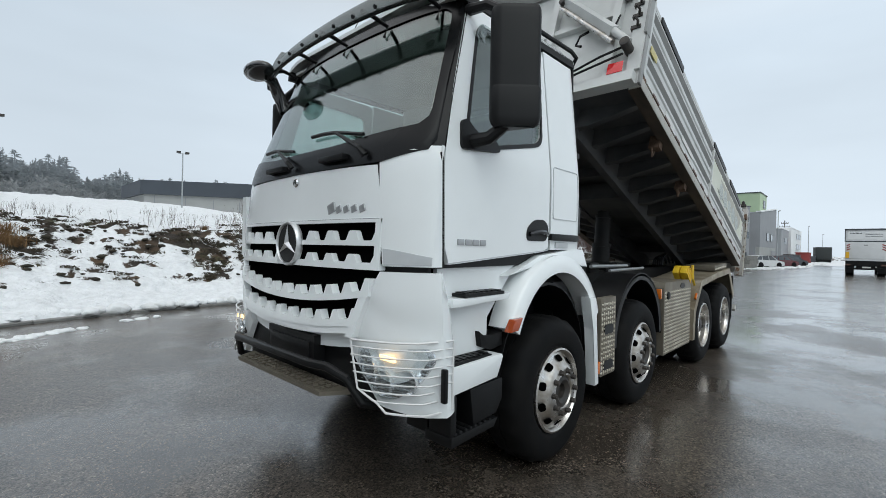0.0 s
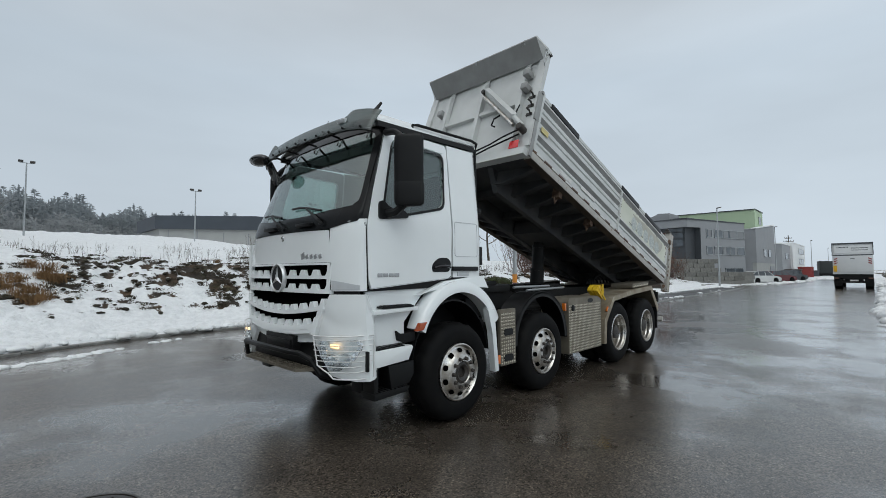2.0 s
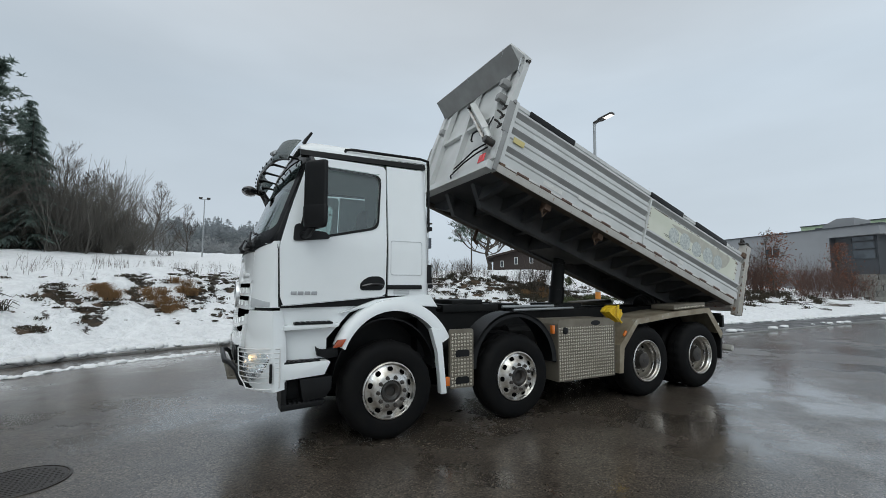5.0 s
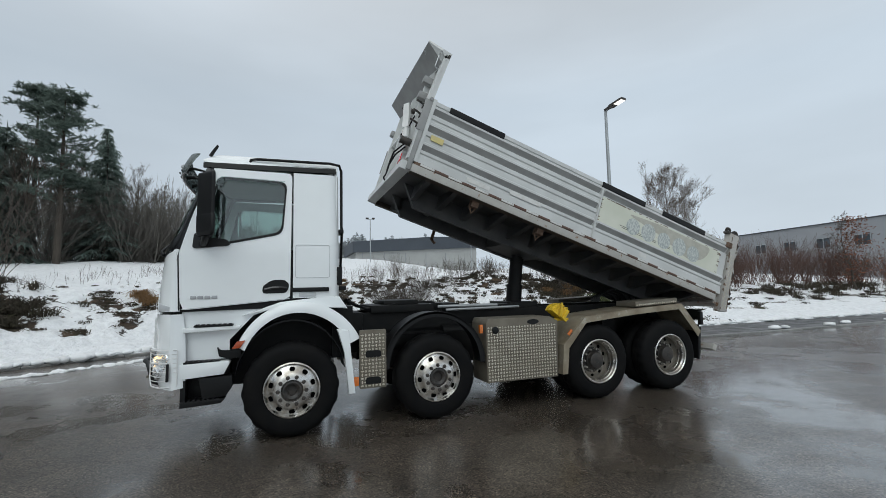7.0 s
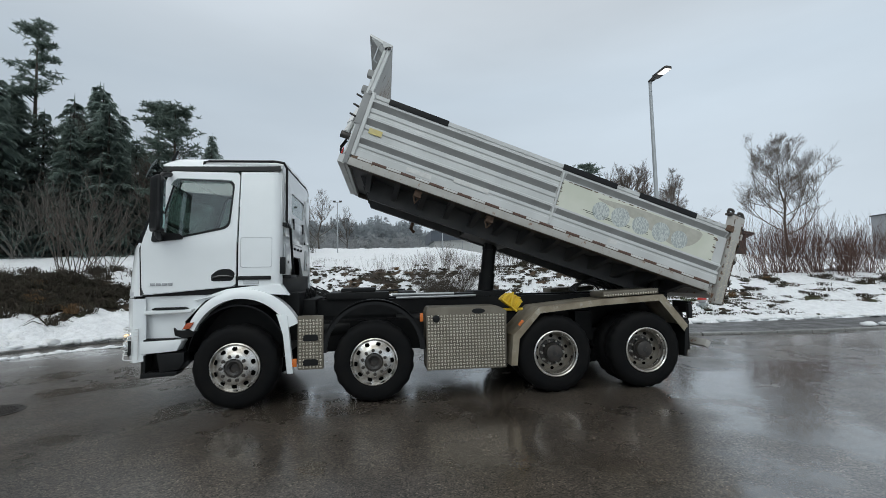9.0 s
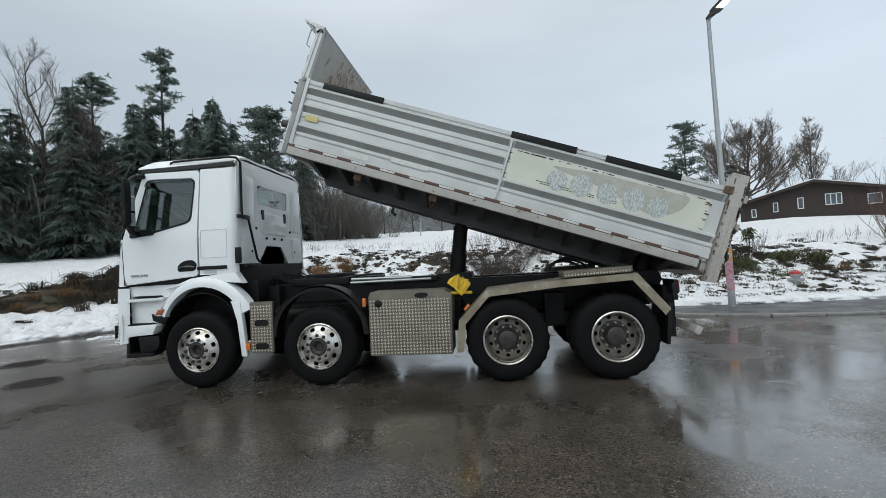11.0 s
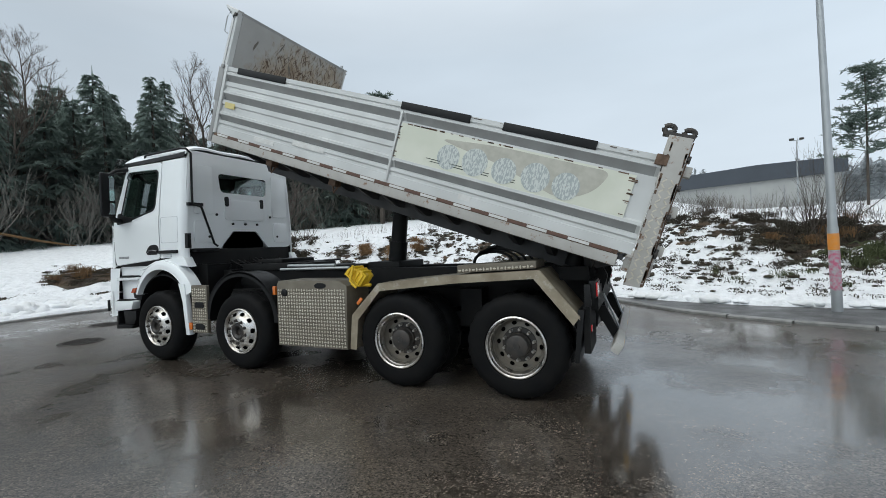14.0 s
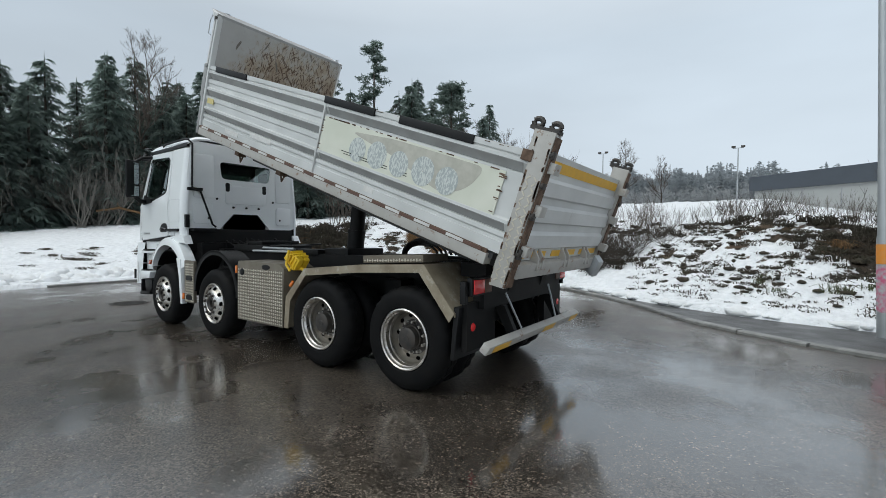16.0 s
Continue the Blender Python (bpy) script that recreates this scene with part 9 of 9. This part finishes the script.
part("roof_snow", bm, M_PILE, barn, smooth=0)
for x, z0, z1, w in ((0.8, 3.9, 4.6, 0.35), (2.3, 4.2, 5.0, 0.35), (3.9, 4.3, 5.2, 0.4), (5.6, 4.4, 5.3, 1.0), (8.0, 4.2, 5.0, 0.8)):
    window_on(barn, (0, 0), (10, 0), x / 10, (x + w) / 10, z0, z1, 1 if w < 1 else 3, 0.04, M_WHITEWALL)

# grey office block with corner recess
office = thing("office_building", pose(0, 0, 0), "two-storey grey rendered office building with strip windows", "building")
C, S, W2, N2 = (51.0, 10.26), (62.5, 6.85), (66.0, 34.5), (55.0, 34.5)
e_r, e_l = (Vector(S) - Vector(C)).normalized(), (Vector(N2) - Vector(C)).normalized()
R1, L1 = Vector(C) + e_r * 2.6, Vector(C) + e_l * 3.95
R2, L2, CI = R1 + e_l * 0.7, L1 + e_r * 0.7, Vector(C) + (e_r + e_l) * 0.7
bm = B()
wall_box(bm, [C, S, W2, N2], 0.0, 2.4)
wall_box(bm, [R1, S, W2, N2, L1, L2, CI, R2], 2.4, 6.55)
wall_box(bm, [C, S, W2, N2], 6.55, 7.4)
part("wall", bm, M_RENDER, office, smooth=0)
bm = B()
wall_box(bm, [(50.88, 10.17), (62.6, 6.75), (66.1, 34.6), (54.9, 34.6)], 7.4, 7.52)
part("roof", bm, M_DARKWALL, office, smooth=0)
bm = B()
prism(bm, [(12.7, 7.52), (12.7, 8.5), (14.0, 8.55), (15.2, 7.95), (15.2, 7.52)], "x", 53.2, 57)
part("roof_cabin", bm, M_RENDER, office, smooth=0)
bm = B()
box(bm, 53.6, 56.5, 14.4, 16.0, 7.52, 7.85)
box(bm, 53.6, 57.5, 10.8, 12.4, 7.52, 7.85)
pieces("roof_vent", bm, M_DARKWALL, office, smooth=0)
bm = B()
for p, q in ((CI, R2), (L2, CI), (R2, R1), (L1, L2)):
    n_in = Vector((q.y - p.y, p.x - q.x)).normalized() * 0.05
    slab(bm, [(p.x, p.y, 2.41), (q.x, q.y, 2.41), (q.x, q.y, 6.54), (p.x, p.y, 6.54)], (n_in.x, n_in.y, 0))
pieces("recess_panel", bm, M_DARKWALL, office, smooth=0)
for z0, z1 in ((4.35, 5.25), (5.3, 6.0), (6.05, 6.5)):
    window_on(office, L2, CI, 0.42, 0.97, z0, z1, 1, 0.10, M_DARKWALL)
for z0, z1 in ((3.45, 4.45), (5.45, 6.45)):
    window_on(office, C, S, 0.304, 0.40, z0, z1, 1)
    window_on(office, C, S, 0.44, 0.985, z0, z1, 4)
bm = B()
for t0, t1, z0 in ((0.72, 0.845, 5.5), (0.855, 0.975, 5.5), (0.33, 0.385, 5.5), (0.45, 0.50, 3.5), (0.59, 0.64, 3.5), (0.80, 0.84, 3.5), (0.60, 0.68, 5.5)):
    p, q = Vector(C).lerp(Vector(S), t0), Vector(C).lerp(Vector(S), t1)
    slab(bm, [(p.x - 0.02, p.y - 0.055, z0), (q.x - 0.02, q.y - 0.055, z0), (q.x - 0.02, q.y - 0.055, z0 + 0.9), (p.x - 0.02, p.y - 0.055, z0 + 0.9)], (0, 0.01, 0))
pieces("window_blind", bm, M_BLIND, office, smooth=0)
window_on(office, C, S, 0.62, 0.95, 0.9, 1.9, 2)
for t in (0.35, 0.5, 0.65, 0.8):
    window_on(office, N2, C, 1 - t - 0.06, 1 - t, 4.9, 6.0, 2)
green = thing("green_hall", pose(0, 0, 0), "tall pale green clad hall with a flat roof", "building")
bm = B()
box(bm, 70, 76, 6.85, 24, 0, 10.0)
part("wall", bm, M_GREENWALL, green, smooth=0)
bm = B()
box(bm, 69.9, 76.1, 6.75, 24.1, 10.0, 10.12)
part("roof", bm, M_DARKWALL, green, smooth=0)
window_on(green, (70, 6.85), (76, 6.85), 0.45, 0.75, 8.1, 9.2, 1)
g2 = thing("workshop_building", pose(0, 0, 0), "grey workshop with slanting roof line and pale base", "building")
bm = B()
prism(bm, [(66.5, 2.6), (66.5, 7.05), (82, 8.55), (82, 2.6)], "y", 6.3, 6.75)
prism(bm, [(66.5, 0.0), (66.5, 7.05), (69.8, 7.4), (69.8, 0.0)], "y", 6.75, 9.5)
part("wall", bm, M_RENDER, g2, smooth=0)
bm = B()
box(bm, 66.6, 82.0, 6.33, 6.75, 0, 2.6)
part("base", bm, M_HALLWALL, g2, smooth=0)
bm = B()
box(bm, 77.0, 81.0, 6.27, 6.33, 0, 2.2)
part("garage_door", bm, M_RENDER, g2, smooth=0)
bm = B()
prism(bm, [(66.4, 7.07), (66.4, 7.2), (82.1, 8.75), (82.1, 8.58)], "y", 6.2, 6.8)
part("roof", bm, M_PILE, g2, smooth=0)
for x in (72.0, 75.8):
    window_on(g2, (66.5, 6.3), (82, 6.3), (x - 66.5) / 15.5, (x - 64.2) / 15.5, 3.5, 4.6, 1)
g3 = thing("white_building", pose(0, 0, 0), "white and grey three-storey block beside the street", "building")
bm = B()
box(bm, 95, 106, 6.9, 13, 0, 6.3)
part("wall", bm, M_RENDER, g3, smooth=0)
bm = B()
box(bm, 106, 128, 6.5, 13, 0, 6.95)
part("annex", bm, M_WHITEWALL, g3, smooth=0)
for z in (2.85, 5.0):
    window_on(g3, (106, 6.5), (128, 6.5), 0.45, 0.85, z, z + 1.15, 2)
window_on(g3, (95, 6.9), (106, 6.9), 0.35, 0.75, 3.6, 4.8, 2)
for z, side in ((6.3, (94.9, 106, 6.8, 13.1)), (6.95, (106, 128.1, 6.4, 13.1))):
    bm = B()
    box(bm, *side, z, z + 0.12)
    part("roof", bm, M_PILE, g3, smooth=0)

# block retaining wall
rw_wall = thing("stone_wall", pose(0, 0, 0), "terraced retaining wall of large rough stone blocks", "wall")
bm = B()
box(bm, -0.72, 0.72, -0.3, 0.3, 0.0, 0.44)
for v in bm.verts:
    v.co += Vector((random.uniform(-0.03, 0.03), random.uniform(-0.04, 0.04), random.uniform(-0.02, 0.02)))
blk = None
wa, wb = Vector((45.6, 9.6)), Vector((52.2, 6.2))
d = (wb - wa)
ang = math.degrees(math.atan2(d.y, d.x))
for r in range(6):
    for k in range(6 if r < 3 else 4):
        p = wa + d * ((k + 0.5 * (r % 2)) / 5.0)
        m = pose(p.x, p.y + 0.12 * r, 0.05 + 0.46 * r, 0, 0, ang)
        if blk is None:
            blk = part("stone_block", bm, M_STONE, rw_wall, smooth=0, bevel=0.03, m=m)
        else:
            again(blk, m)
for r in range(3):
    for k in range(4):
        again(blk, pose(53.6 + 1.5 * k + 0.7 * (r % 2), 6.1 - 0.1 * k, 0.05 + 0.46 * r, 0, 0, -6))


# ---- vehicles down the street ----
def far_wheel(parent, x, y, r, w):
    bm = B()
    lathe(bm, [(0.0, -0.01), (r * 0.55, 0.0), (r * 0.6, 0.02), (r * 0.62, 0.0), (r * 0.95, 0.0), (r, 0.04), (r, w), (0.0, w)], 24)
    return part("wheel", bm, M_RUBBER, parent, m=pose(x, y, r))


van = thing("box_truck", pose(46.0, -3.35, 0), "white box truck with tail lift seen from behind", "truck")
bm = B()
box(bm, 0.0, 6.8, -1.24, 1.24, 1.24, 3.78)
part("box_body", bm, M_VANWHITE, van, bevel=0.03)
bm = B()
box(bm, -0.05, 0.02, -1.27, 1.27, 3.71, 3.83)
box(bm, -0.04, 0.0, -1.27, -1.22, 2.8, 3.71)
box(bm, -0.04, 0.0, 1.22, 1.27, 2.8, 3.71)
box(bm, -0.03, -0.001, -1.21, 1.21, 2.77, 2.85)
part("frame", bm, M_DARKWALL, van)
bm = B()
box(bm, -0.07, -0.005, -1.22, 1.22, 1.42, 2.75)
box(bm, -0.16, -0.005, -1.25, 1.25, 1.24, 1.36)
part("tail_lift", bm, M_VANWHITE, van, "grey tail lift plate", bevel=0.01)
bm = B()
box(bm, -0.012, -0.002, -1.1, 1.1, 3.0, 3.6)
part("lettering_band", bm, M_WHITEWALL, van, smooth=0)
bm = B()
for k in range(9):
    box(bm, -0.02, -0.013, 0.25 + 0.08 * k, 0.30 + 0.08 * k, 3.42, 3.5)
box(bm, -0.02, -0.013, -0.95, 0.05, 3.36, 3.41)
box(bm, -0.02, -0.013, -0.95, 0.05, 3.2, 3.24)
box(bm, -0.08, -0.071, -0.13, 0.13, 2.48, 2.53)
part("lettering_bars", bm, M_DARKWALL, van, smooth=0)
for s in (-1, 1):
    bm = B()
    for k in range(3):
        prism(bm, [(s * 0.94, 2.15 + 0.18 * k), (s * 1.14, 2.05 + 0.18 * k), (s * 1.14, 2.14 + 0.18 * k), (s * 0.92, 2.24 + 0.18 * k)], "x", -0.085, -0.072)
    part("hazard_board", bm, M_SKIPRED, van, "red and white hazard stripes", smooth=0)
    bm = B()
    box(bm, -0.17, -0.10, min(s * 1.2, s * 0.9), max(s * 1.2, s * 0.9), 0.86, 0.97)
    part("tail_light", bm, M_REDSTRIP, van)
    bm = B()
    box(bm, 0.3, 0.34, min(s * 1.22, s * 0.7), max(s * 1.22, s * 0.7), 0.25, 0.9)
    part("mud_flap", bm, M_BLACK, van)
bm = B()
box(bm, -0.10, 0.4, -1.2, 1.2, 0.82, 1.23)
box(bm, -0.12, 0.1, -1.05, 1.05, 0.52, 0.68)
box(bm, 0.0, 6.5, -0.55, 0.55, 0.55, 1.23)
for s in (-1, 1):
    box(bm, -0.1, 0.05, s * 0.75 - 0.08, s * 0.75 + 0.08, 0.6, 0.9)
part("chassis", bm, M_CHASSIS, van)
bm = B()
box(bm, -0.13, -0.075, 0.98, 1.2, 1.44, 1.95)
part("lift_control_box", bm, M_YSTRIP, van, "yellow box on the tail lift", smooth=0)
bm = B()
box(bm, 6.9, 8.6, -1.1, 1.1, 0.6, 2.6)
part("cab", bm, M_WHITEWALL, van, bevel=0.1)
bm = B()
box(bm, -0.125, -0.115, -0.3, 0.2, 0.66, 0.78)
part("plate", bm, M_WHITESTRIP, van, smooth=0)
for x in (1.2, 7.6):
    far_wheel(van, x, -1.2, 0.49, 0.5)
    far_wheel(van, x, 0.7, 0.49, 0.5)

trailer = thing("covered_trailer", pose(115, 1.95, 0, 0, 0, 8), "dark covered trailer with blue-grey side sheet", "trailer")
bm = B()
box(bm, 0, 6, -1.2, 1.2, 0.9, 3.4)
part("cover", bm, M_DARKTARP, trailer, bevel=0.05)
bm = B()
box(bm, 0.15, 5.9, -1.235, -1.195, 1.0, 3.3)
part("side_sheet", bm, M_TARP, trailer, "blue-grey side tarpaulin")
bm = B()
box(bm, 0.0, 6.0, -1.0, 1.0, 0.55, 0.9)
box(bm, -0.15, 0.0, -1.15, 1.15, 0.45, 0.75)
part("chassis", bm, M_CHASSIS, trailer)
for x in (1.0, 4.6):
    far_wheel(trailer, x, -1.15, 0.45, 0.4)
    far_wheel(trailer, x, 0.75, 0.45, 0.4)
bin_ = thing("waste_bin", pose(113, 3.9, 0), "grey-green waste container beside the street", "container")
bm = B()
prism(bm, [(-0.6, 0.15), (0.6, 0.15), (0.75, 1.35), (-0.75, 1.35)], "y", -0.7, 0.7)
part("body", bm, M_DARKWALL, bin_, bevel=0.04)
bm = B()
box(bm, -0.8, 0.8, -0.75, 0.75, 1.35, 1.5)
part("lid", bm, M_DARKWALL, bin_, bevel=0.04)
bm = B()
for x in (-0.5, 0.5):
    for y in (-0.5, 0.5):
        box(bm, x - 0.08, x + 0.08, y - 0.05, y + 0.05, 0.0, 0.16)
pieces("castor", bm, M_RUBBER, bin_)
cont = thing("red_container", pose(105, 4.55, 0), "faded red steel skip container", "container")
bm = B()
prism(bm, [(-1.5, 0), (1.5, 0), (2.0, 2.1), (-2.0, 2.1)], "y", -1.0, 1.0)
part("body", bm, M_SKIPRED, cont, bevel=0.04)
bm = B()
for x in (-1.2, -0.4, 0.4, 1.2):
    box(bm, x - 0.07, x + 0.07, -1.07, -0.99, 0.1, 2.1)
pieces("rib", bm, M_SKIPRED, cont, smooth=0)
bm = B()
box(bm, -2.1, 2.1, -1.08, 1.08, 2.08, 2.2)
part("rim", bm, M_SKIPRED, cont)
stack = thing("board_stack", pose(90.5, 5.0, 0, 0, 0, -4), "stack of dark wet boards with a little snow", "boards")
bm = B()
for r in range(7):
    box(bm, -2.6 + 0.2 * (r % 2), 2.8 - 0.25 * (r % 3), -0.8, 0.8, 0.12 + 0.24 * r, 0.30 + 0.24 * r)
    for x in (-1.8, 0.0, 1.8):
        box(bm, x - 0.06, x + 0.06, -0.75, 0.75, 0.24 * r, 0.12 + 0.24 * r)
pieces("board", bm, M_WOODDARK, stack, smooth=0)
pl = []
rnd = random.Random(29)
for x, y, a in along([(52.5, 4.9), (58, 4.2), (64, 3.3), (72, 2.75), (80, 2.7), (92, 3.2)], 0, 0.22):
    pl.append((x, y + rnd.gauss(0, 0.35), 0.02, rnd.uniform(0.1, 0.4), rnd.uniform(0.3, 0.65)))
lumps("snow_bank", pl, "ploughed snow ridge before the parked cars", "snow", 9)
rnd = random.Random(31)
brush("far_hedge", [(rnd.uniform(118, 150), rnd.uniform(-60, -8.5), rnd.uniform(0.6, 1.25)) for k in range(190)], "brown hedge and bushes beyond the verge, haze in their colour", M_WOODHEDGE, 2.6, 12, 32, 0.05, 0.45, 2)
brush("verge_scrub", [(rnd.uniform(98, 104), rnd.uniform(-50, -6.3), rnd.uniform(0.7, 1.3)) for k in range(240)], "low dark scrub along the far verge", M_SCRUB, 1.1, 12, 33, 0.03, 0.7, 1)


def car(x, y, turn, material, label, tall=1.0):
    c = thing("parked_car", pose(x, y, 0, 0, 0, turn), label, "car", "cars parked along the street")
    bm = B()
    prism(bm, rounded([(-2.05, 0.28), (-1.72, 0.22), (1.75, 0.22), (2.1, 0.32), (2.13, 0.62), (1.85, 0.80), (1.1, 0.93), (-1.85, 0.97), (-2.12, 0.85)], 0.10, 3), "y", -0.86, 0.86)
    part("body", bm, material, c, bevel=0.06)
    bm = B()
    prism(bm, rounded([(-1.95, 0.95), (1.2, 0.91), (0.42, 1.43 * tall), (-0.3, 1.48 * tall), (-1.45, 1.44 * tall)], 0.08, 3), "y", -0.72, 0.72)
    part("cabin_glass", bm, M_WINDOW, c, bevel=0.08)
    bm = B()
    prism(bm, rounded([(-1.5, 1.41 * tall), (0.42, 1.41 * tall), (-0.3, 1.50 * tall), (-1.35, 1.47 * tall)], 0.02, 3), "y", -0.68, 0.68)
    part("roof", bm, material, c, bevel=0.02)
    bm = B()
    for s in (-1, 1):
        for xa, xb in ((1.18, 0.45), (0.0, -0.12), (-0.95, -1.05), (-1.92, -1.42)):
            tube(bm, [(xa, s * 0.735, 0.93), (xb, s * 0.70, 1.42 * tall)], 0.04, 6)
    pieces("pillar", bm, material, c)
    # near-black discs round the wheels paint the shade of the arches
    bm = B()
    for s in (-1, 1):
        for wx in (-1.3, 1.3):
            lathe_at = pose(wx, s * 0.80, 0.33)
            b2 = B()
            lathe(b2, [(0.0, -0.075), (0.37, -0.075), (0.37, 0.075), (0.0, 0.075)], 20)
            bmesh.ops.transform(b2, matrix=lathe_at, verts=b2.verts[:])
            me = bpy.data.meshes.new("wheel_arch")
            b2.to_mesh(me)
            bm.from_mesh(me)
            b2.free()
    pieces("wheel_arch", bm, M_HOLE, c)
    for wx in (-1.3, 1.3):
        far_wheel(c, wx, -0.9, 0.31, 0.22)
        far_wheel(c, wx, 0.68, 0.31, 0.22)
    for s in (-1, 1):
        bm = B()
        box(bm, 1.98, 2.12, min(s * 0.78, s * 0.48), max(s * 0.78, s * 0.48), 0.60, 0.74)
        part("headlamp", bm, M_REFLECTOR, c, bevel=0.02)
        bm = B()
        box(bm, -2.14, -2.05, min(s * 0.80, s * 0.58), max(s * 0.80, s * 0.58), 0.66, 0.90)
        part("tail_lamp", bm, M_RED, c, bevel=0.02)
    return c


car(62.0, 5.3, -35, M_VANWHITE, "silver-white parked hatchback with snow before it")
car(68.6, 4.45, -35, M_CARRED, "dark red parked car by the workshop")
car(75.5, 3.95, -35, M_DARKWALL, "dark grey parked car by the workshop", 0.96)
car(82.0, 4.3, -30, M_DARKWALL, "dark grey parked estate car beside stacked boards", 1.06)


# ---- parts two levels deep with pieces of their own move up under their thing ----
def lift_parts():
    moved = True
    while moved:
        moved = False
        for ob in list(scene.collection.objects):
            p = ob.parent
            if p is not None and p.parent is not None and ob.children:
                ob.matrix_basis = p.matrix_basis @ ob.matrix_basis
                ob.parent = p.parent
                moved = True


lift_parts()
